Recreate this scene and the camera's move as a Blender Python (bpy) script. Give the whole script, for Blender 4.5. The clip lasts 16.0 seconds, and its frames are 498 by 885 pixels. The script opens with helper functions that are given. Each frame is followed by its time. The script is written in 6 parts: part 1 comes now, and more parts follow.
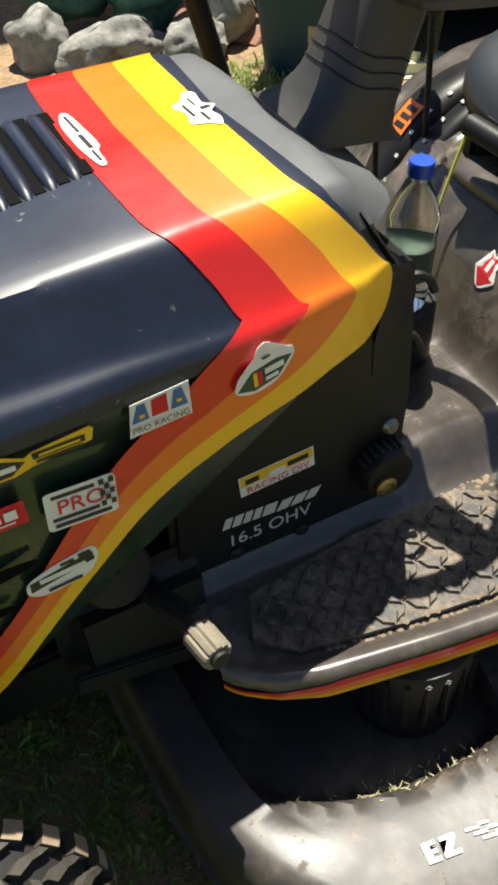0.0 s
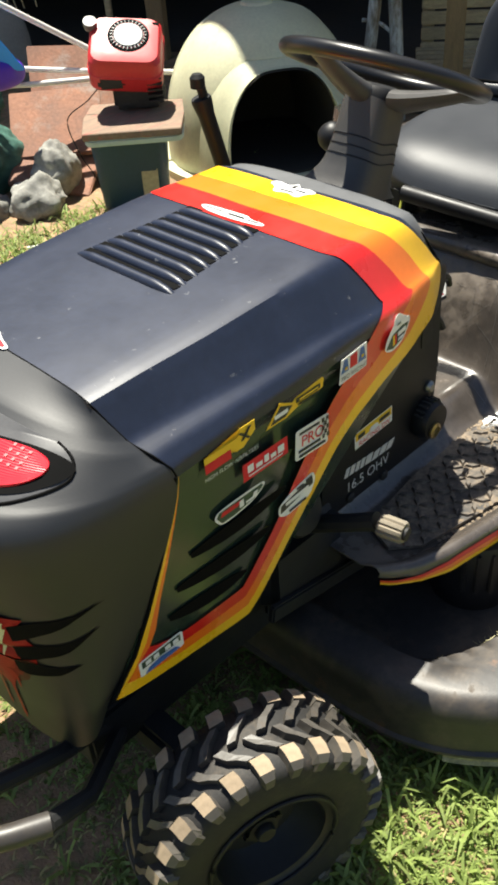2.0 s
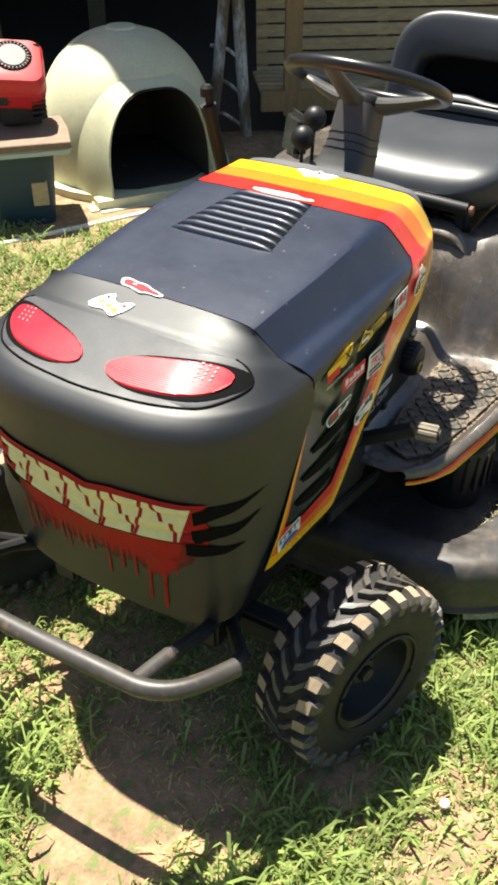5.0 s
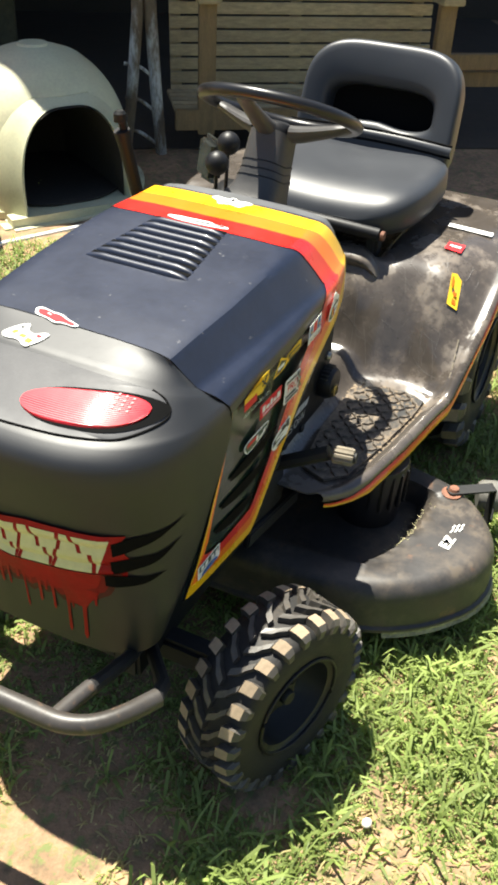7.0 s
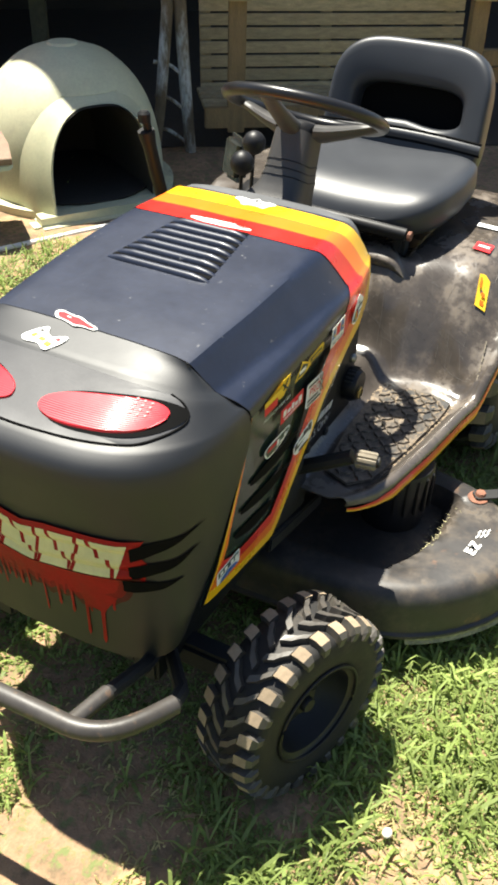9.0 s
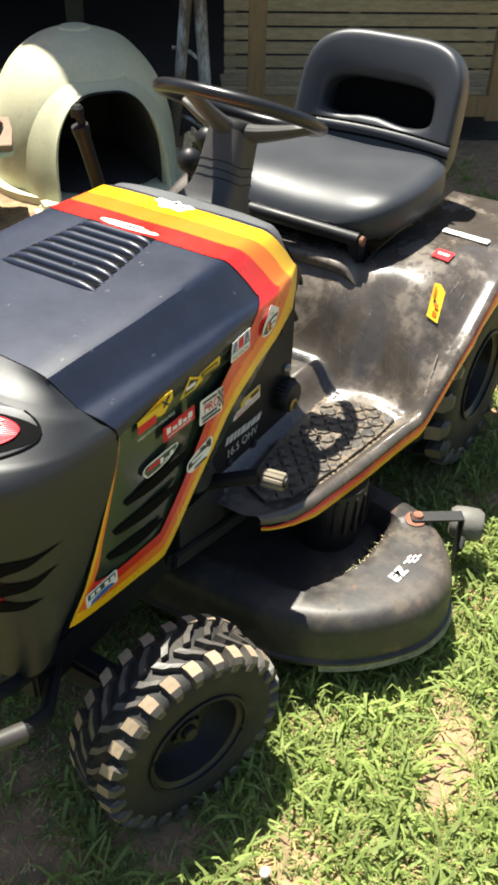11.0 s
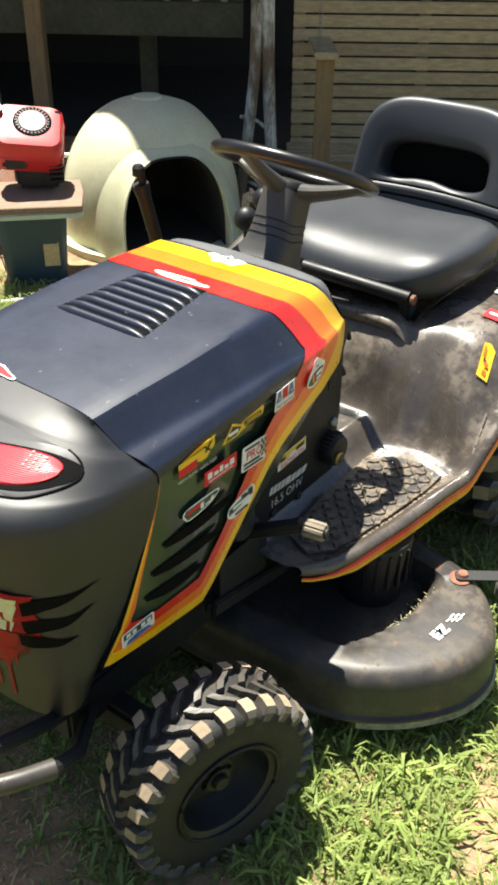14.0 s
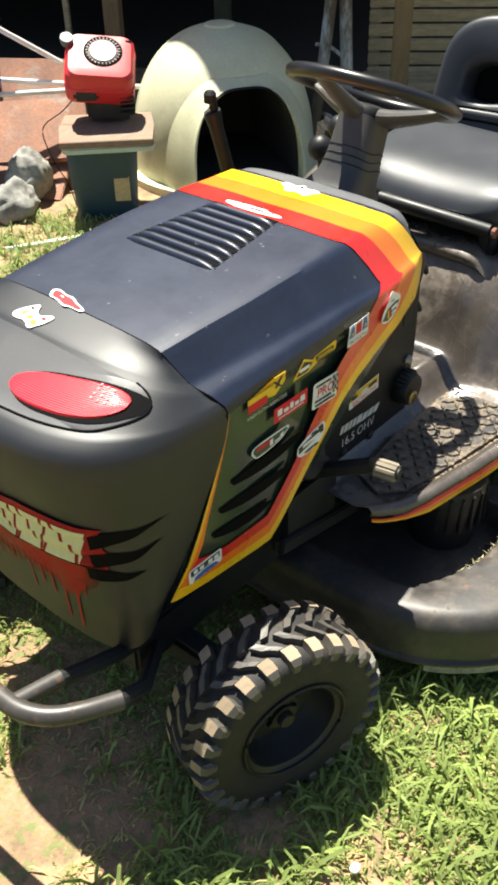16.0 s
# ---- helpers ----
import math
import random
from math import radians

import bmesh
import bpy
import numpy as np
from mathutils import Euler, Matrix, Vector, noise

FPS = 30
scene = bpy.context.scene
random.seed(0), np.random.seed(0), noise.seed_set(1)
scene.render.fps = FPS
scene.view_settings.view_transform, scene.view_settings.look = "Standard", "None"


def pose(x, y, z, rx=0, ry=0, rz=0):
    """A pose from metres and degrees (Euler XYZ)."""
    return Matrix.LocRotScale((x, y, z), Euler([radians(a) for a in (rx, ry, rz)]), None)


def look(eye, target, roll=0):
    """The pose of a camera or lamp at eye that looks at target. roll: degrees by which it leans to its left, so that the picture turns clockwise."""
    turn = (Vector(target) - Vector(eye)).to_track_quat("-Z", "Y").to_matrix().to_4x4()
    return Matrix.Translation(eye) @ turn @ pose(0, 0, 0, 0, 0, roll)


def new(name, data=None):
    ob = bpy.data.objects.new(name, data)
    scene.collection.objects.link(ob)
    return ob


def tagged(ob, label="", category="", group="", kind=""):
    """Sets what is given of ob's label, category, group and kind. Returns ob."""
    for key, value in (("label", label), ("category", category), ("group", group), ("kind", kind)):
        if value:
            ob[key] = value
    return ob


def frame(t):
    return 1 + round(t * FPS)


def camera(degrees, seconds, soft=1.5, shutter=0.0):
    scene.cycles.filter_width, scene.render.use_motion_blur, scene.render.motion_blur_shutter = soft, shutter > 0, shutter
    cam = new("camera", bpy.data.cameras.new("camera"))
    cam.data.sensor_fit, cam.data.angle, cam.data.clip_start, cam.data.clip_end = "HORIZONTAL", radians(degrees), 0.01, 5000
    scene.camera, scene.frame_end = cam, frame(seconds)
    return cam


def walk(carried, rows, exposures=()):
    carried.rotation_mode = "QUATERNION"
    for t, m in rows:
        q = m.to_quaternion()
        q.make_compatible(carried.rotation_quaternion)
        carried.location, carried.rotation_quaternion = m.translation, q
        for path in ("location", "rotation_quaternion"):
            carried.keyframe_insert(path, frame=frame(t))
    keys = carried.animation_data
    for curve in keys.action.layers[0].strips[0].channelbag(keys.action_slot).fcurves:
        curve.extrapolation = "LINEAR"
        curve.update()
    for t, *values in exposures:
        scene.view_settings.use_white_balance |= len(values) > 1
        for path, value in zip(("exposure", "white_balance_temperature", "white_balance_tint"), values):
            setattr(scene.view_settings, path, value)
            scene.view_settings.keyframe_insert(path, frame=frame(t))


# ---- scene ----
cam = camera(30.1, 16.0, soft=3.3)
PATH = [
    (0, (0.218, -0.82, 1.158), (0.785, 0.483, -0.249), -4.7),
    (0.5, (0.122, -0.971, 1.192), (0.898, 0.285, -0.157), -6.8),
    (1, (-0.061, -1.096, 1.274), (0.866, 0.173, 0.037), -7.2),
    (1.5, (-0.21, -1.042, 1.292), (0.786, 0.22, 0.102), -6.9),
    (2, (-0.404, -0.905, 1.285), (0.681, 0.263, 0.077), -4.7),
    (2.5, (-0.516, -0.912, 1.287), (0.606, 0.186, 0.048), -3.6),
    (3, (-0.689, -0.947, 1.336), (0.474, 0.092, 0.084), -3.6),
    (3.5, (-0.788, -0.871, 1.332), (0.451, 0.083, 0.085), -2.4),
    (3.7, (-0.827, -0.8, 1.314), (0.44, 0.106, 0.06), -1.7),
    (5.8, (-0.95, -0.747, 1.388), (0.499, 0.041, 0.255), 1.4),
    (6, (-0.953, -0.741, 1.38), (0.516, 0.028, 0.261), 1.8),
    (6.5, (-0.941, -0.755, 1.386), (0.559, -0.053, 0.265), 2.7),
    (7, (-0.928, -0.761, 1.387), (0.553, -0.077, 0.23), 2.9),
    (7.5, (-0.924, -0.77, 1.391), (0.542, -0.08, 0.218), 2.7),
    (8, (-0.908, -0.774, 1.39), (0.55, -0.089, 0.205), 2.7),
    (8.5, (-0.902, -0.767, 1.39), (0.544, -0.056, 0.204), 2.4),
    (9, (-0.903, -0.766, 1.388), (0.544, -0.025, 0.223), 1.9),
    (9.5, (-0.885, -0.729, 1.376), (0.579, 0.001, 0.225), 2.0),
    (10, (-0.792, -0.79, 1.363), (0.649, -0.081, 0.172), 2.4),
    (10.2, (-0.723, -0.843, 1.374), (0.687, -0.119, 0.156), 2.7),
    (12.5, (-0.681, -0.998, 1.407), (0.68, -0.02, 0.317), -0.5),
    (13, (-0.677, -1.005, 1.409), (0.696, -0.03, 0.33), -0.2),
    (13.5, (-0.686, -1.002, 1.404), (0.699, -0.036, 0.333), 0.9),
    (14, (-0.7, -0.994, 1.388), (0.653, 0.003, 0.303), 0.8),
    (14.5, (-0.695, -0.995, 1.383), (0.624, 0.006, 0.261), 0.2),
    (15, (-0.69, -0.995, 1.377), (0.621, 0.005, 0.244), 0.4),
    (15.5, (-0.691, -0.966, 1.375), (0.549, 0.054, 0.182), 0.0),
    (16, (-0.684, -0.978, 1.364), (0.52, 0.089, 0.175), -1.3),
]
walk(cam, [(t, look(eye, target, roll)) for t, eye, target, roll in PATH], exposures=[(0, 1.06), (1.5, 1.25), (3.5, 1.54), (16, 1.58)])

import collections
# ---- world, sun, exposure ----
SUN_TRAVEL = Vector((-0.165, -0.305, -1.0)).normalized()
to_sun = -SUN_TRAVEL
world = bpy.data.worlds.new("sky")
scene.world = world
world.use_nodes = True
wn = world.node_tree
sky = wn.nodes.new("ShaderNodeTexSky")
sky.sky_type = "NISHITA"
sky.sun_disc = False
sky.sun_elevation = math.asin(to_sun.z)
sky.sun_rotation = math.atan2(to_sun.x, to_sun.y)
wn.links.new(sky.outputs[0], wn.nodes["Background"].inputs[0])
wn.nodes["Background"].inputs[1].default_value = 0.048
sun_data = bpy.data.lights.new("sun", "SUN")
sun_data.energy = 5.0
sun_data.angle = radians(0.55)
sun_data.color = (1.0, 0.96, 0.84)
sun = new("sun", sun_data)
sun.matrix_world = look((2, 3, 8), Vector((2, 3, 8)) + SUN_TRAVEL)


# ---- materials ----
def mat(name, col, rough=0.5, metal=0.0, var=0.2, scale=7.0, fine=90.0, bump=0.1, dirt=None, dirt_amount=0.0,
        dirt_scale=5.0, dirt2=None, dirt2_amount=0.0, dirt2_scale=20.0, coat=0.0, specular=0.5, stretch=None, per_object=0.0, per_island=0.0, rough_var=0.12):
    m = bpy.data.materials.new(name)
    m.use_nodes = True
    t = m.node_tree
    n, l = t.nodes, t.links
    b = n["Principled BSDF"]
    tc = n.new("ShaderNodeTexCoord")
    mp = n.new("ShaderNodeMapping")
    l.new(tc.outputs["Object"], mp.inputs[0])
    if stretch:
        mp.inputs["Scale"].default_value = stretch

    def noise_node(sc, det=4.0):
        q = n.new("ShaderNodeTexNoise")
        q.inputs["Scale"].default_value = sc
        q.inputs["Detail"].default_value = det
        q.inputs["Roughness"].default_value = 0.62
        l.new(mp.outputs[0], q.inputs["Vector"])
        return q.outputs["Fac"]

    def ramp(src, a, c, lo, hi):
        r = n.new("ShaderNodeMapRange")
        r.inputs[1].default_value, r.inputs[2].default_value = a, c
        r.inputs[3].default_value, r.inputs[4].default_value = lo, hi
        l.new(src, r.inputs[0])
        return r.outputs[0]

    def math_node(op, a, c):
        q = n.new("ShaderNodeMath")
        q.operation = op
        for i, v in enumerate((a, c)):
            if isinstance(v, (int, float)):
                q.inputs[i].default_value = v
            else:
                l.new(v, q.inputs[i])
        return q.outputs[0]

    big, small = noise_node(scale), noise_node(fine, 3.0)
    shade = math_node("MULTIPLY", ramp(big, 0.25, 0.75, 1 - var, 1 + var), ramp(small, 0.25, 0.75, 1 - var * 0.6, 1 + var * 0.6))
    if per_object:
        oi = n.new("ShaderNodeObjectInfo")
        shade = math_node("MULTIPLY", shade, ramp(oi.outputs["Random"], 0, 1, 1 - per_object, 1 + per_object))
    if per_island:
        ge = n.new("ShaderNodeNewGeometry")
        shade = math_node("MULTIPLY", shade, ramp(ge.outputs["Random Per Island"], 0, 1, 1 - per_island, 1 + per_island))
    vm = n.new("ShaderNodeVectorMath")
    vm.operation = "SCALE"
    vm.inputs[0].default_value = col[:3]
    l.new(shade, vm.inputs["Scale"])
    colour = vm.outputs[0]
    rough_out = ramp(big, 0.3, 0.7, max(0.03, rough - rough_var), min(1, rough + rough_var))
    if dirt:
        d = noise_node(dirt_scale, 6.0)
        edge = 0.5 + (0.5 - dirt_amount) * 0.5
        mask = math_node("MULTIPLY", ramp(d, edge - 0.04, edge + 0.10, 0, 1), ramp(small, 0.35, 0.6, 0.35, 1))
        mx = n.new("ShaderNodeMix")
        mx.data_type = "RGBA"
        l.new(mask, mx.inputs[0])
        l.new(colour, mx.inputs[6])
        mx.inputs[7].default_value = (*dirt[:3], 1)
        colour = mx.outputs[2]
        rough_out = math_node("MAXIMUM", rough_out, math_node("MULTIPLY", mask, 0.85))
    if dirt2:
        d = noise_node(dirt2_scale, 6.0)
        edge = 0.5 + (0.5 - dirt2_amount) * 0.5
        mx = n.new("ShaderNodeMix")
        mx.data_type = "RGBA"
        l.new(ramp(d, edge - 0.03, edge + 0.07, 0, 1), mx.inputs[0])
        l.new(colour, mx.inputs[6])
        mx.inputs[7].default_value = (*dirt2[:3], 1)
        colour = mx.outputs[2]
    l.new(colour, b.inputs["Base Color"])
    l.new(rough_out, b.inputs["Roughness"])
    b.inputs["Metallic"].default_value = metal
    b.inputs["Specular IOR Level"].default_value = specular
    b.inputs["Coat Weight"].default_value = coat
    b.inputs["Coat Roughness"].default_value = 0.12
    if bump:
        bp = n.new("ShaderNodeBump")
        bp.inputs["Strength"].default_value = bump
        bp.inputs["Distance"].default_value = 0.004
        l.new(math_node("ADD", small, big), bp.inputs["Height"])
        l.new(bp.outputs[0], b.inputs["Normal"])
    return m


M = {}
M["hood"] = mat("navy_black_hood_paint", (0.0105, 0.0152, 0.0320), 0.43, specular=0.46, var=0.25, bump=0.012, rough_var=0.04, dirt=(0.03, 0.03, 0.034), dirt_amount=0.05, dirt_scale=9, dirt2=(0.22, 0.22, 0.22), dirt2_amount=0.10, dirt2_scale=64, coat=0.10)
M["nose"] = mat("charcoal_moulded_plastic", (0.0085, 0.0095, 0.0115), 0.52, specular=0.66, var=0.12, fine=300, bump=0.02, rough_var=0.04, dirt=(0.03, 0.03, 0.03), dirt_amount=0.1, dirt_scale=6)
M["panel"] = mat("headlight_panel_plastic", (0.055, 0.055, 0.058), 0.55, var=0.12, fine=240, bump=0.03)
M["side"] = mat("dark_green_side_paint", (0.020, 0.034, 0.022), 0.22, var=0.2, bump=0.01, coat=0.2)
M["red"] = mat("red_stripe_vinyl", (0.62, 0.018, 0.012), 0.30, var=0.06, bump=0.01, dirt=(0.45, 0.05, 0.04), dirt_amount=0.1, coat=0.3)
M["orange"] = mat("orange_stripe_vinyl", (0.80, 0.17, 0.012), 0.30, var=0.06, bump=0.01, coat=0.3)
M["yellow"] = mat("yellow_stripe_vinyl", (0.85, 0.48, 0.012), 0.30, var=0.06, bump=0.01, coat=0.3)
M["white"] = mat("white_sticker_vinyl", (0.75, 0.75, 0.72), 0.55, var=0.06, bump=0.01)
M["sred"] = mat("red_sticker_vinyl", (0.60, 0.025, 0.03), 0.6, specular=0.25, var=0.05, bump=0.01)
M["syellow"] = mat("yellow_sticker_vinyl", (0.78, 0.50, 0.03), 0.6, specular=0.25, var=0.05, bump=0.01)
M["sblack"] = mat("black_sticker_ink", (0.015, 0.015, 0.016), 0.45, var=0.1, bump=0.01)
M["sgreen"] = mat("dark_green_sticker_ink", (0.03, 0.06, 0.035), 0.45, var=0.1, bump=0.01)
M["sblue"] = mat("blue_sticker_ink", (0.05, 0.13, 0.36), 0.45, var=0.1, bump=0.01)
M["print"] = mat("pale_grey_print", (0.55, 0.55, 0.53), 0.5, var=0.1, bump=0.0)
M["tooth"] = mat("cream_hand_paint", (0.60, 0.58, 0.29), 0.5, var=0.12, bump=0.05)
M["blood"] = mat("dull_red_spray_paint", (0.20, 0.010, 0.009), 0.55, specular=0.15, var=0.25, scale=14, bump=0.04)
# thin red overspray, also used for the shaded groove under the teeth
M["blood3"] = mat("overspray_groove_shade_red", (0.070, 0.012, 0.010), 0.5, specular=0.2, var=0.35, scale=20, bump=0.03)
M["blood2"] = mat("fresh_red_spray_paint", (0.30, 0.009, 0.008), 0.5, specular=0.15, var=0.2, scale=14, bump=0.04)
M["black"] = mat("black_moulded_plastic", (0.010, 0.010, 0.011), 0.48, specular=0.34, var=0.2, fine=260, bump=0.05)
# near-black colour that puts the shade of slots and recesses onto flat pieces
M["void"] = mat("recess_shade_black", (0.005, 0.005, 0.005), 0.8, specular=0.05, var=0.1, bump=0)
M["shroud"] = mat("grey_dash_plastic", (0.090, 0.093, 0.097), 0.50, var=0.12, fine=260, bump=0.05, dirt=(0.09, 0.085, 0.08), dirt_amount=0.15)
M["column"] = mat("dark_grey_spoke_plastic", (0.044, 0.042, 0.040), 0.50, var=0.15, fine=260, bump=0.05)
M["seat"] = mat("black_seat_vinyl", (0.031, 0.034, 0.040), 0.42, specular=0.34, var=0.10, fine=500, bump=0.035, rough_var=0.04, dirt=(0.055, 0.055, 0.055), dirt_amount=0.10)
M["pan"] = mat("scuffed_black_fender_steel", (0.066, 0.056, 0.048), 0.24, var=0.28, fine=55, bump=0.02, dirt=(0.150, 0.122, 0.096), dirt_amount=0.42, dirt_scale=9, dirt2=(0.30, 0.27, 0.23), dirt2_amount=0.03, dirt2_scale=60, coat=0.35)
M["wheelgrip"] = mat("worn_black_wheel_rubber", (0.012, 0.012, 0.013), 0.34, specular=0.42, var=0.12, fine=200, bump=0.02, rough_var=0.05)
M["grip"] = mat("black_rubber_grip", (0.006, 0.006, 0.006), 0.55, specular=0.3, var=0.15, bump=0.03)
M["deck"] = mat("worn_black_deck_steel", (0.034, 0.031, 0.029), 0.46, var=0.3, specular=0.5, scale=5, fine=60, bump=0.06, rough_var=0.10, dirt=(0.088, 0.070, 0.052), dirt_amount=0.50, dirt_scale=7, dirt2=(0.125, 0.070, 0.042), dirt2_amount=0.20, dirt2_scale=17)
M["scratch"] = mat("pale_scratch_marks", (0.11, 0.10, 0.09), 0.5, var=0.4, scale=40, bump=0)
M["clip"] = mat("dried_grass_clippings", (0.26, 0.24, 0.13), 0.9, var=0.4, scale=40, fine=160, bump=0.3)
M["dust"] = mat("dry_tan_dirt", (0.17, 0.13, 0.088), 0.95, var=0.3, scale=30, fine=200, bump=0.2)
M["rust"] = mat("rusty_steel", (0.20, 0.085, 0.05), 0.8, var=0.5, scale=30, bump=0.2)
M["mat"] = mat("dusty_black_rubber_mat", (0.022, 0.021, 0.020), 0.62, var=0.3, fine=140, bump=0.12, dirt=(0.22, 0.165, 0.11), dirt_amount=0.60, dirt_scale=7)
M["tyre"] = mat("black_tyre_rubber", (0.013, 0.012, 0.011), 0.72, var=0.3, fine=160, bump=0.15, dirt=(0.06, 0.045, 0.03), dirt_amount=0.25)
M["lug"] = mat("tyre_lug_rubber", (0.066, 0.059, 0.050), 0.50, var=0.3, fine=120, bump=0.1, dirt=(0.10, 0.075, 0.05), dirt_amount=0.3, dirt_scale=24)
M["lugtop"] = mat("muddy_tan_lug_top", (0.25, 0.19, 0.125), 0.85, var=0.25, fine=120, bump=0.15, per_object=0.25)
M["rim"] = mat("black_painted_rim", (0.012, 0.012, 0.012), 0.45, var=0.3, bump=0.04, dirt=(0.06, 0.045, 0.03), dirt_amount=0.2)
M["steel"] = mat("dull_grey_bumper_paint", (0.044, 0.039, 0.035), 0.46, metal=0.0, dirt=(0.035, 0.028, 0.020), dirt_amount=0.42, dirt_scale=16, dirt2=(0.11, 0.07, 0.045), dirt2_amount=0.22, dirt2_scale=45, var=0.3, bump=0.06, rough_var=0.1)
M["frame"] = mat("black_chassis_steel", (0.008, 0.008, 0.008), 0.65, var=0.4, bump=0.1, dirt=(0.026, 0.020, 0.014), dirt_amount=0.15)
M["pedal"] = mat("worn_grey_pedal_rubber", (0.20, 0.17, 0.125), 0.8, var=0.25, fine=120, bump=0.15)
M["bolt"] = mat("dull_zinc_bolt", (0.30, 0.29, 0.26), 0.4, metal=0.8, var=0.25, bump=0.05)
M["brass"] = mat("tarnished_brass", (0.35, 0.27, 0.12), 0.4, metal=0.8, var=0.25, bump=0.05)
M["dog"] = mat("weathered_cream_plastic", (0.58, 0.57, 0.38), 0.5, var=0.12, scale=5, bump=0.05, dirt=(0.36, 0.33, 0.24), dirt_amount=0.32, dirt_scale=4)
M["tub"] = mat("dark_teal_plastic_tub", (0.009, 0.038, 0.066), 0.45, var=0.15, bump=0.04)
M["lid"] = mat("pale_mint_plastic", (0.42, 0.50, 0.45), 0.5, var=0.1, bump=0.03, dirt=(0.2, 0.17, 0.13), dirt_amount=0.2)
M["ply"] = mat("weathered_plywood", (0.21, 0.145, 0.10), 0.8, var=0.3, fine=50, bump=0.25, dirt=(0.35, 0.10, 0.08), dirt_amount=0.35, stretch=(2, 9, 9))
M["engine"] = mat("red_engine_cowl_paint", (0.55, 0.025, 0.03), 0.48, var=0.1, bump=0.02, coat=0.08, dirt=(0.42, 0.10, 0.09), dirt_amount=0.15)
M["grime"] = mat("oily_black_engine_block", (0.018, 0.015, 0.013), 0.6, var=0.6, scale=30, bump=0.5)
M["mesh"] = mat("grey_recoil_screen", (0.13, 0.13, 0.13), 0.5, metal=0.0, var=0.1, bump=0.02)
M["pipe"] = mat("white_plastic_pipe", (0.72, 0.70, 0.66), 0.4, var=0.08, bump=0.02)
M["rock"] = mat("grey_field_stone", (0.24, 0.235, 0.21), 0.85, var=0.45, scale=9, fine=45, bump=0.7, dirt=(0.07, 0.07, 0.06), dirt_amount=0.42, dirt_scale=11)
M["rockgreen"] = mat("mossy_teal_stone", (0.05, 0.14, 0.11), 0.7, var=0.45, scale=9, fine=45, bump=0.6, dirt=(0.02, 0.05, 0.045), dirt_amount=0.4, dirt_scale=9)
M["tile"] = mat("terracotta_slab", (0.26, 0.13, 0.085), 0.85, var=0.35, scale=9, bump=0.3, dirt=(0.28, 0.25, 0.22), dirt_amount=0.3)
M["wood"] = mat("weathered_bench_wood", (0.40, 0.315, 0.175), 0.8, var=0.3, scale=6, fine=40, bump=0.25, stretch=(3, 3, 14), per_object=0.18)
M["wood2"] = mat("newer_pine_post", (0.25, 0.165, 0.075), 0.75, var=0.25, scale=5, fine=40, bump=0.2, stretch=(9, 9, 1.5))
M["deckwood"] = mat("greenish_treated_timber", (0.085, 0.085, 0.045), 0.85, var=0.35, scale=6, fine=40, bump=0.25)
M["peel"] = mat("bark_brown_post", (0.14, 0.105, 0.065), 0.85, var=0.4, scale=12, bump=0.4, dirt=(0.52, 0.53, 0.50), dirt_amount=0.58, dirt_scale=10, stretch=(1, 1, 0.35))
M["soil"] = mat("red_brown_soil", (0.30, 0.185, 0.105), 0.95, var=0.35, scale=9, fine=110, bump=1.0, dirt=(0.15, 0.105, 0.06), dirt_amount=0.45, dirt_scale=22, dirt2=(0.14, 0.16, 0.055), dirt2_amount=0.36, dirt2_scale=45)
M["grass"] = mat("lawn_grass_blade", (0.236, 0.303, 0.080), 0.65, var=0.22, scale=4, fine=14, bump=0, per_island=0.32)
M["lime"] = mat("yellow_green_weed_leaf", (0.270, 0.350, 0.085), 0.6, var=0.2, scale=4, fine=14, bump=0, per_island=0.35)
M["straw"] = mat("dry_grass_blade", (0.42, 0.36, 0.16), 0.75, var=0.3, scale=3, fine=12, bump=0, per_island=0.35)
for key in ("grass", "lime", "straw"):
    # thin leaves let some of the light through
    t_ = M[key].node_tree
    b_ = t_.nodes["Principled BSDF"]
    tr, mx_ = t_.nodes.new("ShaderNodeBsdfTranslucent"), t_.nodes.new("ShaderNodeMixShader")
    t_.links.new(b_.inputs["Base Color"].links[0].from_socket, tr.inputs[0])
    mx_.inputs[0].default_value = 0.38
    t_.links.new(b_.outputs[0], mx_.inputs[1])
    t_.links.new(tr.outputs[0], mx_.inputs[2])
    t_.links.new(mx_.outputs[0], t_.nodes["Material Output"].inputs[0])
M["blueplastic"] = mat("blue_plastic", (0.02, 0.07, 0.45), 0.35, var=0.08, bump=0.01)
M["purple"] = mat("violet_plastic", (0.09, 0.03, 0.42), 0.4, var=0.08, bump=0.01)
M["skyblue"] = mat("sky_blue_plastic", (0.04, 0.30, 0.70), 0.4, var=0.08, bump=0.01)
M["rope"] = mat("yellow_green_cord", (0.55, 0.55, 0.08), 0.7, var=0.15, bump=0.1)
M["jute"] = mat("frayed_straw_cords", (0.42, 0.33, 0.18), 0.85, var=0.3, bump=0.2)
M["fabric"] = mat("grey_cloth_cover", (0.30, 0.29, 0.26), 0.9, var=0.15, bump=0.1)
M["stone"] = mat("pale_pebble", (0.6, 0.56, 0.48), 0.8, var=0.2, bump=0.2)
# soil darkened in its colour to give the shade under the porch
M["shade_earth"] = mat("shade_darkened_earth", (0.045, 0.036, 0.026), 0.95, var=0.4, scale=7, fine=60, bump=0.6)
# even dark colour carries the shade behind the porch and inside the dog house
M["housewall"] = mat("shade_dark_surface", (0.030, 0.026, 0.020), 0.9, var=0.3, bump=0.2)


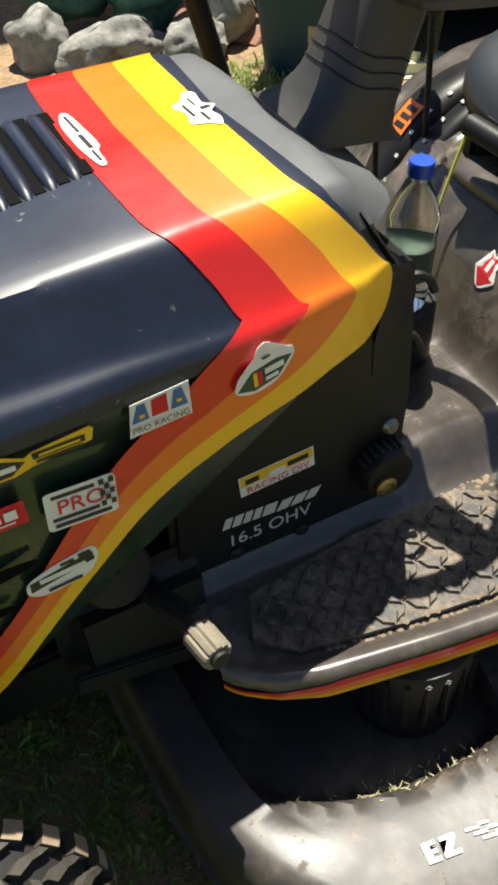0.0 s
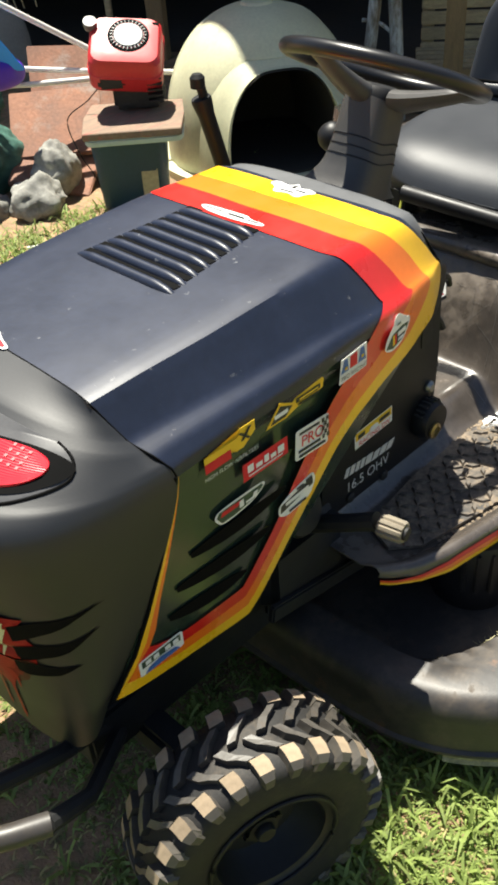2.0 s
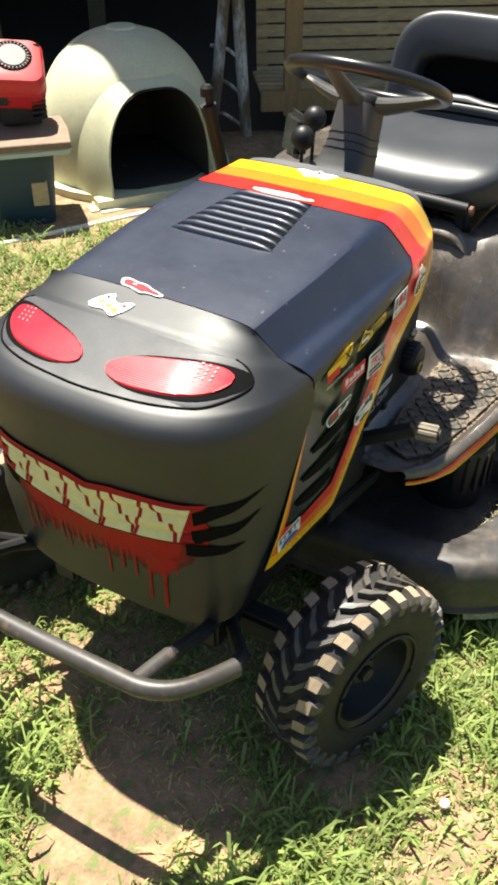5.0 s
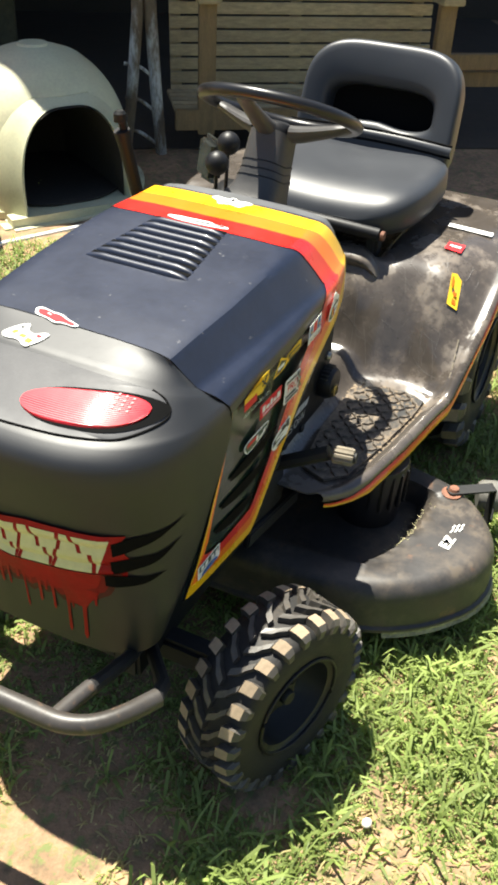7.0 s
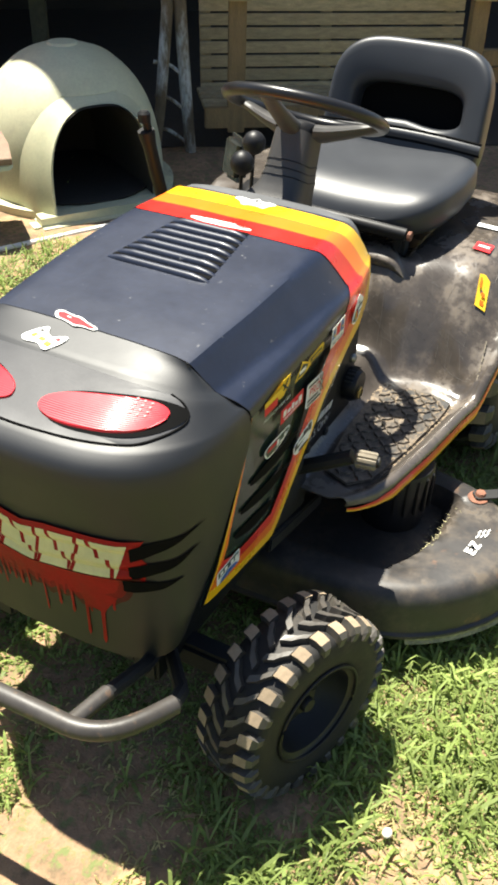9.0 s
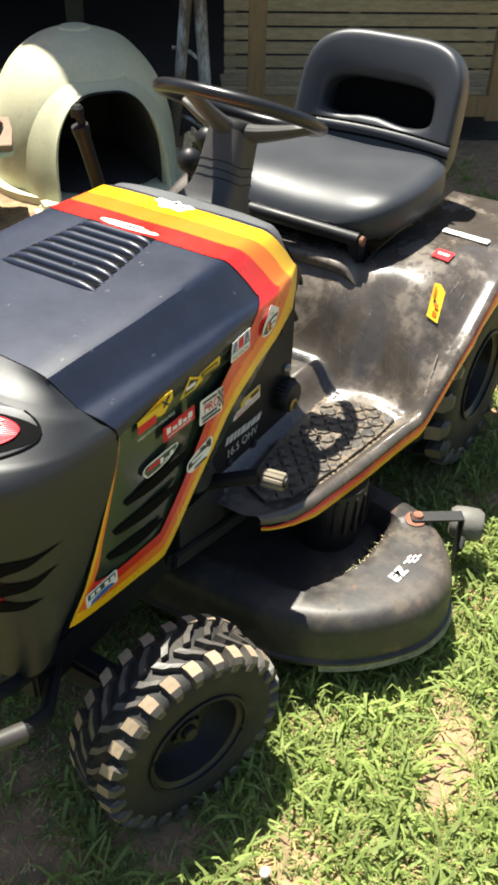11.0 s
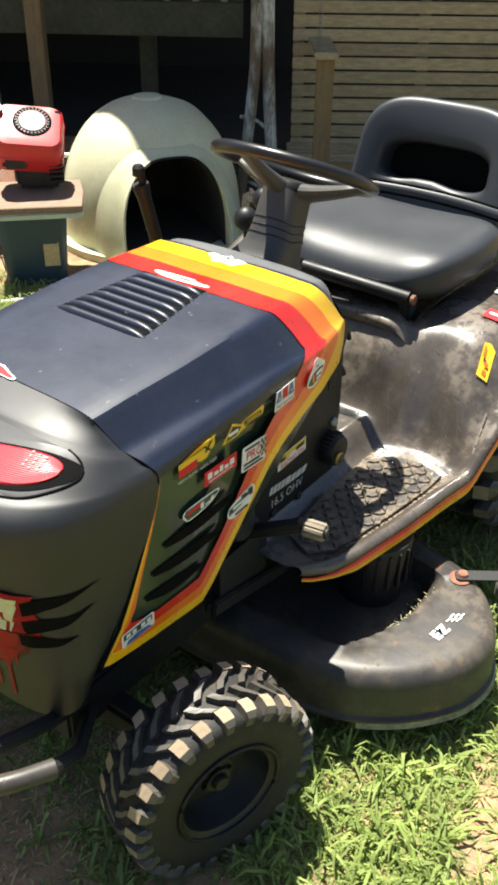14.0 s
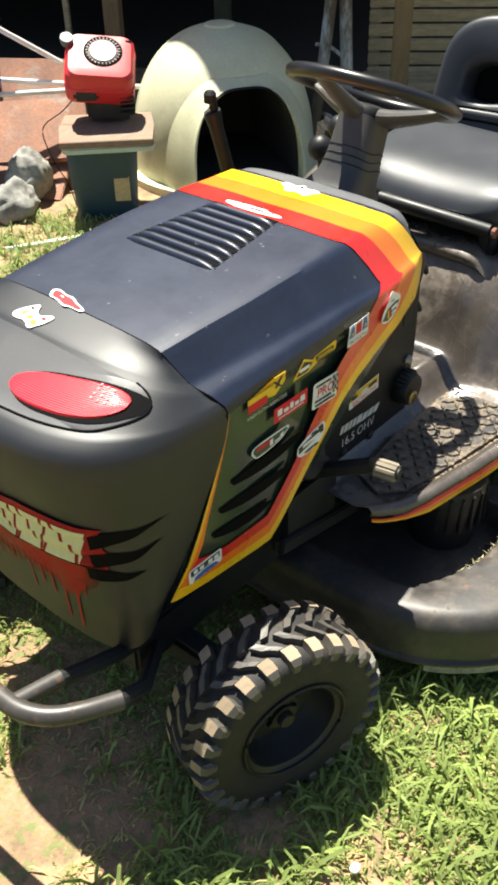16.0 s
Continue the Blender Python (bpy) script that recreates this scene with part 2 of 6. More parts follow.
def clear_mat(name, col, rough, ior, alpha_t=1.0):
    m = bpy.data.materials.new(name)
    m.use_nodes = True
    b = m.node_tree.nodes["Principled BSDF"]
    b.inputs["Base Color"].default_value = (*col, 1)
    b.inputs["Roughness"].default_value = rough
    b.inputs["IOR"].default_value = ior
    b.inputs["Transmission Weight"].default_value = alpha_t
    return m


M["bottle"] = clear_mat("clear_bottle_plastic", (0.97, 0.99, 1.0), 0.03, 1.18)
M["smoke"] = mat("smoky_dark_plastic", (0.030, 0.032, 0.028), 0.16, specular=0.6, var=0.4, scale=30, bump=0.35, coat=0.5)
M["roller"] = mat("worn_pale_roller_plastic", (0.12, 0.115, 0.10), 0.6, var=0.25, fine=90, bump=0.1)


M["lens"] = mat("red_lens_plastic", (0.58, 0.014, 0.028), 0.42, var=0.08, bump=0, coat=0.1, specular=0.35)
# pale colour for the glints on the lens grid
M["facet"] = mat("pale_pink_glint", (0.70, 0.20, 0.20), 0.5, var=0.1, bump=0)


# ---- mesh helpers ----
def finish(name, bm, material, smooth=True, angle=35):
    bmesh.ops.recalc_face_normals(bm, faces=bm.faces[:])
    me = bpy.data.meshes.new(name)
    bm.to_mesh(me)
    bm.free()
    if smooth:
        me.shade_smooth()
        me.set_sharp_from_angle(angle=radians(angle))
    for mm in material if isinstance(material, (list, tuple)) else [material]:
        me.materials.append(mm)
    return me


def shell(ob, thick, core):
    """Give an open skin thickness on the side that faces core."""
    me = ob.data
    c = Vector(core)
    if sum((q.center - c).normalized().dot(q.normal) * q.area for q in me.polygons) < 0:
        me.flip_normals()
    count = collections.Counter(k for q in me.polygons for k in q.edge_keys)
    for e in me.edges:
        if count[e.key] == 1:
            e.use_edge_sharp = True
    sol = ob.modifiers.new("thickness", "SOLIDIFY")
    sol.thickness, sol.offset = thick, -1


def part(name, bm, material, parent, label="", smooth=True, angle=35):
    ob = new(name, finish(name, bm, material, smooth, angle))
    ob.parent = parent
    if parent is not None and parent.parent is None and parent.type == "EMPTY":
        ob.matrix_parent_inverse = Matrix.Translation(-parent.location)
    if label:
        ob["label"] = label
    return ob


def thing(name, label, category, at=(0, 0, 0), group="", kind=""):
    ob = new(name)
    ob.empty_display_size = 0.05
    ob.location = at
    return tagged(ob, label, category, group, kind)


def solo(name, bm, material, label, category, group="", kind="", smooth=True, angle=35):
    return tagged(new(name, finish(name, bm, material, smooth, angle)), label, category, group, kind)


def grid(rows, bm=None, close_u=False, close_v=False):
    """Quads over rows of points."""
    bm = bm or bmesh.new()
    vs = [[bm.verts.new(p) for p in r] for r in rows]
    nr, nc = len(vs), len(vs[0])
    for i in range(nr if close_v else nr - 1):
        for j in range(nc if close_u else nc - 1):
            q = [vs[i][j], vs[i][(j + 1) % nc], vs[(i + 1) % nr][(j + 1) % nc], vs[(i + 1) % nr][j]]
            if len(set(q)) == 4:
                bm.faces.new(q)
    return bm, vs


def tube(points, radius, seg=10, bm=None, caps=True, up=Vector((0, 0, 1))):
    bm = bm or bmesh.new()
    pts = [Vector(p) for p in points]
    rad = radius if isinstance(radius, (list, tuple)) else [radius] * len(pts)
    rows = []
    for i, p in enumerate(pts):
        d = (pts[min(i + 1, len(pts) - 1)] - pts[max(i - 1, 0)]).normalized()
        u = up if abs(d.dot(up)) < 0.95 else Vector((1, 0, 0))
        a = d.cross(u).normalized()
        b = a.cross(d)
        rows.append([p + rad[i] * (a * math.cos(2 * math.pi * k / seg) + b * math.sin(2 * math.pi * k / seg)) for k in range(seg)])
    bm, vs = grid(rows, bm, close_u=True)
    if caps:
        bm.faces.new(vs[0])
        bm.faces.new(vs[-1][::-1])
    return bm


def smooth_path(pts, n=6):
    """Catmull-Rom through points."""
    p = [Vector(q) for q in pts]
    p = [2 * p[0] - p[1]] + p + [2 * p[-1] - p[-2]]
    out = []
    for i in range(1, len(p) - 2):
        for k in range(n):
            t = k / n
            a, b, c, d = p[i - 1], p[i], p[i + 1], p[i + 2]
            out.append(0.5 * ((2 * b) + (c - a) * t + (2 * a - 5 * b + 4 * c - d) * t * t + (3 * b - a - 3 * c + d) * t ** 3))
    out.append(p[-2])
    return out


def lathe(profile, seg=24, bm=None, m=None):
    """Turn (radius, height) pairs about z, then move by m."""
    rows = [[Vector((r * math.cos(2 * math.pi * k / seg), r * math.sin(2 * math.pi * k / seg), h)) for k in range(seg)] for r, h in profile]
    if m is not None:
        rows = [[m @ p for p in r] for r in rows]
    bm, vs = grid(rows, bm, close_u=True)
    for r in (vs[0], vs[-1]):
        bm.faces.new(r)
    return bm


def block(size, at=(0, 0, 0), bevel=0.004, rot=None, bm=None, seg=2):
    b2 = bmesh.new()
    bmesh.ops.create_cube(b2, size=1.0)
    for v in b2.verts:
        v.co = Vector((v.co.x * size[0], v.co.y * size[1], v.co.z * size[2]))
    if bevel:
        bmesh.ops.bevel(b2, geom=b2.edges[:], offset=bevel, segments=seg, affect="EDGES")
    m = Matrix.Translation(at) @ (rot or Matrix.Identity(4))
    bmesh.ops.transform(b2, matrix=m, verts=b2.verts[:])
    if bm is None:
        return b2
    me = bpy.data.meshes.new("tmp")
    b2.to_mesh(me)
    b2.free()
    bm.from_mesh(me)
    bpy.data.meshes.remove(me)
    return bm


def plate(outline, thick, place, bm=None):
    """A flat outline (u, v) given thickness; place(u, v, w) sets it in the world."""
    bm = bm or bmesh.new()
    low = [bm.verts.new(place(u, v, 0.0)) for u, v in outline]
    top = [bm.verts.new(place(u, v, thick)) for u, v in outline]
    bm.faces.new(top)
    bm.faces.new(low[::-1])
    for i in range(len(low)):
        j = (i + 1) % len(low)
        bm.faces.new((low[i], low[j], top[j], top[i]))
    return bm


def rrect(w, h, r, n=4):
    out = []
    for cx, cy, a0 in ((w / 2 - r, h / 2 - r, 0), (-w / 2 + r, h / 2 - r, 90), (-w / 2 + r, -h / 2 + r, 180), (w / 2 - r, -h / 2 + r, 270)):
        for k in range(n + 1):
            a = radians(a0 + 90 * k / n)
            out.append((cx + r * math.cos(a), cy + r * math.sin(a)))
    return out


def lettering(text, size, place, thick=0.0004, shear=0.0):
    """The words as a mesh, centred, laid by place(u, v, w)."""
    cu = bpy.data.curves.new("words", "FONT")
    cu.body, cu.size, cu.align_x, cu.align_y, cu.shear = text, size, "CENTER", "CENTER", shear
    ob = bpy.data.objects.new("words", cu)
    me = bpy.data.meshes.new_from_object(ob)
    bm = bmesh.new()
    bm.from_mesh(me)
    bpy.data.objects.remove(ob)
    bpy.data.meshes.remove(me)
    for v in bm.verts:
        v.co = place(v.co.x, v.co.y, thick)
    return bm


def lerp(a, b, t):
    return a + (b - a) * t


def curve1(xs, ys, x):
    """Straight-line interpolation, held at both ends."""
    if x <= xs[0]:
        return ys[0]
    n = len(xs) - 1
    if x >= xs[n]:
        return ys[n]
    k = 1
    while xs[k] < x:
        k += 1
    a = xs[k - 1]
    return ys[k - 1] + (ys[k] - ys[k - 1]) * (x - a) / (xs[k] - a)


# ---- the riding mower ----
CY = -0.01
mower = thing("riding_mower", "black riding mower with red orange yellow stripes, stickers and painted teeth", "lawn mower")


def ztop(x):
    return curve1([-0.05, 0.02, 0.1, 0.4, 0.56, 0.60], [0.736, 0.740, 0.746, 0.760, 0.760, 0.755], x)


def profile(x, side=-1):
    hc = curve1([0.0, 0.05, 0.20, 0.43, 0.60], [0.178, 0.182, 0.191, 0.195, 0.190], x) - (0.016 if side > 0 else 0)
    hs = curve1([0.0, 0.3, 0.42, 0.52, 0.60, 0.65], [0.256, 0.258, 0.254, 0.243, 0.226, 0.206], x)
    g = hs - hc
    q = curve1([0.03, 0.42], [0.40, 0.72], x)
    zq = curve1([0.03, 0.36, 0.50], [-0.056, -0.070, -0.082], x)
    zl = curve1([0.36, 0.50], [-0.088, -0.095], x)
    zc = curve1([0.30, 0.50], [-0.0075, -0.0125], x)
    d = [0.0, 0.5 * hc, 0.86 * hc, hc, hc + 0.5 * q * g, hc + q * g, hc + (q + 0.62 * (1 - q)) * g, hs - 0.0015, hs]
    dz = [0.0, -0.0008, lerp(0.0, zc, 0.45), zc, lerp(zc, zq, 0.52), zq, lerp(zq, zl, 0.42), zl, -0.102]
    return d, dz, hs


def hood_raw(x, s, side):
    """Hood skin; corners of the section are rounded by averaging along it."""
    d, dz, hs = profile(x, side)
    y = z = 0.0
    soften = curve1([0.30, 0.52], [1.0, 3.6], x)
    for q, wt in ((-0.14, 0.2), (-0.07, 0.2), (0.0, 0.2), (0.07, 0.2), (0.14, 0.2)):
        a = s + q * soften
        y += wt * math.copysign(curve1(range(9), d, min(8, abs(a))), a)
        z += wt * (curve1(range(9), dz, abs(a)) if abs(a) <= 8 else -0.102 - (a - 8) * 0.02)
    return Vector((x, CY + side * y, ztop(x) + z))


def hood_point(x, s, side, off=0.0):
    p = hood_raw(x, s, side)
    if off:
        a = hood_raw(x + 0.004, s, side) - hood_raw(x - 0.004, s, side)
        b = hood_raw(x, s + 0.15, side) - hood_raw(x, max(0.0, s - 0.15), side)
        n = a.cross(b).normalized()
        if n.y * side < 0 or (abs(n.y) < 0.3 and n.z < 0):
            n = -n
        if s < 3.2 and n.z < 0:
            n = -n
        p = p + n * off
    return p


def s_of_z(x, z):
    lo, hi = 0.0, 40.0
    for _ in range(30):
        m = (lo + hi) / 2
        if hood_raw(x, m, -1).z > z:
            lo = m
        else:
            hi = m
    return lo


# hood shell
XF = [(0, 0.034), (3, 0.033), (5, 0.052), (7, 0.074), (8, 0.078)]
rows = []
for i in range(41):
    f = i / 40
    row = []
    for side, ss in ((-1, [8 - 0.25 * k for k in range(32)]), (1, [0.25 * k for k in range(33)])):
        for s in ss:
            x0 = curve1([a for a, b in XF], [b for a, b in XF], s)
            x = lerp(x0, curve1([0, 3, 5, 8], [0.561, 0.586, 0.630, 0.644], s), f)
            p = hood_point(x, s, side)
            if f > 0.965:
                p.z -= 0.003 * ((f - 0.965) / 0.035) ** 2
            row.append(p)
    rows.append(row)
bm, _ = grid(rows)
hood = part("hood", bm, M["hood"], mower, "dusty navy-black painted hood", angle=28)
shell(hood, 0.004, (0.3, CY, 0.5))

# side panels
FRONT_EDGE = [(0.078, 0.645), (0.077, 0.636), (0.072, 0.616), (0.059, 0.586), (0.036, 0.535), (0.009, 0.480), (-0.020, 0.430), (-0.060, 0.386)]
OUTER = [(-0.060, 0.386), (-0.03, 0.377), (0.05, 0.365), (0.150, 0.354), (0.172, 0.360), (0.203, 0.386), (0.255, 0.439), (0.314, 0.495), (0.365, 0.535), (0.441, 0.567), (0.545, 0.588), (0.606, 0.602), (0.634, 0.632)]
INNER = [(0.000, 0.430), (0.012, 0.423), (0.060, 0.411), (0.146, 0.408), (0.160, 0.412), (0.180, 0.430), (0.220, 0.470), (0.262, 0.522), (0.300, 0.566), (0.345, 0.607), (0.410, 0.650), (0.450, 0.672), (0.478, 0.690)]


def side_place(side, base=0.0):
    def f(x, z, w):
        d, dz, hs = profile(min(max(x, 0.0), 0.645))
        return Vector((x, CY + side * (hs + base + w), z))
    return f


for side in (-1, 1):
    out = FRONT_EDGE + OUTER[1:] + [(0.640, 0.652)] + [(x, ztop(x) - 0.0985) for x in (0.6, 0.5, 0.4, 0.3, 0.2, 0.1)]
    bm = plate(out, 0.004, side_place(side, -0.0055))
    bmesh.ops.triangulate(bm, faces=[f for f in bm.faces if len(f.verts) > 4])
    part("side_panel", bm, M["side"], mower, "dark green hood side panel", smooth=False)

# stripes: over one side, across the top, down the other side
stations = []
for k in range(len(OUTER)):
    (xo, zo), (xi, zi) = OUTER[k], INNER[k]
    stations.append((xo, s_of_z(xo, zo), xi, s_of_z(xi, zi)))
stations += [(0.634, 6.2, 0.472, 5.2), (0.614, 4.5, 0.458, 4.2), (0.573, 3.0, 0.434, 3.0), (0.556, 2.0, 0.418, 2.0), (0.548, 0.0, 0.409, 0.0)]


def between(a, b, c, d, t):
    """Catmull-Rom between b and c, part by part."""
    return tuple(0.5 * (2 * q + (r - p) * t + (2 * p - 5 * q + 4 * r - w) * t * t + (3 * q - p - 3 * r + w) * t ** 3) for p, q, r, w in zip(a, b, c, d))


course = []
for sd, run in ((-1, stations), (1, stations[::-1])):
    for k in range(len(run) - 1):
        a, b, c, d = run[max(0, k - 1)], run[k], run[k + 1], run[min(len(run) - 1, k + 2)]
        course += [(sd, *between(a, b, c, d, j / 6)) for j in range(6)]
    course.append((sd, *run[-1]))
for name, colour, f0, f1 in (("red_stripe", "red", 0.0, 0.36), ("orange_stripe", "orange", 0.36, 0.69), ("yellow_stripe", "yellow", 0.69, 1.0)):
    rows = [[hood_point(lerp(xi, xo, lerp(f0, f1, j / 8)), max(0.0, lerp(si, so, lerp(f0, f1, j / 8))), sd, 0.0012) for j in range(9)] for sd, xo, so, xi, si in course]
    bm, _ = grid(rows)
    part(name, bm, M[colour], hood)
# front sliver of the stripe, along the panel's leading edge
for name, colour, a, b in (("yellow_stripe", "yellow", 0.0, 0.5), ("orange_stripe", "orange", 0.5, 1.0)):
    fe = FRONT_EDGE[::-1]
    ins = [(0.000, 0.430), (0.012, 0.448), (0.026, 0.488), (0.046, 0.537), (0.064, 0.586), (0.0735, 0.616), (0.0775, 0.636), (0.0782, 0.645)]
    rows = [[side_place(-1, 0.0012)(lerp(p[0], q[0], t), lerp(p[1], q[1], t), 0) for t in (a, b)] for p, q in zip(fe, ins)]
    bm, _ = grid(rows)
    part(name, bm, M[colour], hood)

# louvres in the hood top
for k in range(8):
    x = 0.232 + 0.0235 * k
    yl, yr = lerp(0.084, 0.062, k / 7), lerp(-0.106, -0.084, k / 7)
    rows, dark = [], []
    for j in range(25):
        t = j / 24
        y = lerp(yr, yl, t)
        e = min(1.0, 6 * t, 6 * (1 - t)) ** 0.5
        z0 = ztop(x) - 0.0008
        rows.append([Vector((x + 0.0075 * math.cos(a) * (0.4 + 0.6 * e), y, z0 + 0.0085 * e * max(0.0, math.sin(a)))) for a in [math.pi * q / 8 for q in range(9)]])
    bm, _ = grid(rows)
    lv = part("louvre", bm, M["hood"], hood, angle=60)
    # flat near-black strip for the shade in the louvre's opening
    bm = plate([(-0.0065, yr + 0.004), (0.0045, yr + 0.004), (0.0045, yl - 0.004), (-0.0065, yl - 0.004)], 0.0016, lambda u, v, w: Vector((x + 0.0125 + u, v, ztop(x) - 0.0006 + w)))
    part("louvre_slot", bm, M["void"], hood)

# nose: levels from the hood's front edge over the top and down the front: centre (x, z), edge (x, half width, z), roundness
LEVELS = [(0.032, 0.7405, 0.031, 0.182, 0.732, 1.0), (-0.026, 0.727, 0.050, 0.212, 0.688, 0.80), (-0.046, 0.716, 0.062, 0.230, 0.674, 0.75),
          (-0.128, 0.676, 0.072, 0.249, 0.662, 0.72), (-0.158, 0.668, 0.075, 0.257, 0.650, 0.70), (-0.178, 0.640, 0.072, 0.262, 0.622, 0.68),
          (-0.163, 0.588, 0.050, 0.260, 0.572, 0.66), (-0.146, 0.530, 0.032, 0.257, 0.525, 0.64), (-0.128, 0.430, -0.008, 0.254, 0.448, 0.62),
          (-0.120, 0.355, -0.050, 0.250, 0.398, 0.62), (-0.112, 0.252, -0.058, 0.238, 0.374, 0.62)]


edge_pts = [hood_raw(0.034, 0.1 * k, -1) for k in range(45)]
EDGE_D = [CY - p.y for p in edge_pts]
EDGE_Z = [p.z for p in edge_pts]


def level(v):
    """The nose's section at a level, eased round the lip."""
    k = min(1.0, max(0.0, (v - 3.2) / 0.5)) * min(1.0, max(0.0, (6.8 - v) / 0.5))
    return [sum(curve1(range(len(LEVELS)), [L[i] for L in LEVELS], v + q * k) for q in (-0.6, -0.3, 0, 0.3, 0.6)) / 5 for i in range(6)]


TABLE = [level(k / 40) for k in range(40 * (len(LEVELS) - 1) + 1)]


def nose_raw(u, v):
    t = min(max(v, 0.0), len(LEVELS) - 1.0) * 40
    n = min(int(t), len(TABLE) - 2)
    t -= n
    v = (n + t) / 40
    A, B = TABLE[n], TABLE[n + 1]
    c = [a + (b - a) * t for a, b in zip(A, B)]
    a = u * math.pi / 2
    si, co = abs(math.sin(a)) ** c[5], max(0.0, math.cos(a)) ** c[5]
    p = Vector((c[2] - (c[2] - c[0]) * co, CY + math.copysign(c[3] * si, u), c[4] - (c[4] - c[1]) * co))
    if v < 1:
        # meet the hood's own section along its front edge
        L0 = LEVELS[0]
        f = min(1.0, abs(p.y - CY) / c[3])
        zh = curve1(EDGE_D, EDGE_Z, f * L0[3])
        z0 = L0[4] - (L0[4] - L0[1]) * math.sqrt(max(0.0, 1 - f * f))
        p.z += (1 - v) * (zh - z0)
    return p


def nose_point(u, v, off=0.0):
    p = nose_raw(u, v)
    if off:
        n = (nose_raw(u + 0.01, v) - nose_raw(u - 0.01, v)).cross(nose_raw(u, v + 0.05) - nose_raw(u, v - 0.05)).normalized()
        if n.dot(p - Vector((0.25, CY, 0.45))) < 0:
            n = -n
        p = p + n * off
    return p


def u_of_y(y, v):
    lo, hi = -1.0, 1.0
    for _ in range(24):
        m = (lo + hi) / 2
        if nose_raw(m, v).y < y:
            lo = m
        else:
            hi = m
    return lo


def nose_rows(v0, v1, n, off=0.0, u0=-1.0, u1=1.0, m=64):
    return [[nose_point(lerp(u0, u1, j / m), lerp(v0, v1, i / n), off) for j in range(m + 1)] for i in range(n + 1)]


bm, _ = grid(nose_rows(0, 10, 60))
nose = part("nose", bm, M["nose"], mower, "matt charcoal plastic grille nose", angle=24)
shell(nose, 0.004, (0.15, CY, 0.45))


def nose_patch(outline, off, thick=0.0):
    """A patch on the nose from an outline of (y, level), filled from its centre line."""
    bm = bmesh.new()
    cy = sum(p[0] for p in outline) / len(outline)
    cv = sum(p[1] for p in outline) / len(outline)
    rings = []
    for f in (1.0, 0.97, 0.75, 0.5, 0.25):
        o = off + (thick if f < 1 else 0)
        rings.append([bm.verts.new(nose_point(u_of_y(lerp(cy, y, f), lerp(cv, v, f)), lerp(cv, v, f), o)) for y, v in outline])
    n = len(outline)
    for a, b in zip(rings, rings[1:]):
        for i in range(n):
            bm.faces.new((a[i], a[(i + 1) % n], b[(i + 1) % n], b[i]))
    c = bm.verts.new(nose_point(u_of_y(cy, cv), cv, off + thick))
    for i in range(n):
        bm.faces.new((rings[-1][i], rings[-1][(i + 1) % n], c))
    return bm


def dense(outline, k=4):
    out = []
    for (a, b), (c, d) in zip(outline, outline[1:] + outline[:1]):
        out += [(lerp(a, c, i / k), lerp(b, d, i / k)) for i in range(k)]
    return out


# headlight panel and lenses
half = [(0.021, 1.36), (0.087, 1.46), (0.148, 1.58), (0.180, 1.72), (0.199, 2.08), (0.210, 2.32), (0.214, 2.57), (0.205, 2.78), (0.186, 2.95), (0.166, 3.06), (0.130, 3.12), (0.087, 3.18), (0.025, 3.26)]
pan_out = [(CY - y, v) for y, v in half] + [(CY + y, v) for y, v in half[::-1]]
part("headlight_panel", nose_patch(dense(pan_out), 0.0006, 0.0008), M["panel"], nose, "dull grey headlight panel")


def egg(t):
    """Lens: middle level and half height at t from its inner to its outer end."""
    e = max(0.0, 1 - abs(2 * t - 1) ** 3.6) ** 0.5
    return lerp(2.63, 2.42, t), lerp(0.25, 0.40, t ** 0.7) * e


for sd in (-1, 1):
    rows = []
    for j in range(41):
        t = (1 - math.cos(math.pi * j / 40)) / 2
        c, hh = egg(t)
        row = []
        for i in range(91):
            v = c + hh * lerp(-1, 1, i / 90)
            rim = min(1.0, i / 5, (90 - i) / 5, j / 2, (40 - j) / 2)
            row.append(nose_point(u_of_y(CY + sd * lerp(0.022, 0.193, t), v), v, 0.0010 + (0.0034 + 0.00014 * math.sin(v * 170)) * rim))
        rows.append(row)
    bm, _ = grid(rows)
    lens = part("headlight", bm, M["lens"], nose, "ribbed red headlight lens", angle=20)
    # pale quads paint in the bright specks at the lens's outer end
    for k in range(12):
        y, v = CY + sd * (0.146 + 0.010 * (k % 3)), 2.14 + 0.09 * (k // 3) + 0.02 * (k % 3)
        bm, _ = grid([[nose_point(u_of_y(y + sd * a, v + b), v + b, 0.0054) for a in (0, 0.0032)] for b in (0, 0.040)])
        part("reflector_facet", bm, M["facet"], lens)
    # near-black crescent that paints the recess's shade round the outer end of the lens
    rows = []
    for k in range(37):
        a = lerp(-2.3, 2.3, k / 36)
        t = (1 + math.copysign(abs(math.cos(a)) ** 0.8, math.cos(a))) / 2
        c, hh = egg(t)
        g = max(0.0, math.cos(a * 0.68)) ** 0.8
        y0, v0 = lerp(0.022, 0.193, t), c + (hh * 0.98) * (1 if a > 0 else -1)
        y1, v1 = y0 + 0.020 * g * max(0.0, math.cos(a)), v0 + (0.10 if a > 0 else -0.06) * g * abs(math.sin(a)) ** 0.7
        rows.append([nose_point(u_of_y(CY + sd * lerp(y0, y1, q / 4), lerp(v0, v1, q / 4)), lerp(v0, v1, q / 4), 0.0021) for q in range(5)])
    bm, _ = grid(rows)
    part("lens_recess", bm, M["void"], nose, "near-black crescent for the shade beside the lens")
line = []
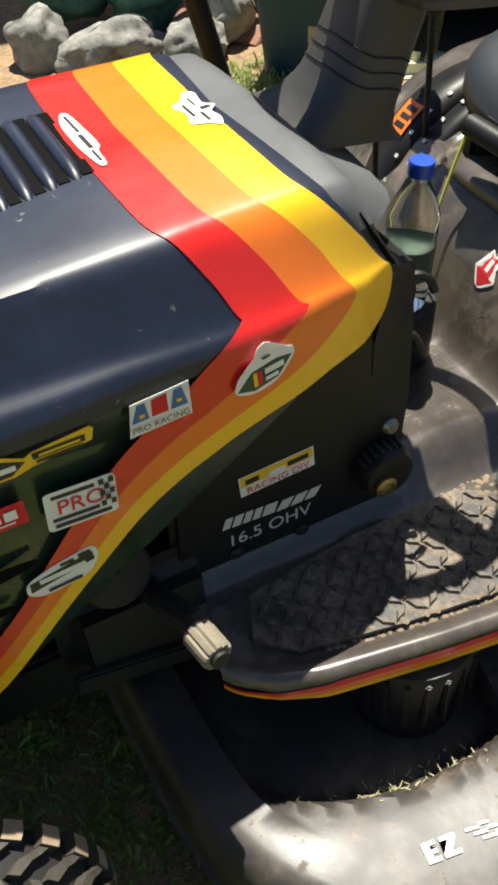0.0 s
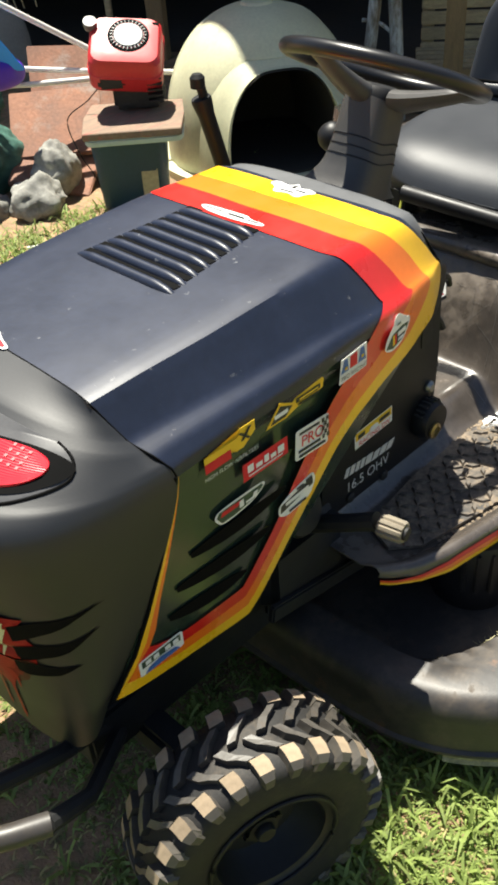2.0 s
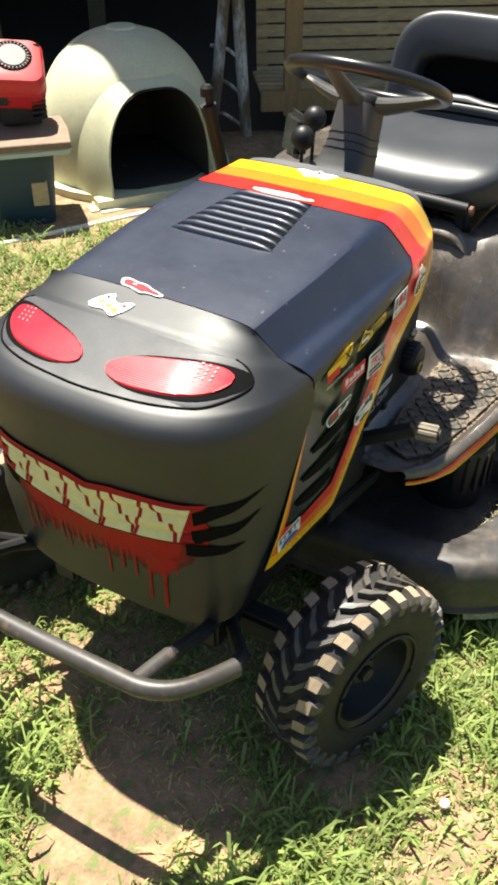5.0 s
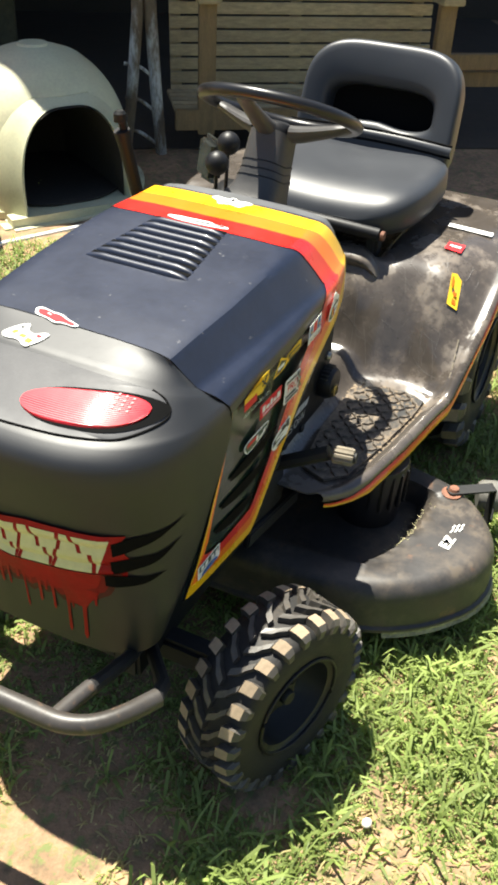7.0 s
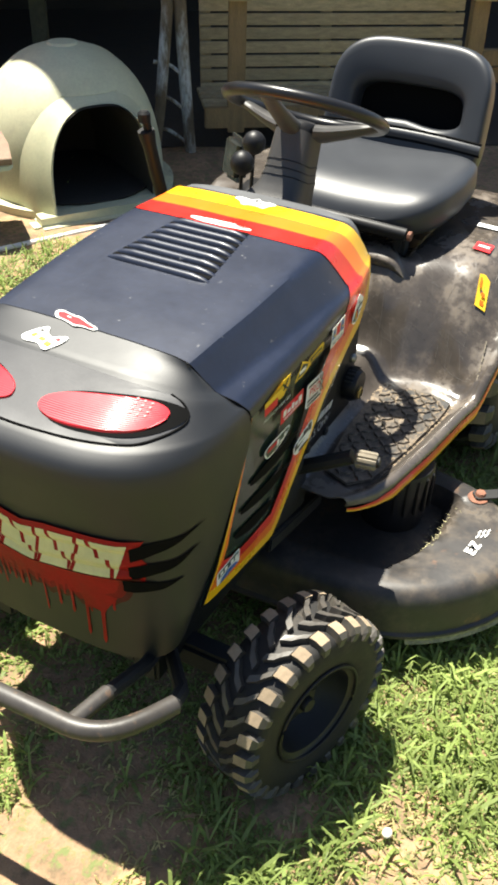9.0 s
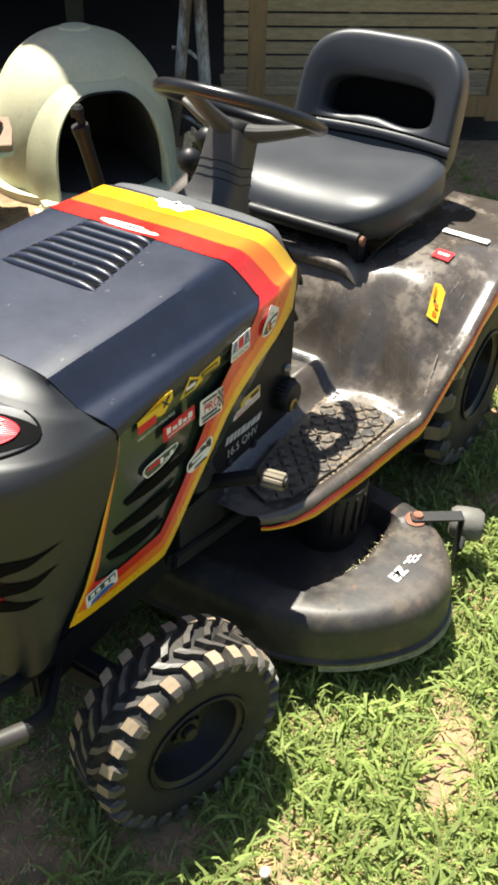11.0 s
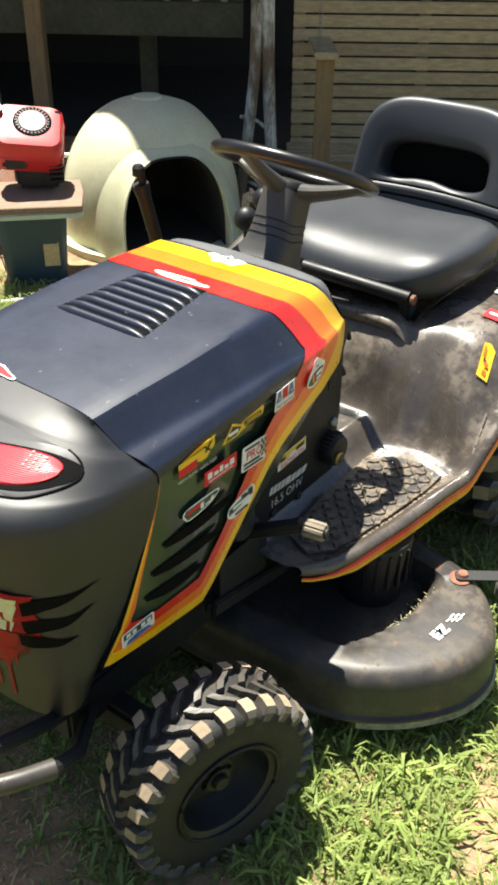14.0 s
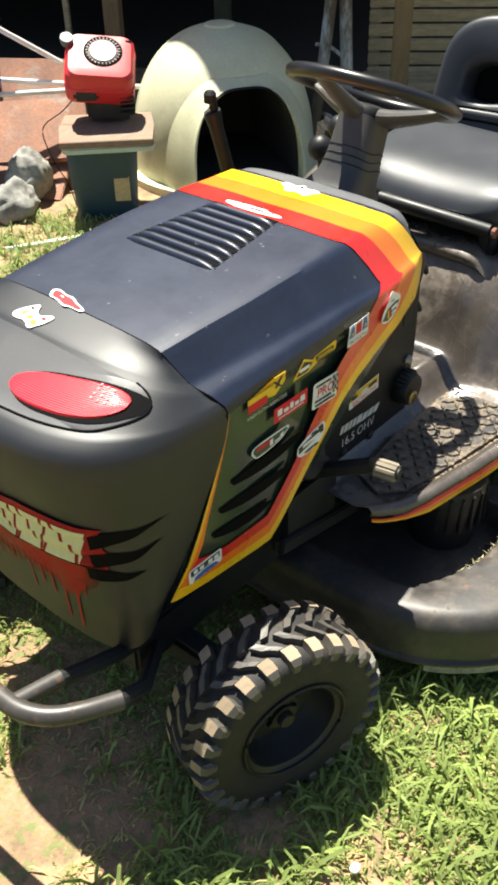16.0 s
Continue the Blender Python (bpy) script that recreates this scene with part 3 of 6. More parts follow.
for sd in (-1, 1):
    q = [nose_point(u_of_y(CY + sd * y, v), v, 0.0002) for y, v in half[3:] + [(0.0, 3.28)]]
    line += q if sd < 0 else q[::-1]
part("panel_gap", tube(smooth_path(line, 4), 0.0020, 6), M["void"], nose)
gap = []
for sd, ss in ((-1, [8 - 0.25 * k for k in range(33)]), (1, [0.25 * k for k in range(1, 33)])):
    for q in ss:
        g = hood_raw(curve1([a for a, b in XF], [b for a, b in XF], q) - 0.001, q, sd)
        gap.append(g + (Vector((0.25, CY, 0.45)) - g).normalized() * 0.0004)
part("hood_gap", tube(gap, 0.0012, 6), M["void"], nose)
part("hood_gap", tube([side_place(-1, 0.0004)(x - 0.004, z, 0) for x, z in FRONT_EDGE], 0.0024, 6), M["void"], nose)

# grille slots on the nose's corners: near-black strips for the shade in them
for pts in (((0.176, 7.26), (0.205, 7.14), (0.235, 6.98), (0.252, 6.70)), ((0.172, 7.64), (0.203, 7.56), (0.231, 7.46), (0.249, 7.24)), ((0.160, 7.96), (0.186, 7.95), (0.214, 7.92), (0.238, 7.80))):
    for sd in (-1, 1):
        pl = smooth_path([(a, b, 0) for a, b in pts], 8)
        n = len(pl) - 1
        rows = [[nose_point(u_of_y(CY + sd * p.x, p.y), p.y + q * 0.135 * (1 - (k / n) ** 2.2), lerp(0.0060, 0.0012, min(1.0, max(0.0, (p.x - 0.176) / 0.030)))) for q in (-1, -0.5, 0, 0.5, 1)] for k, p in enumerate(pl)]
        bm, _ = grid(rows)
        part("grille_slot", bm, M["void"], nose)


# the painted mouth over three moulded slats
def mouth_v(y, w):
    a = abs(y - CY)
    rows_ = [curve1([0, 0.044, 0.103, 0.168, 0.2], vv, a) for vv in ((7.27, 7.15, 7.08, 7.06, 7.02), (7.74, 7.60, 7.45, 7.38, 7.34), (8.08, 7.98, 7.88, 7.76, 7.72))]
    return curve1([-1, 0, 1, 2, 6], [2 * rows_[0] - rows_[1], *rows_, rows_[2] + 4 * 0.34], w)


def slat_off(w):
    for a, b in ((-0.35, 0.62), (0.62, 1.62), (1.62, 2.22)):
        if a <= w < b:
            t = (w - a) / (b - a)
            return 0.0012 + 0.0065 * math.sin(math.pi * t ** 1.3)
    return 0.0012


def mouth_strip(y_at, w0, w1, off, n=24, m=5):
    """A painted strip between two heights; y_at(w) gives its two ends."""
    rows_ = []
    for i in range(n + 1):
        w = lerp(w0, w1, i / n)
        a, b = y_at(w)
        rows_.append([nose_point(u_of_y(lerp(a, b, j / m), mouth_v(lerp(a, b, j / m), w)), mouth_v(lerp(a, b, j / m), w), 0.0012 + (slat_off(w) - 0.0012) * min(1.0, max(0.0, (lerp(a, b, j / m) + 0.206) / 0.03)) + off) for j in range(m + 1)])
    return grid(rows_)[0]


def ragged(w):
    e = -0.203 + 0.004 * math.sin(w * 3.1) + 0.0015 * math.sin(w * 7.7)
    return e, 0.184 - 0.006 * math.sin(w * 3.7)


part("mouth_paint", mouth_strip(ragged, -0.16, 2.32, 0.0003, 44, 60), M["blood2"], nose, "dull red sprayed mouth")
# dark red strip paints in the shade of the groove below the teeth
part("mouth_groove", mouth_strip(lambda w: (-0.196, 0.178), 2.02, 2.24, 0.0020, 6, 50), M["blood3"], nose)
for mm, lo_, wig, sh, o in (("blood3", 8.98, 0.10, 0.010, 0.0006), ("blood", 8.82, 0.12, 0.0, 0.0010), ("blood2", 8.66, 0.10, -0.014, 0.0013)):
    rows = []
    for j in range(61):
        y = lerp(-0.176 - sh, 0.160 + sh, j / 60)
        top = mouth_v(y, 2.24)
        e = min(1.0, 5 * j / 60, 5 * (60 - j) / 60) ** 0.5
        low = lerp(top + 0.10, lo_ + wig * math.sin(j * 0.9) * math.sin(j * 0.37 + 1), e)
        rows.append([nose_point(u_of_y(y, lerp(top, low, q / 6)), lerp(top, low, q / 6), o) for q in range(7)])
    bm, _ = grid(rows)
    part("mouth_paint", bm, M[mm], nose)
for r, edges in enumerate(([(-0.188, -0.178), (-0.127, -0.139), (-0.110, -0.103), (-0.059, -0.069), (-0.037, -0.031), (0.006, -0.005), (0.032, 0.037), (0.080, 0.070), (0.104, 0.110), (0.165, 0.158)],
                           [(-0.178, -0.165), (-0.154, -0.157), (-0.100, -0.087), (-0.080, -0.084), (-0.031, -0.024), (-0.016, -0.020), (0.037, 0.043), (0.052, 0.047), (0.110, 0.118), (0.126, 0.122), (0.158, 0.152)])):
    for (a0, a1), (b0, b1) in zip(edges, edges[1:]):
        f = lambda w, a0=a0, a1=a1, b0=b0, b1=b1, r=r: (lerp(a0, a1, w - r) + 0.0034, max(lerp(a0, a1, w - r) + 0.0038, lerp(b0, b1, w - r) - 0.0034))
        part("tooth", mouth_strip(f, r + 0.04 - 0.04 * r, r + 1.0 - 0.03 * r, 0.0012, 18, 4), M["tooth"], nose, angle=60)
# the heavy run of paint under the corner of the mouth
rows = []
for j in range(13):
    q = j / 12
    hw, cy, v = curve1([0, 0.35, 0.7, 1], [0.036, 0.028, 0.021, 0.017], q), lerp(-0.120, -0.112, q), lerp(8.45, 9.02, q)
    rows.append([nose_point(u_of_y(cy + hw * s, v), v + 0.05 * (abs(s) - 0.5) * q, 0.0015) for s in (-1, -0.75, -0.4, 0, 0.4, 0.75, 1)])
part("paint_run", grid(rows)[0], M["blood2"], nose)
random.seed(4)
for k in range(22):
    y = lerp(-0.145, 0.15, k / 21) + random.uniform(-0.005, 0.005)
    ln = random.uniform(0.25, 0.85)
    w = random.uniform(0.0018, 0.0034)
    if k in (2, 4):
        y, ln, w = (-0.126, 1.22, 0.0042) if k == 2 else (-0.097, 1.14, 0.0034)
    if k == 9:
        ln = 0.95
    n = 12
    rows = [[nose_point(u_of_y(y + q * w * curve1([0, 0.3, 0.8, 0.95, 1], [1.8, 0.9, 0.75, 1.0, 0.2], j / n), 8.8), 8.55 + ln * j / n, 0.0017) for q in (-1, 1)] for j in range(n + 1)]
    bm, _ = grid(rows)
    part("paint_drip", bm, M["blood2"], nose)


# ---- stickers ----
def sticker(name, x, z, w, h, ang, pieces, base=0.0, place=None, parent=None, skew=0.0, label=""):
    """pieces: (material, outline (u, v) in fractions of the sticker)."""
    ca, sa = math.cos(radians(ang)), math.sin(radians(ang))
    pl = place or side_place(-1, 0.0016 + base)

    def put(u, v, t):
        u, v = u * w + skew * v * h, v * h
        return pl(x + u * ca - v * sa, z + u * sa + v * ca, t)
    main = None
    for i, (mm, outline) in enumerate(pieces):
        if isinstance(outline, str):
            bm = lettering(outline, 1.0, lambda u, v, t: put(u * mm[1], v * mm[1] * w / h + mm[2], 0.0009 + 0.0003 * i))
            ob = part("print", bm, M[mm[0]], main or parent, smooth=False)
        else:
            bm = plate(outline, 0.0005, lambda u, v, t: put(u, v, t + 0.0003 * i))
            bmesh.ops.triangulate(bm, faces=[f for f in bm.faces if len(f.verts) > 4])
            ob = part(name if i == 0 else "print", bm, M[mm], main or parent, label if i == 0 else "", smooth=False)
        main = main or ob
    return main


R = lambda a, b, c, d: [(a, b), (c, b), (c, d), (a, d)]


def soft(outline, times=2):
    """Cut the corners of an outline."""
    for _ in range(times):
        out = []
        for (a, b), (c, d) in zip(outline, outline[1:] + outline[:1]):
            out += [(0.8 * a + 0.2 * c, 0.8 * b + 0.2 * d), (0.2 * a + 0.8 * c, 0.2 * b + 0.8 * d)]
        outline = out
    return outline

# hood side stickers
sticker("sticker", 0.157, 0.637, 0.082, 0.036, 0, [("syellow", [(-0.5, 0.20), (0.15, 0.20), (0.2, 0.5), (0.5, 0.5), (0.5, 0.1), (0.25, -0.3), (0.1, -0.3), (-0.02, -0.05), (-0.5, -0.05)]), ("sred", R(-0.5, -0.42, 0.0, -0.05)), (("print", 0.10, -0.62), "HIGH FLOW AIRFILTERS"), ("sblack", [(0.16, 0.32), (0.22, 0.32), (0.40, -0.05), (0.34, -0.05)]), ("sblack", [(0.36, 0.40), (0.42, 0.40), (0.26, 0.0), (0.20, 0.0)])], parent=hood, label="yellow and red air filter sticker")
sticker("sticker", 0.212, 0.587, 0.078, 0.026, 0, [("sred", R(-0.5, -0.5, 0.5, 0.5)), ("white", R(-0.40, -0.12, -0.27, 0.30)), ("white", R(-0.22, -0.12, -0.08, 0.12)), ("white", R(-0.04, -0.12, 0.06, 0.28)), ("white", R(0.10, -0.12, 0.22, 0.12)), ("white", R(0.26, -0.12, 0.40, 0.28)), ("white", R(-0.40, -0.28, 0.36, -0.22))], parent=hood, label="red rectangular sticker with white script bars")
sticker("sticker", 0.297, 0.571, 0.064, 0.046, -4, [("white", rrect(1, 1, 0.08)), (("sred", 0.36, 0.06), "PRO"), ("sblack", R(-0.40, 0.32, 0.2, 0.40)), ("sblack", R(-0.42, -0.26, 0.24, -0.18)), ("sblack", R(-0.40, -0.42, 0.40, -0.34))] + [("sblack", R(0.26 + 0.07 * (k % 3), 0.32 - 0.13 * (k // 3), 0.33 + 0.07 * (k % 3), 0.45 - 0.13 * (k // 3))) for k in range(0, 15, 2)], parent=hood, label="white racing sticker with red bars and chequers")
sticker("sticker", 0.269, 0.640, 0.106, 0.028, 0, [("syellow", [(-0.5, -0.45), (-0.26, 0.5), (-0.06, 0.12), (0.0, 0.25), (0.47, 0.42), (0.5, 0.30), (0.47, -0.12), (0.0, -0.28), (-0.16, -0.45)]), ("sblack", [(-0.43, -0.36), (-0.26, 0.33), (-0.06, 0.0), (-0.18, -0.36)]), ("white", R(-0.36, -0.18, -0.14, 0.02)), ("sblack", R(0.0, -0.02, 0.42, 0.20)), ("syellow", R(0.05, 0.04, 0.38, 0.12)), ("sblack", R(0.02, -0.18, 0.40, -0.10))], parent=hood, label="yellow diamond sticker with black centre")
sticker("sticker", 0.164, 0.546, 0.088, 0.024, 0, [("white", soft([(-0.5, 0.1), (-0.42, 0.5), (0.48, 0.5), (0.5, 0.2), (0.28, -0.3), (-0.1, -0.5), (-0.38, -0.5)])), ("sgreen", [(-0.45, 0.1), (-0.40, 0.38), (0.44, 0.38), (0.45, 0.2), (0.26, -0.2), (-0.1, -0.38), (-0.36, -0.38)]), ("sred", [(-0.38, 0.02), (-0.34, 0.28), (0.02, 0.28), (-0.04, 0.02)]), ("white", R(-0.02, -0.18, 0.06, 0.24)), ("white", R(0.10, -0.14, 0.24, -0.02)), ("white", [(0.26, 0.24), (0.34, 0.24), (0.30, -0.08), (0.22, -0.08)])], parent=hood, label="white outlined winged shield sticker")
sticker("sticker", 0.264, 0.494, 0.074, 0.040, 4, [("white", soft([(-0.5, -0.25), (-0.30, -0.5), (0.3, -0.42), (0.5, 0.10), (0.46, 0.5), (0.15, 0.42), (-0.10, 0.36), (-0.46, 0.15)])), ("sblack", [(-0.44, -0.20), (0.42, 0.02), (0.42, 0.30), (-0.42, 0.10)]), ("white", R(-0.30, -0.04, 0.30, 0.10)), ("sblack", R(0.0, 0.26, 0.18, 0.34)), ("sblack", R(0.24, 0.30, 0.40, 0.40)), ("sblack", R(-0.24, -0.38, 0.20, -0.30))], parent=hood, label="white and black chequered sticker")
sticker("sticker", 0.014, 0.404, 0.070, 0.026, 0, [("white", rrect(1, 1, 0.1)), ("sgreen", R(-0.44, -0.02, 0.44, 0.40)), ("white", R(-0.36, 0.06, -0.24, 0.32)), ("white", R(-0.18, 0.06, -0.06, 0.32)), ("white", R(0.08, 0.06, 0.20, 0.32)), ("white", R(0.26, 0.06, 0.38, 0.32)), ("sblue", [(-0.4, -0.4), (0.4, -0.4), (0.3, -0.18), (0.0, -0.08), (-0.3, -0.18)])], parent=hood, label="white sticker with dark bars and blue arc")
sticker("sticker", 0.379, 0.641, 0.058, 0.038, 0, [("white", [(-0.5, -0.5), (0.5, -0.45), (0.5, 0.5), (-0.42, 0.42)]), ("sblue", [(-0.44, -0.12), (-0.32, 0.36), (-0.20, 0.36), (-0.16, -0.12)]), ("sred", [(-0.12, -0.10), (-0.10, 0.36), (0.14, 0.40), (0.14, -0.10)]), ("sblue", [(0.18, -0.10), (0.26, 0.42), (0.38, 0.42), (0.45, -0.10)]), ("syellow", R(-0.31, -0.02, -0.23, 0.08)), ("syellow", R(0.28, 0.04, 0.36, 0.14)), (("sblack", 0.155, -0.30), "PRO RACING")], base=0.002, parent=hood, label="white racing sticker with blue and red bars")
sticker("sticker", 0.480, 0.640, 0.066, 0.052, 4, [("white", soft([(-0.5, -0.30), (-0.2, -0.5), (0.2, -0.45), (0.5, -0.05), (0.48, 0.15), (0.2, 0.22), (0.16, 0.42), (0.05, 0.5), (-0.08, 0.42), (-0.14, 0.2), (-0.4, 0.02)])), ("sgreen", [(-0.44, -0.28), (-0.18, -0.42), (0.2, -0.36), (0.44, -0.02), (0.2, 0.05), (-0.2, 0.0)]), ("syellow", R(-0.18, -0.34, -0.12, -0.04)), ("sred", R(-0.11, -0.34, -0.05, -0.03)), ("white", R(0.0, -0.16, 0.30, -0.04)), ("white", R(0.0, -0.30, 0.2, -0.22)), ("sgreen", R(-0.02, 0.18, 0.1, 0.22))], base=0.004, parent=hood, label="white and green badge sticker")

# slots pressed into the side panel, their shade drawn as near-black sheets
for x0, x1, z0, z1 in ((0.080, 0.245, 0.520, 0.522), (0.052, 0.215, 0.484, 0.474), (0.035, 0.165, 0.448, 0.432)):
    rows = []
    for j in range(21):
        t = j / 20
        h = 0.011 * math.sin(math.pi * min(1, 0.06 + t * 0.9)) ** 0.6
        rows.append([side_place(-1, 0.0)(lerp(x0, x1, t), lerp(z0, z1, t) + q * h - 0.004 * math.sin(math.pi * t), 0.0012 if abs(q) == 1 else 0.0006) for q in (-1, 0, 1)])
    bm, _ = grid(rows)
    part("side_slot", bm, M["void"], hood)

# top stickers
tp = lambda x, y, w: Vector((x, y, ztop(x) + 0.0015 + w))
blob = [(-0.5, 0.1), (-0.4, 0.42), (-0.15, 0.35), (0.0, 0.5), (0.2, 0.3), (0.5, 0.2), (0.46, -0.1), (0.2, -0.2), (0.1, -0.45), (-0.15, -0.32), (-0.36, -0.42)]
small = [(u * 0.86, v * 0.72) for u, v in blob]
sticker("sticker", 0.0375, 0.005, 0.088, 0.026, -100, [("white", soft(blob)), ("sred", soft(small)), ("white", R(-0.2, 0.02, -0.12, 0.10))], place=tp, parent=hood, label="red cartoonish lettering sticker with white edge")
np_ = lambda x, y, w: nose_point(u_of_y(y, 1.3), curve1([-0.046, -0.026, 0.032], [2.0, 1.0, 0.0], x), 0.0015 + w)
sticker("sticker", -0.010, 0.030, 0.078, 0.040, -100, [("white", soft([(-0.5, -0.35), (-0.45, 0.2), (-0.3, 0.5), (-0.1, 0.2), (0.1, 0.15), (0.3, 0.45), (0.5, 0.5), (0.42, 0.0), (0.3, -0.45), (0.0, -0.3), (-0.3, -0.5)])), ("syellow", R(-0.34, -0.2, -0.22, 0.0)), ("syellow", R(-0.1, -0.18, 0.06, -0.02)), ("sred", R(0.22, 0.12, 0.34, 0.24)), ("sblack", R(-0.34, 0.14, -0.26, 0.24)), ("syellow", R(0.14, -0.25, 0.28, -0.08))], place=np_, parent=nose, label="white yellow and red blotted sticker")
sticker("sticker", 0.424, -0.016, 0.122, 0.020, -88, [("white", soft([(-0.5, 0.0), (-0.46, 0.4), (0.2, 0.5), (0.24, 0.2), (0.5, 0.1), (0.5, -0.3), (0.1, -0.5), (-0.3, -0.42)])), ("sblack", R(-0.42, 0.0, -0.1, 0.16)), ("sblack", R(-0.05, -0.1, 0.2, 0.12)), ("sblack", R(0.24, -0.12, 0.42, 0.0))], place=tp, parent=hood, label="white sticker with dark bars")
sticker("sticker", 0.540, -0.022, 0.088, 0.042, -88, [("white", soft([(-0.5, 0.1), (-0.4, 0.35), (-0.1, 0.2), (0.0, 0.5), (0.12, 0.2), (0.3, 0.3), (0.5, 0.15), (0.36, -0.1), (0.3, -0.5), (0.05, -0.3), (-0.2, -0.5), (-0.28, -0.15)])), ("sblack", R(-0.3, 0.0, -0.1, 0.06)), ("sblack", R(-0.02, 0.06, 0.05, 0.3)), ("sblack", R(0.1, -0.05, 0.32, 0.02)), ("sblack", R(-0.15, -0.26, 0.15, -0.2))], place=tp, parent=hood, label="white winged sticker with black line")

# engine and chassis under the hood
bm = block((0.34, 0.30, 0.30), (0.22, CY, 0.50), 0.02)
block((0.36, 0.16, 0.16), (0.25, CY, 0.32), 0.02, bm=bm)
part("engine", bm, M["frame"], mower)
for sd in (-1, 1):
    part("frame_rail", block((0.74, 0.05, 0.09), (0.30, CY + sd * 0.15, 0.215), 0.006), M["frame"], mower)
part("cross_member", block((0.05, 0.27, 0.06), (-0.045, CY, 0.225), 0.006), M["frame"], mower)
part("front_axle", block((0.045, 0.60, 0.05), (0.03, CY, 0.165), 0.008), M["frame"], mower)
# guessed dark blocks, added to fill gaps and keep light out under the hood
part("belly_plate", block((0.46, 0.28, 0.012), (0.21, CY, 0.205), 0.003), M["frame"], mower)
part("muffler", block((0.15, 0.12, 0.11), (-0.02, -0.12, 0.33), 0.03, seg=3), M["frame"], mower)
part("muffler", block((0.15, 0.12, 0.11), (-0.02, 0.10, 0.33), 0.03, seg=3), M["frame"], mower)
part("belt_guard", block((0.20, 0.42, 0.16), (0.34, CY, 0.285), 0.03, seg=3), M["frame"], mower)
part("lift_link", block((0.24, 0.012, 0.03), (0.36, -0.225, 0.225), 0.003, pose(0, 0, 0, 0, 12, 0)), M["frame"], mower)
bm = lathe([(0.032, -0.03), (0.040, -0.03), (0.040, 0.03), (0.036, 0.035), (0.02, 0.035)], 20, m=pose(0.315, -0.20, 0.40, 70, 0, 0))
part("oil_filter", bm, M["frame"], mower, "dusty grey oil filter")

# dash tower
DY = 0.185
sec = [(0.385, 0.30), (0.400, 0.54), (0.50, 0.59), (0.60, 0.62), (0.655, 0.640), (0.686, 0.632), (0.690, 0.615), (0.678, 0.575), (0.688, 0.455), (0.682, 0.300)]
bm = plate(sec, 2 * DY, lambda u, v, w: Vector((u, CY - DY + w, v)))
bmesh.ops.bevel(bm, geom=[e for e in bm.edges if abs(e.verts[0].co.y - e.verts[1].co.y) < 1e-6], offset=0.008, segments=2, affect="EDGES")
dash = part("dash_tower", bm, M["black"], mower, "black dash tower side with lettering", angle=30)
dp = lambda x, z, w: Vector((x, CY - DY - 0.0008 - w, z))
sticker("sticker", 0.520, 0.424, 0.092, 0.030, 3, [("white", R(-0.5, -0.5, 0.5, 0.5)), ("syellow", R(-0.48, -0.02, 0.48, 0.46)), ("sblack", R(-0.42, 0.04, -0.24, 0.30)), ("white", rrect(0.22, 0.44, 0.09)), ("sblack", R(0.14, 0.08, 0.42, 0.30)), (("sred", 0.15, -0.26), "RACING DIV")], place=dp, parent=dash, label="white and yellow racing sticker")
sticker("print", 0.484, 0.371, 0.066, 0.018, -3, [("print", R(-0.5, -0.4, -0.36, 0.5)), ("print", R(-0.32, -0.4, -0.16, 0.5)), ("print", R(-0.12, -0.4, 0.02, 0.5)), ("print", R(0.06, -0.4, 0.20, 0.5)), ("print", R(0.24, -0.4, 0.48, 0.5))], place=dp, parent=dash, skew=0.3)
sticker("print", 0.545, 0.366, 0.050, 0.016, 0, [("print", R(-0.5, -0.4, -0.2, 0.5)), ("print", R(-0.14, -0.4, 0.16, 0.5)), ("print", R(0.22, -0.4, 0.5, 0.5))], place=dp, parent=dash, skew=0.6)
part("print", lettering("16.5 OHV", 0.026, lambda u, v, w: dp(0.507 + u, 0.341 + v, 0.0004)), M["print"], dash, smooth=False)
for x, z in ((0.462, 0.320), (0.548, 0.312)):
    part("bolt", lathe([(0.009, 0), (0.009, 0.004), (0.006, 0.006), (0.002, 0.0065)], 10, m=pose(x, CY - DY, z, 90, 0, 0)), M["frame"], dash)
part("bolt", lathe([(0.011, 0), (0.011, 0.004), (0.007, 0.009), (0.002, 0.009)], 10, m=pose(0.664, CY - DY, 0.425, 90, 0, 0)), M["bolt"], dash)
# parking brake knob
bm = lathe([(0.006, 0), (0.034, 0.0), (0.036, 0.016), (0.030, 0.028), (0.012, 0.030)], 28, m=pose(0.652, CY - DY, 0.372, 90, 0, 0))
kn = part("brake_knob", bm, M["black"], dash, "ribbed black side knob")
for k in range(7):
    a = radians(60 + 14 * k)
    part("rib", block((0.004, 0.018, 0.003), (0.652 + 0.0365 * math.cos(a), CY - DY - 0.012, 0.372 + 0.0365 * math.sin(a)), 0.001, pose(0, 0, 0, 0, -math.degrees(a) + 90, 0)), M["column"], kn)
part("knob_screw", lathe([(0.014, 0), (0.014, 0.004), (0.009, 0.006), (0.009, 0.003), (0.002, 0.003)], 16, m=pose(0.643, CY - DY - 0.030, 0.362, 90, 0, 0)), M["brass"], kn, "tarnished brass screw")

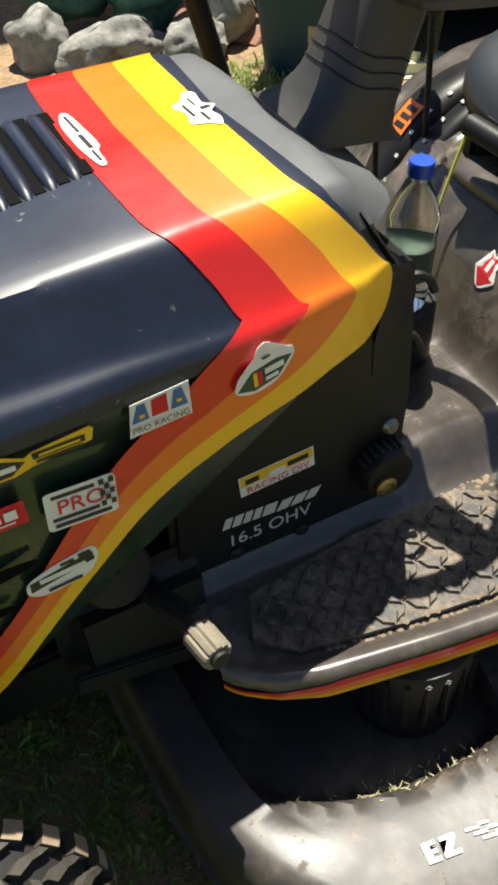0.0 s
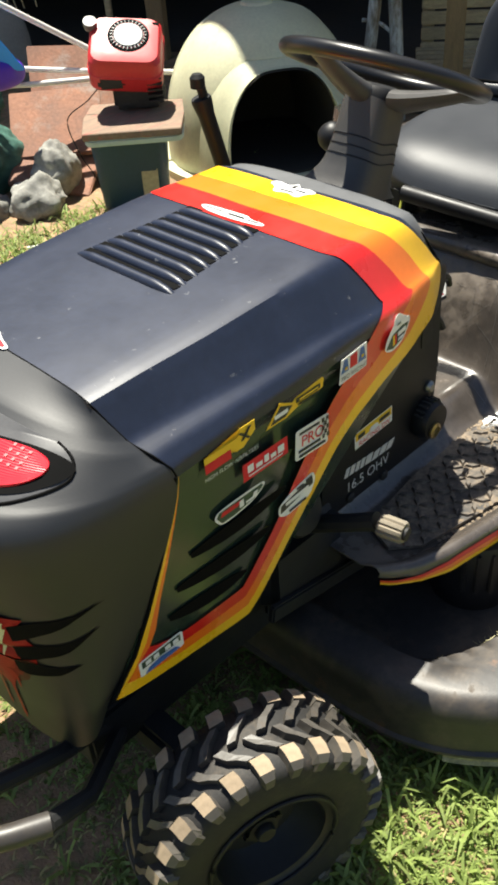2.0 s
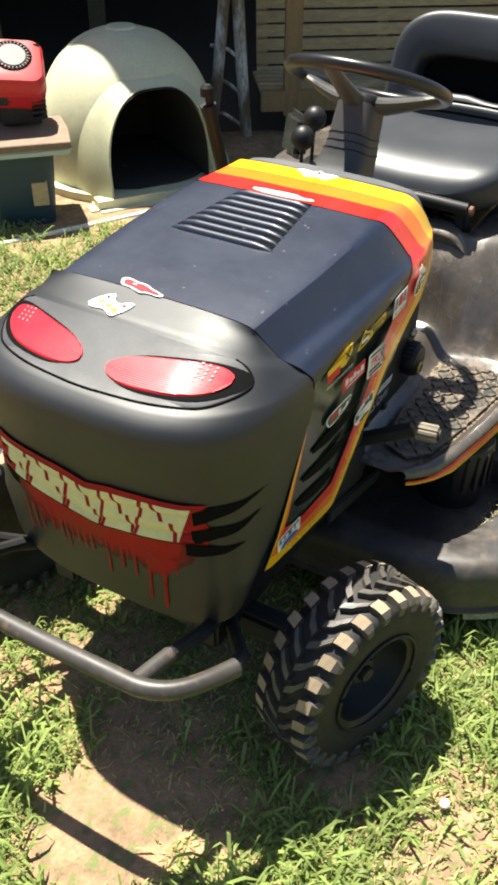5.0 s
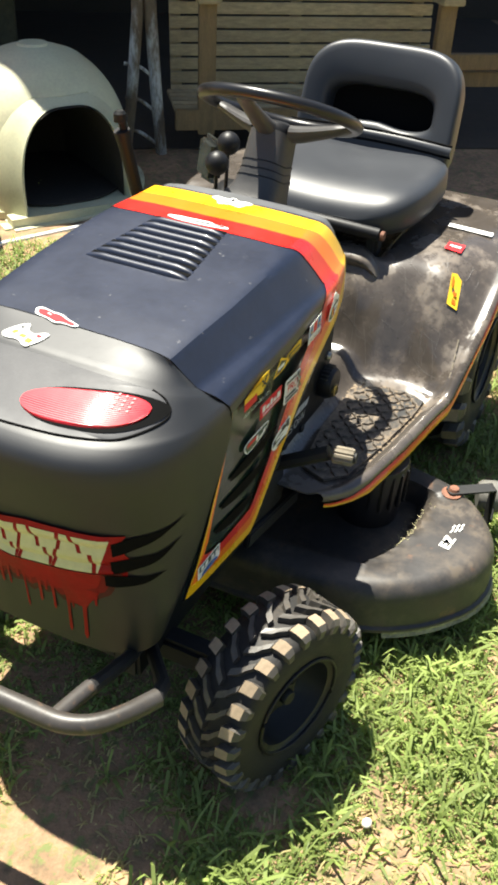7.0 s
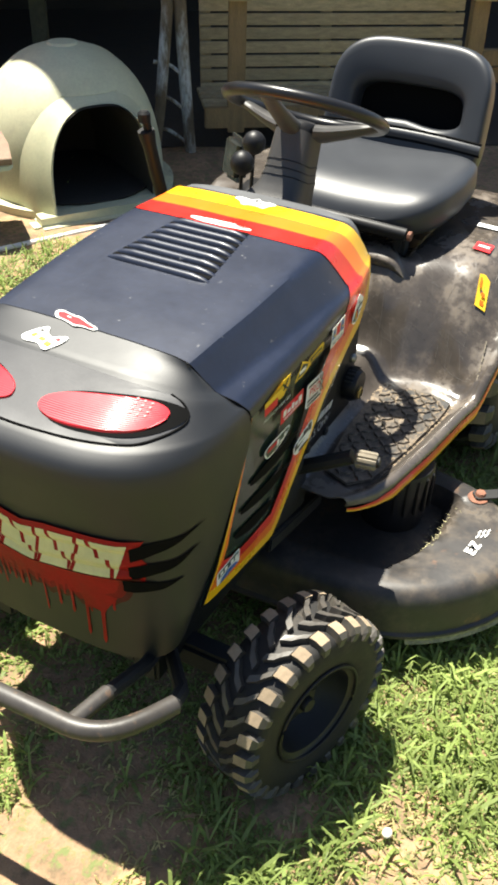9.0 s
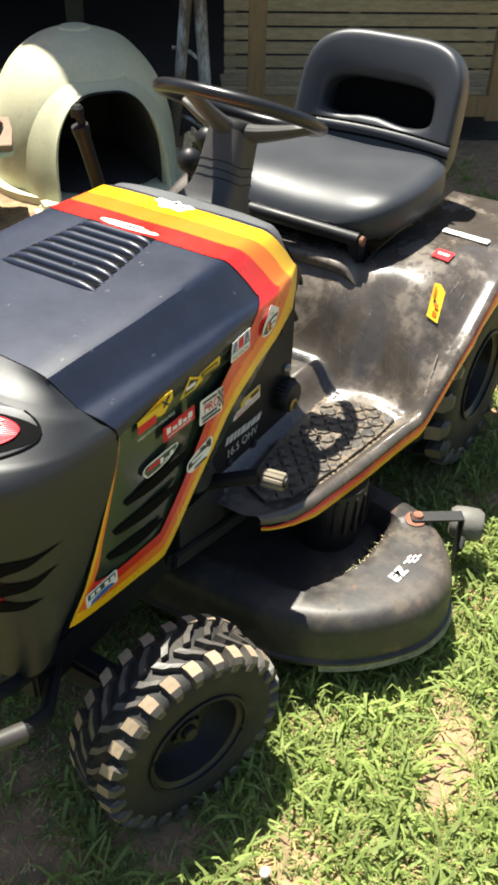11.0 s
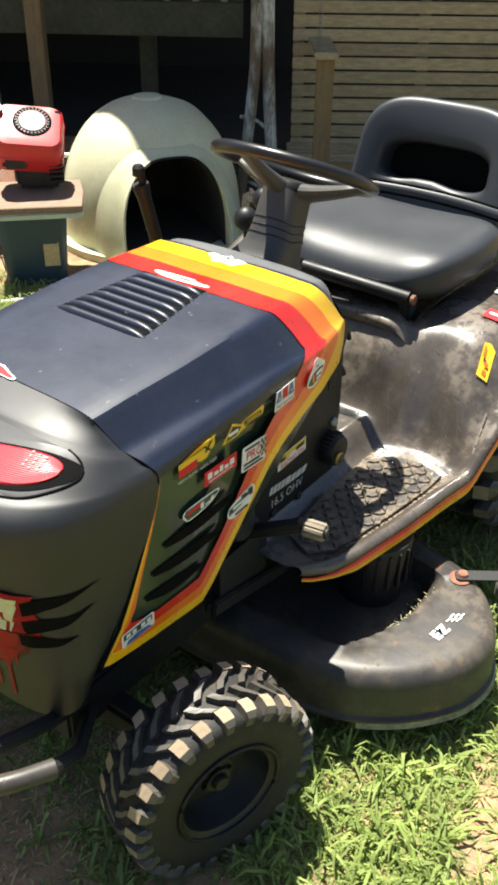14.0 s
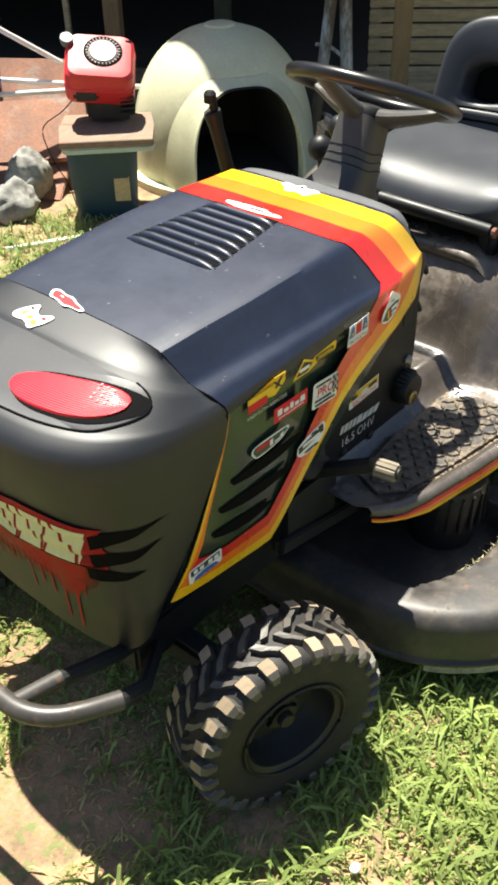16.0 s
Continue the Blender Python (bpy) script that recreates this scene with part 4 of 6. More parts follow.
# dash shroud behind the hood: a flat grey top with a rolled lip and thin black sides that run down to the dash tower
def cowl_point(s, sd, t):
    x0 = curve1([0, 3, 5, 8], [0.558, 0.583, 0.626, 0.638], s)
    p = hood_raw(x0, s, sd)
    out = abs(p.y - CY)
    if s > 8:
        out = lerp(out, DY + 0.003, min(1.0, (s - 8) / 5))
    out -= 0.004 * min(1, s / 3) * (1 if s <= 8 else 0.4)
    lip = min(1.0, t / 0.6)
    back = max(0.0, (t - 0.6) / 0.4)
    fall = curve1([0, 3, 5.0, 8], [1.0, 1.0, 0.5, 0.0], s)
    p.y = CY + sd * (out - 0.020 * lip ** 3 * curve1([0, 2, 3.5, 6, 8], [0.0, 0.2, 0.8, 1.0, 0.3], s) - 0.02 * back * curve1([2, 4], [0, 1], s))
    p.z -= 0.0035 + (0.002 * lip + 0.010 * lip ** 6 + 0.068 * back ** 0.6) * fall
    xr = curve1([0, 2.2, 3.2, 4.2, 5, 7, 10, 15], [0.616, 0.617, 0.624, 0.636, 0.646, 0.660, 0.680, 0.687], s)
    p.x = lerp(x0, xr, lip) + back * curve1([0, 1.4, 2.2, 3.2, 5], [0.090, 0.080, 0.030, 0.012, 0.004], s)
    return p


SPAN = [i / 20 for i in range(21)]
bm, _ = grid([[cowl_point(s, sd, t) for sd, ss in ((-1, [4.0 - 0.25 * k for k in range(16)]), (1, [0.25 * k for k in range(17)])) for s in ss] for t in SPAN])
shroud = part("dash_shroud", bm, M["shroud"], mower, "dusty grey plastic dash cowl", angle=40)
shell(shroud, 0.004, (0.60, CY, 0.5))
for sd in (-1, 1):
    bm, _ = grid([[cowl_point(4.0 + 0.5 * k, sd, t) for k in range(23)] for t in SPAN])
    shell(part("cowl_side", bm, M["black"], shroud, "black plastic side of the cowl", angle=40), 0.004, (0.60, CY, 0.5))
    # near-black tube draws the shade of the dent in the cowl
    part("cowl_slot", tube([cowl_point(s, sd, 0.30) for s in (3.6, 4.2, 4.8, 5.4, 6.0, 6.6)], [0.001, 0.0026, 0.003, 0.003, 0.0026, 0.001], 8), M["void"], shroud)
part("hood_latch", tube(smooth_path([(0.668, -0.175, 0.60), (0.690, -0.185, 0.612), (0.705, -0.19, 0.605), (0.713, -0.19, 0.588)]), 0.005, 8), M["black"], shroud)
part("hood_latch", tube(smooth_path([(0.670, -0.18, 0.53), (0.692, -0.185, 0.535), (0.702, -0.19, 0.515)]), 0.006, 8), M["black"], shroud)

# steering column and wheel
AX = Vector((0.424, 0, 0.906)).normalized()
C0, C1 = Vector((0.704, 0.0, 0.69)), Vector((0.764, 0.0, 0.826))
rows = []
for k in range(16):
    t = k / 15
    c = C0.lerp(C1, t)
    w = curve1([0, 0.12, 0.30, 0.5, 1], [0.112, 0.078, 0.055, 0.047, 0.043], t)
    d = curve1([0, 0.12, 0.30, 1], [0.074, 0.052, 0.041, 0.037], t)
    rows.append([c + Vector((d * math.copysign(abs(math.cos(a)) ** 0.6, math.cos(a)), (w if math.sin(a) > 0 else min(w, 0.050)) * math.copysign(abs(math.sin(a)) ** 0.6, math.sin(a)), -0.02 * math.cos(a))) for a in [2 * math.pi * q / 28 for q in range(28)]])
bm, vs = grid(rows, close_u=True)
bm.faces.new(vs[-1])
column = part("steering_column", bm, M["column"], mower, "black pleated steering column cover", angle=60)
for t in (0.40, 0.50, 0.60):
    c = C0.lerp(C1, t)
    w = curve1([0, 0.12, 0.30, 0.5, 1], [0.112, 0.078, 0.055, 0.047, 0.043], t)
    d = curve1([0, 0.12, 0.30, 1], [0.074, 0.052, 0.041, 0.037], t)
    ring = [c + Vector((d * math.copysign(abs(math.cos(a)) ** 0.6, math.cos(a)), (w if math.sin(a) > 0 else min(w, 0.050)) * math.copysign(abs(math.sin(a)) ** 0.6, math.sin(a)), -0.02 * math.cos(a))) for a in [2 * math.pi * q / 40 for q in range(41)]]
    part("pleat", tube(ring, 0.0013, 6, caps=False), M["black"], column)
SC = Vector((0.783, -0.002, 0.865))
WR = 0.154
# local x points forward and up along the wheel's plane, local y to the far side
ex = Vector((-AX.z, 0, AX.x))
sm = Matrix((ex, AX.cross(ex), AX)).transposed().to_4x4()
sm.translation = SC
rows = []
for k in range(64):
    a = 2 * math.pi * k / 64
    rows.append([sm @ Vector(((WR + 0.0145 * math.cos(b)) * math.cos(a), (WR + 0.0145 * math.cos(b)) * math.sin(a), 0.0125 * math.sin(b))) for b in [2 * math.pi * q / 14 for q in range(14)]])
bm, _ = grid(rows, close_u=True, close_v=True)
swheel = part("steering_wheel", bm, M["wheelgrip"], mower, "black moulded steering wheel")
bm = lathe([(0.02, -0.066), (0.036, -0.066), (0.041, -0.052), (0.043, -0.036), (0.038, -0.026), (0.025, -0.021), (0.005, -0.020)], 28, m=sm)
part("hub", bm, M["black"], swheel)
for ang, w0, w1 in ((-8, 0.022, 0.016), (104, 0.042, 0.026), (-104, 0.042, 0.026)):
    # spokes rise from the sunk hub to the rim, broad and softly rounded
    rows = []
    cc, ss = math.cos(radians(ang)), math.sin(radians(ang))
    for k in range(13):
        t = k / 12
        r = lerp(0.030, WR - 0.002, t)
        w = lerp(w0, w1, min(1.0, t * 1.4) ** 0.8)
        zz = lerp(-0.040, -0.002, t ** 1.25)
        th = lerp(0.017, 0.0085, t)
        rows.append([sm @ Vector((r * cc - w * math.copysign(abs(math.cos(b)) ** 0.7, math.cos(b)) * ss, r * ss + w * math.copysign(abs(math.cos(b)) ** 0.7, math.cos(b)) * cc, zz + th * math.sin(b))) for b in [2 * math.pi * q / 14 for q in range(14)]])
    bm, vs = grid(rows, close_u=True)
    part("spoke", bm, M["column"], swheel)

# levers and knobs on the far side of the column
for p in (Vector((0.878, 0.186, 0.699)), Vector((0.979, 0.210, 0.712))):
    b0 = p + Vector((0.02, 0.02, -0.25))
    lv = part("lever", tube([b0, p], 0.0045, 8), M["black"], mower)
    part("ball_knob", lathe([(0.004, -0.027)] + [(0.027 * math.sin(math.pi * q / 10), -0.027 * math.cos(math.pi * q / 10)) for q in range(1, 10)] + [(0.003, 0.027)], 18, m=Matrix.Translation(p)), M["black"], lv, "glossy black ball knob")
# glossy crinkled plastic piece of unknown use
bag = part("lamp_housing", block((0.034, 0.085, 0.105), (0, 0, 0), 0.014, seg=4), M["smoke"], mower, "smoky clear plastic housing beside the levers")
for v in bag.data.vertices:
    q = Matrix.Translation((1.030, 0.285, 0.648)) @ pose(0, 0, 0, 0, 8, -35)
    v.co = q @ (v.co + 0.004 * noise.noise_vector(v.co * 45))
lift = [Vector((0.662, 0.292, 0.808)), Vector((0.730, 0.262, 0.50))]
lv = part("lift_lever", tube([lift[0] + Vector((0, 0, 0.025)), lift[1]], 0.0085, 10), M["grip"], mower, "dark lift lever with black grip")
part("grip", tube([lift[0], lift[0].lerp(lift[1], 0.02), lift[0].lerp(lift[1], 0.10), lift[0].lerp(lift[1], 0.55)], [0.017, 0.018, 0.0145, 0.0135], 14), M["grip"], lv)
part("lever_tip", lathe([(0.008, 0), (0.013, 0.002), (0.013, 0.018), (0.008, 0.024), (0.002, 0.024)], 12, m=Matrix.Translation(lift[0] + Vector((-0.004, 0, 0.016)))), M["grip"], lv)


# ---- fender pan, footrests ----
def y_out(x):
    return curve1([0.372, 0.395, 0.43, 0.476, 0.612, 0.77, 0.90, 1.0, 1.3, 1.5], [0.290, 0.322, 0.348, 0.366, 0.391, 0.412, 0.434, 0.446, 0.452, 0.44], x)


FACE_X = [0.822, 0.832, 0.842, 0.855, 0.875, 0.90, 0.93, 0.955, 0.975, 1.0, 1.03, 1.06, 1.1, 1.2, 1.32, 1.5]
FACE_Z = [0.287, 0.288, 0.293, 0.306, 0.345, 0.395, 0.442, 0.474, 0.497, 0.513, 0.522, 0.526, 0.528, 0.530, 0.527, 0.520]
EDGE_X = [0.828, 0.838, 0.852, 0.90, 0.95, 1.0, 1.055, 1.115, 1.195, 1.315, 1.545]
EDGE_RISE = [0, 0.003, 0.013, 0.060, 0.100, 0.136, 0.170, 0.207, 0.232, 0.240, 0.236]


def ease(a, b, v):
    k = min(1.0, max(0.0, (v - a) / (b - a)))
    return k * k * (3 - 2 * k)


def pan_z(x, ay):
    """Footwell floor, tunnel, the face that rises to the seat, and the drooping fender edge."""
    sh = 0.020 * ease(0.20, 0.34, ay) + 0.010 * math.exp(-((ay - 0.275) / 0.05) ** 2) * ease(0.83, 0.87, x)
    face = sum(curve1(FACE_X, FACE_Z, x - sh + q) for q in (-0.010, -0.005, 0, 0.005, 0.010)) / 5
    sh2 = 0.020 * (1 - ease(0.14, 0.185, ay)) * ease(0.88, 0.93, x)
    face += curve1(FACE_X, FACE_Z, x - sh + sh2) - curve1(FACE_X, FACE_Z, x - sh)
    tun = 0.335 + 0.02 * max(0, min(1, (0.72 - x) / 0.3))
    mid = face + math.log(1 + math.exp((tun - face) / 0.007)) * 0.007
    z = lerp(mid, face, ease(0.150, 0.205, ay))
    z -= 0.060 * (1 - ease(0.145, 0.175, ay)) * ease(0.995, 1.02, x)
    edge = 0.287 + curve1(EDGE_X, EDGE_RISE, x)
    return lerp(z, edge, ease(0.31, 0.425, ay))


rows = []
xs = [0.384 + 0.008 * i for i in range(140)]
for x in xs:
    yo = y_out(x)
    row = []
    up = curve1([0.37, 0.45, 0.9, 1.0, 1.1], [0.010, 0.014, 0.014, 0.006, 0.0], x)
    for sd in (-1, 1):
        cols = [(yo - 0.003, -0.034), (yo, -0.022), (yo, -0.008 + up), (yo - 0.006, -0.001 + up), (yo - 0.016, up), (yo - 0.026, up * 0.5), (yo - 0.036, 0.0)]
        pts = [Vector((x, CY + sd * c, pan_z(x, c) + dz)) for c, dz in [(c, dz * max(0.25, min(1.0, (x - 0.37) / 0.14)) if dz < 0 else dz) for c, dz in cols]]
        pts += [Vector((x, CY + sd * c, pan_z(x, c))) for c in [lerp(yo - 0.036, 0.012, q / 26) for q in range(1, 27)]]
        row += pts if sd == -1 else pts[::-1]
    rows.append(row)
bm, _ = grid(rows)
pan = part("fender_pan", bm, M["pan"], mower, "glossy scuffed black fender and footrest pan", angle=50)
shell(pan, 0.003, (0.9, CY, -2.0))
for sd in (-1, 1):
    for name, colour, a, b in (("red_stripe", "red", -0.003, -0.014), ("orange_stripe", "orange", -0.014, -0.023), ("yellow_stripe", "yellow", -0.023, -0.033)):
        rows = []
        for x in [0.384 + 0.008 * i for i in range(130)]:
            yo = y_out(x)
            k = min(1.0, (x - 0.37) / 0.12)
            w = 1.0 + 1.8 * max(0.0, min(1.0, (x - 1.05) / 0.2))
            z = pan_z(x, yo) - (0.008 if sd > 0 else 0.0)
            rows.append([Vector((x, CY + sd * (yo + 0.0016 + (0.0 if q > -0.0255 else -0.0018)), z + q * w + 0.004)) for q in (lerp(-0.020, a, max(0.3, k)), lerp(-0.020, b, max(0.3, k)))])
        bm, _ = grid(rows)
        part(name, bm, M[colour], pan)
pq = lambda a, y, w: Vector((0.918 + (a - 0.918) * 0.5, y, pan_z(0.918 + (a - 0.918) * 0.5, abs(y - CY)) + 0.003 + w))
pp = lambda x, y, w: Vector((x, y, pan_z(x, abs(y - CY)) + 0.0052 + w))
sticker("sticker", 0.918, -0.036, 0.056, 0.050, -8, [("white", soft([(-0.5, 0.05), (-0.1, 0.5), (-0.1, 0.25), (0.5, 0.25), (0.32, 0.05), (0.5, -0.3), (-0.1, -0.25), (-0.12, -0.5)])), ("sred", [(-0.42, 0.05), (-0.15, 0.36), (-0.15, 0.18), (0.38, 0.18), (0.25, 0.05), (0.38, -0.2), (-0.15, -0.18), (-0.16, -0.36)]), ("white", R(-0.1, -0.06, 0.22, 0.08))], place=pq, parent=pan, label="red arrow sticker with white edge")
sticker("sticker", 1.000, -0.362, 0.058, 0.025, 12, [("syellow", [(-0.5, -0.5), (0.4, -0.5), (0.5, 0.0), (0.4, 0.5), (-0.5, 0.5)]), ("orange", R(-0.42, -0.26, -0.30, 0.10)), ("orange", R(-0.2, -0.26, -0.10, 0.10)), ("orange", R(-0.02, 0.2, 0.3, 0.36))], place=pp, parent=pan, label="yellow sticker with dark bars")
sticker("sticker", 1.110, -0.322, 0.040, 0.040, 0, [("sred", R(-0.5, -0.5, 0.5, 0.5)), ("white", R(-0.1, -0.35, 0.12, 0.3))], place=pp, parent=pan, label="small red sticker")
sticker("sticker", 1.228, -0.327, 0.022, 0.108, 2, [("white", R(-0.5, -0.5, 0.5, 0.5))], place=pp, parent=pan, label="plain white strip sticker")
sticker("print", 0.905, -0.409, 0.070, 0.005, 8, [("pedal", R(-0.5, -0.4, -0.3, 0.4)), ("pedal", R(-0.24, -0.3, -0.08, 0.3)), ("pedal", R(-0.02, -0.3, 0.14, 0.3)), ("pedal", R(0.2, -0.3, 0.48, 0.3))], place=pp, parent=pan)

# moulded brow of the pan under the seat's hinge
rows = []
for p in smooth_path([(1.000, 0.185, 0.500), (0.972, 0.150, 0.512), (0.955, 0.090, 0.522), (0.950, -0.010, 0.525), (0.950, -0.110, 0.524), (0.953, -0.160, 0.515), (0.960, -0.188, 0.490), (0.972, -0.205, 0.462), (0.988, -0.212, 0.452)], 6):
    k = ease(0.450, 0.510, p.z)
    low = p.z - lerp(0.010, 0.030, k)
    rows.append([Vector((p.x + 0.030, p.y, low - 0.012)), Vector((p.x + 0.012, p.y, low)), Vector((p.x + 0.002, p.y, lerp(low, p.z, 0.4))), Vector((p.x - 0.002, p.y, lerp(low, p.z, 0.75))),
                 Vector((p.x + 0.003, p.y, p.z)), Vector((p.x + 0.014, p.y, p.z + 0.006)), Vector((p.x + 0.050, lerp(p.y, CY, 0.1), p.z + 0.008)), Vector((p.x + 0.090, lerp(p.y, CY, 0.2), p.z + 0.004))])
bm, _ = grid(rows)
brow = part("brow", bm, M["pan"], pan, angle=60)
shell(brow, 0.003, (1.05, CY, 0.44))

# scratches worn into the pan
random.seed(12)
bm = bmesh.new()
for k in range(170):
    x, y = random.uniform(0.80, 1.04), random.uniform(-0.40, 0.0)
    a = random.gauss(0.1, 0.2) if random.random() < 0.5 else random.gauss(1.4, 0.25)
    ln, wd, bend = random.uniform(0.010, 0.08), random.uniform(0.00012, 0.00034), random.uniform(-0.3, 0.3)
    row = []
    for j in range(9):
        t = j / 8
        aa = a + bend * t
        px, py = x + ln * t * math.cos(aa), y + ln * t * math.sin(aa)
        w_ = wd * math.sin(math.pi * (0.05 + 0.9 * t))
        row.append([Vector((px - q * w_ * math.sin(aa), py + q * w_ * math.cos(aa), pan_z(px - q * w_ * math.sin(aa), abs(py - CY)) + 0.0012)) for q in (-1, 1)])
    if row[-1][0].y > -0.40 and row[0][0].x < 1.04:
        grid(row, bm)
tagged(part("scratch", bm, M["scratch"], pan, "", smooth=False), "pale fine scratches worn into the pan", kind="stuff")

# diamond tread footrest mats
mo = [(0.455, -0.240), (0.60, -0.222), (0.752, -0.222), (0.806, -0.262), (0.822, -0.330), (0.806, -0.380), (0.745, -0.378), (0.587, -0.356), (0.470, -0.332), (0.432, -0.296)]
bm = plate(mo, 0.006, lambda u, v, w: Vector((u, v, 0.2885 + w)))
footmat = part("foot_mat", bm, M["mat"], mower, "dusty black diamond-tread rubber foot mat", smooth=False)
bm = bmesh.new()
lz = [(-0.0150, 0.0), (0.0, 0.0048), (0.0150, 0.0), (0.0, -0.0048)]
for w, f in ((0, 1.0), (0.0042, 0.72)):
    [bm.verts.new((u * f, v * f, w)) for u, v in lz]
bm.verts.ensure_lookup_table()
bm.faces.new(bm.verts[4:8])
for i in range(4):
    bm.faces.new((bm.verts[i], bm.verts[(i + 1) % 4], bm.verts[4 + (i + 1) % 4], bm.verts[4 + i]))
loz = finish("tread", bm, M["mat"], smooth=False)


def inside(p, poly):
    c = False
    for (a, b), (d, e) in zip(poly, poly[1:] + poly[:1]):
        if (b > p[1]) != (e > p[1]) and p[0] < (d - a) * (p[1] - b) / (e - b) + a:
            c = not c
    return c


for i in range(19):
    for j in range(9):
        x, y = 0.440 + 0.0215 * i, -0.384 + 0.0200 * j
        if inside((x - 0.008, y), mo) and inside((x + 0.008, y), mo) and inside((x, y + 0.006), mo) and inside((x, y - 0.006), mo):
            ob = new("tread", loz)
            ob.parent = footmat
            ob.matrix_basis = pose(x, y, 0.2945, 0, 0, 38 if (i + j) % 2 else -52)

# dry dirt along the mat's rear and outer edge
random.seed(6)
bm = bmesh.new()
for k in range(420):
    if random.random() < 0.6:
        x, y = random.gauss(0.775, 0.028), random.uniform(-0.385, -0.215)
    else:
        x = random.uniform(0.50, 0.80)
        y = lerp(-0.340, -0.384, (x - 0.50) / 0.25) + random.gauss(0, 0.006)
    if x > 0.835 or y < -0.392:
        continue
    r = random.uniform(0.0015, 0.005)
    z = 0.2948 if inside((x, y), mo) else pan_z(x, abs(y - CY)) + 0.0005
    top = bm.verts.new((x, y, z + r * 0.35))
    ring = [bm.verts.new((x + r * random.uniform(0.6, 1.2) * math.cos(a), y + r * random.uniform(0.6, 1.2) * math.sin(a), z)) for a in [1.047 * q for q in range(6)]]
    for q in range(6):
        bm.faces.new((top, ring[q], ring[(q + 1) % 6]))
tagged(part("dry_dirt", bm, M["dust"], footmat), "dry tan dirt caught on the mat", kind="stuff")

# clutch pedal
part("pedal_arm", tube(smooth_path([(0.345, -0.19, 0.34), (0.352, -0.27, 0.385), (0.364, -0.325, 0.412)]), 0.014, 10), M["frame"], mower)
bm = bmesh.new()
pd = Vector((0.362, -0.352, 0.416))
prof = []
for k in range(40):
    a = 2 * math.pi * k / 40
    r = 0.0165 if k % 4 < 3 else 0.0138
    prof.append((r * math.cos(a), r * math.sin(a)))
pm = Matrix.Translation(pd) @ pose(0, 0, 0, 90, 0, 10)
rows = [[pm @ Vector((a * f, b * f, h)) for a, b in prof] for h, f in ((-0.018, 0.9), (-0.016, 1.0), (0.016, 1.0), (0.019, 0.9))]
bm, vs = grid(rows, close_u=True)
bm.faces.new(vs[0])
bm.faces.new(vs[-1])
pedal = part("pedal", bm, M["pedal"], mower, "worn grey ribbed rubber pedal")
part("pedal_bolt", lathe([(0.010, 0), (0.010, 0.006), (0.004, 0.007), (0.001, 0.007)], 12, m=pm @ Matrix.Translation((0, 0, 0.018))), M["frame"], pedal)

# ---- seat ----
def slab(cx, cy, cz, lx, ly, lz, n=4.0, tilt=0.0, shape=None, nu=40, nv=20):
    rows = []
    rot = Euler((0, radians(tilt), 0)).to_matrix()
    for i in range(nv + 1):
        ph = -math.pi / 2 + math.pi * i / nv
        row = []
        for j in range(nu):
            th = 2 * math.pi * j / nu
            f = lambda v, e: math.copysign(abs(v) ** (2 / e), v)
            cphi = f(math.cos(ph), 2.6)
            p = Vector((lx / 2 * f(math.cos(th), n) * cphi, ly / 2 * f(math.sin(th), n) * cphi, lz / 2 * f(math.sin(ph), 2.6)))
            if shape:
                p = shape(p)
            row.append(Vector((cx, cy, cz)) + rot @ p)
        rows.append(row)
    return grid(rows, close_u=True)[0]


def dish(p):
    u, v = p.x / 0.19, p.y / 0.235
    p.y *= 1 - 0.13 * max(0.0, -u) ** 1.5
    if p.z > 0:
        p.z += 0.020 * (abs(v) ** 3) + 0.012 * max(0, u) ** 2 - 0.012 * (1 - min(1, v * v)) - 0.018 * max(0, -u - 0.55)
    return p


seat = part("seat", slab(1.175, CY + 0.003, 0.600, 0.380, 0.470, 0.135, 4.5, -2, dish), M["seat"], mower, "black vinyl bucket seat cushion")
BT = 17.0
brot = Matrix.Translation((1.365, CY - 0.004, 0.590)) @ Euler((0, radians(BT), 0)).to_matrix().to_4x4()


def back_loop(t, outer):
    a = 2 * math.pi * t
    c, s = math.cos(a), math.sin(a)
    f = lambda v, e: math.copysign(abs(v) ** (2 / e), v)
    if outer:
        w = 0.226 - 0.040 * (s + 1) / 2
        return f(c, 4.2) * w, 0.140 + f(s, 4.0) * 0.158
    y = f(c, 4.0) * (0.150 - 0.022 * (s + 1) / 2)
    return y, 0.146 + f(s, 3.4) * 0.047 + (0.014 * math.exp(-((y - 0.02) / 0.06) ** 2) if s < 0 else 0.0)


rows = []
for k in range(64):
    (yo, zo), (yi, zi) = back_loop(k / 64, True), back_loop(k / 64, False)
    row = []
    for q in range(28):
        b = 2 * math.pi * q / 28
        m_, h = (1 + math.copysign(abs(math.cos(b)) ** 0.45, math.cos(b))) / 2, 0.040 * math.copysign(abs(math.sin(b)) ** 0.5, math.sin(b))
        y, z = lerp(yi, yo, m_), lerp(zi, zo, m_)
        wrap = -0.045 * (abs(y) / 0.22) ** 2.5
        row.append(brot @ Vector((h + wrap, y, z)))
    rows.append(row)
bm, _ = grid(rows, close_u=True, close_v=True)
back = part("backrest", bm, M["seat"], mower, "black vinyl backrest with open lumbar recess", angle=60)
# near-black sheet paints in the shade seen through the open recess
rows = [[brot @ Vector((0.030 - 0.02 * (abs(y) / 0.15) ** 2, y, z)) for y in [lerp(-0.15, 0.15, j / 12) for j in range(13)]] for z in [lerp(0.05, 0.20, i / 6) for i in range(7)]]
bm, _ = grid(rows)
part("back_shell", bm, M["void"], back)
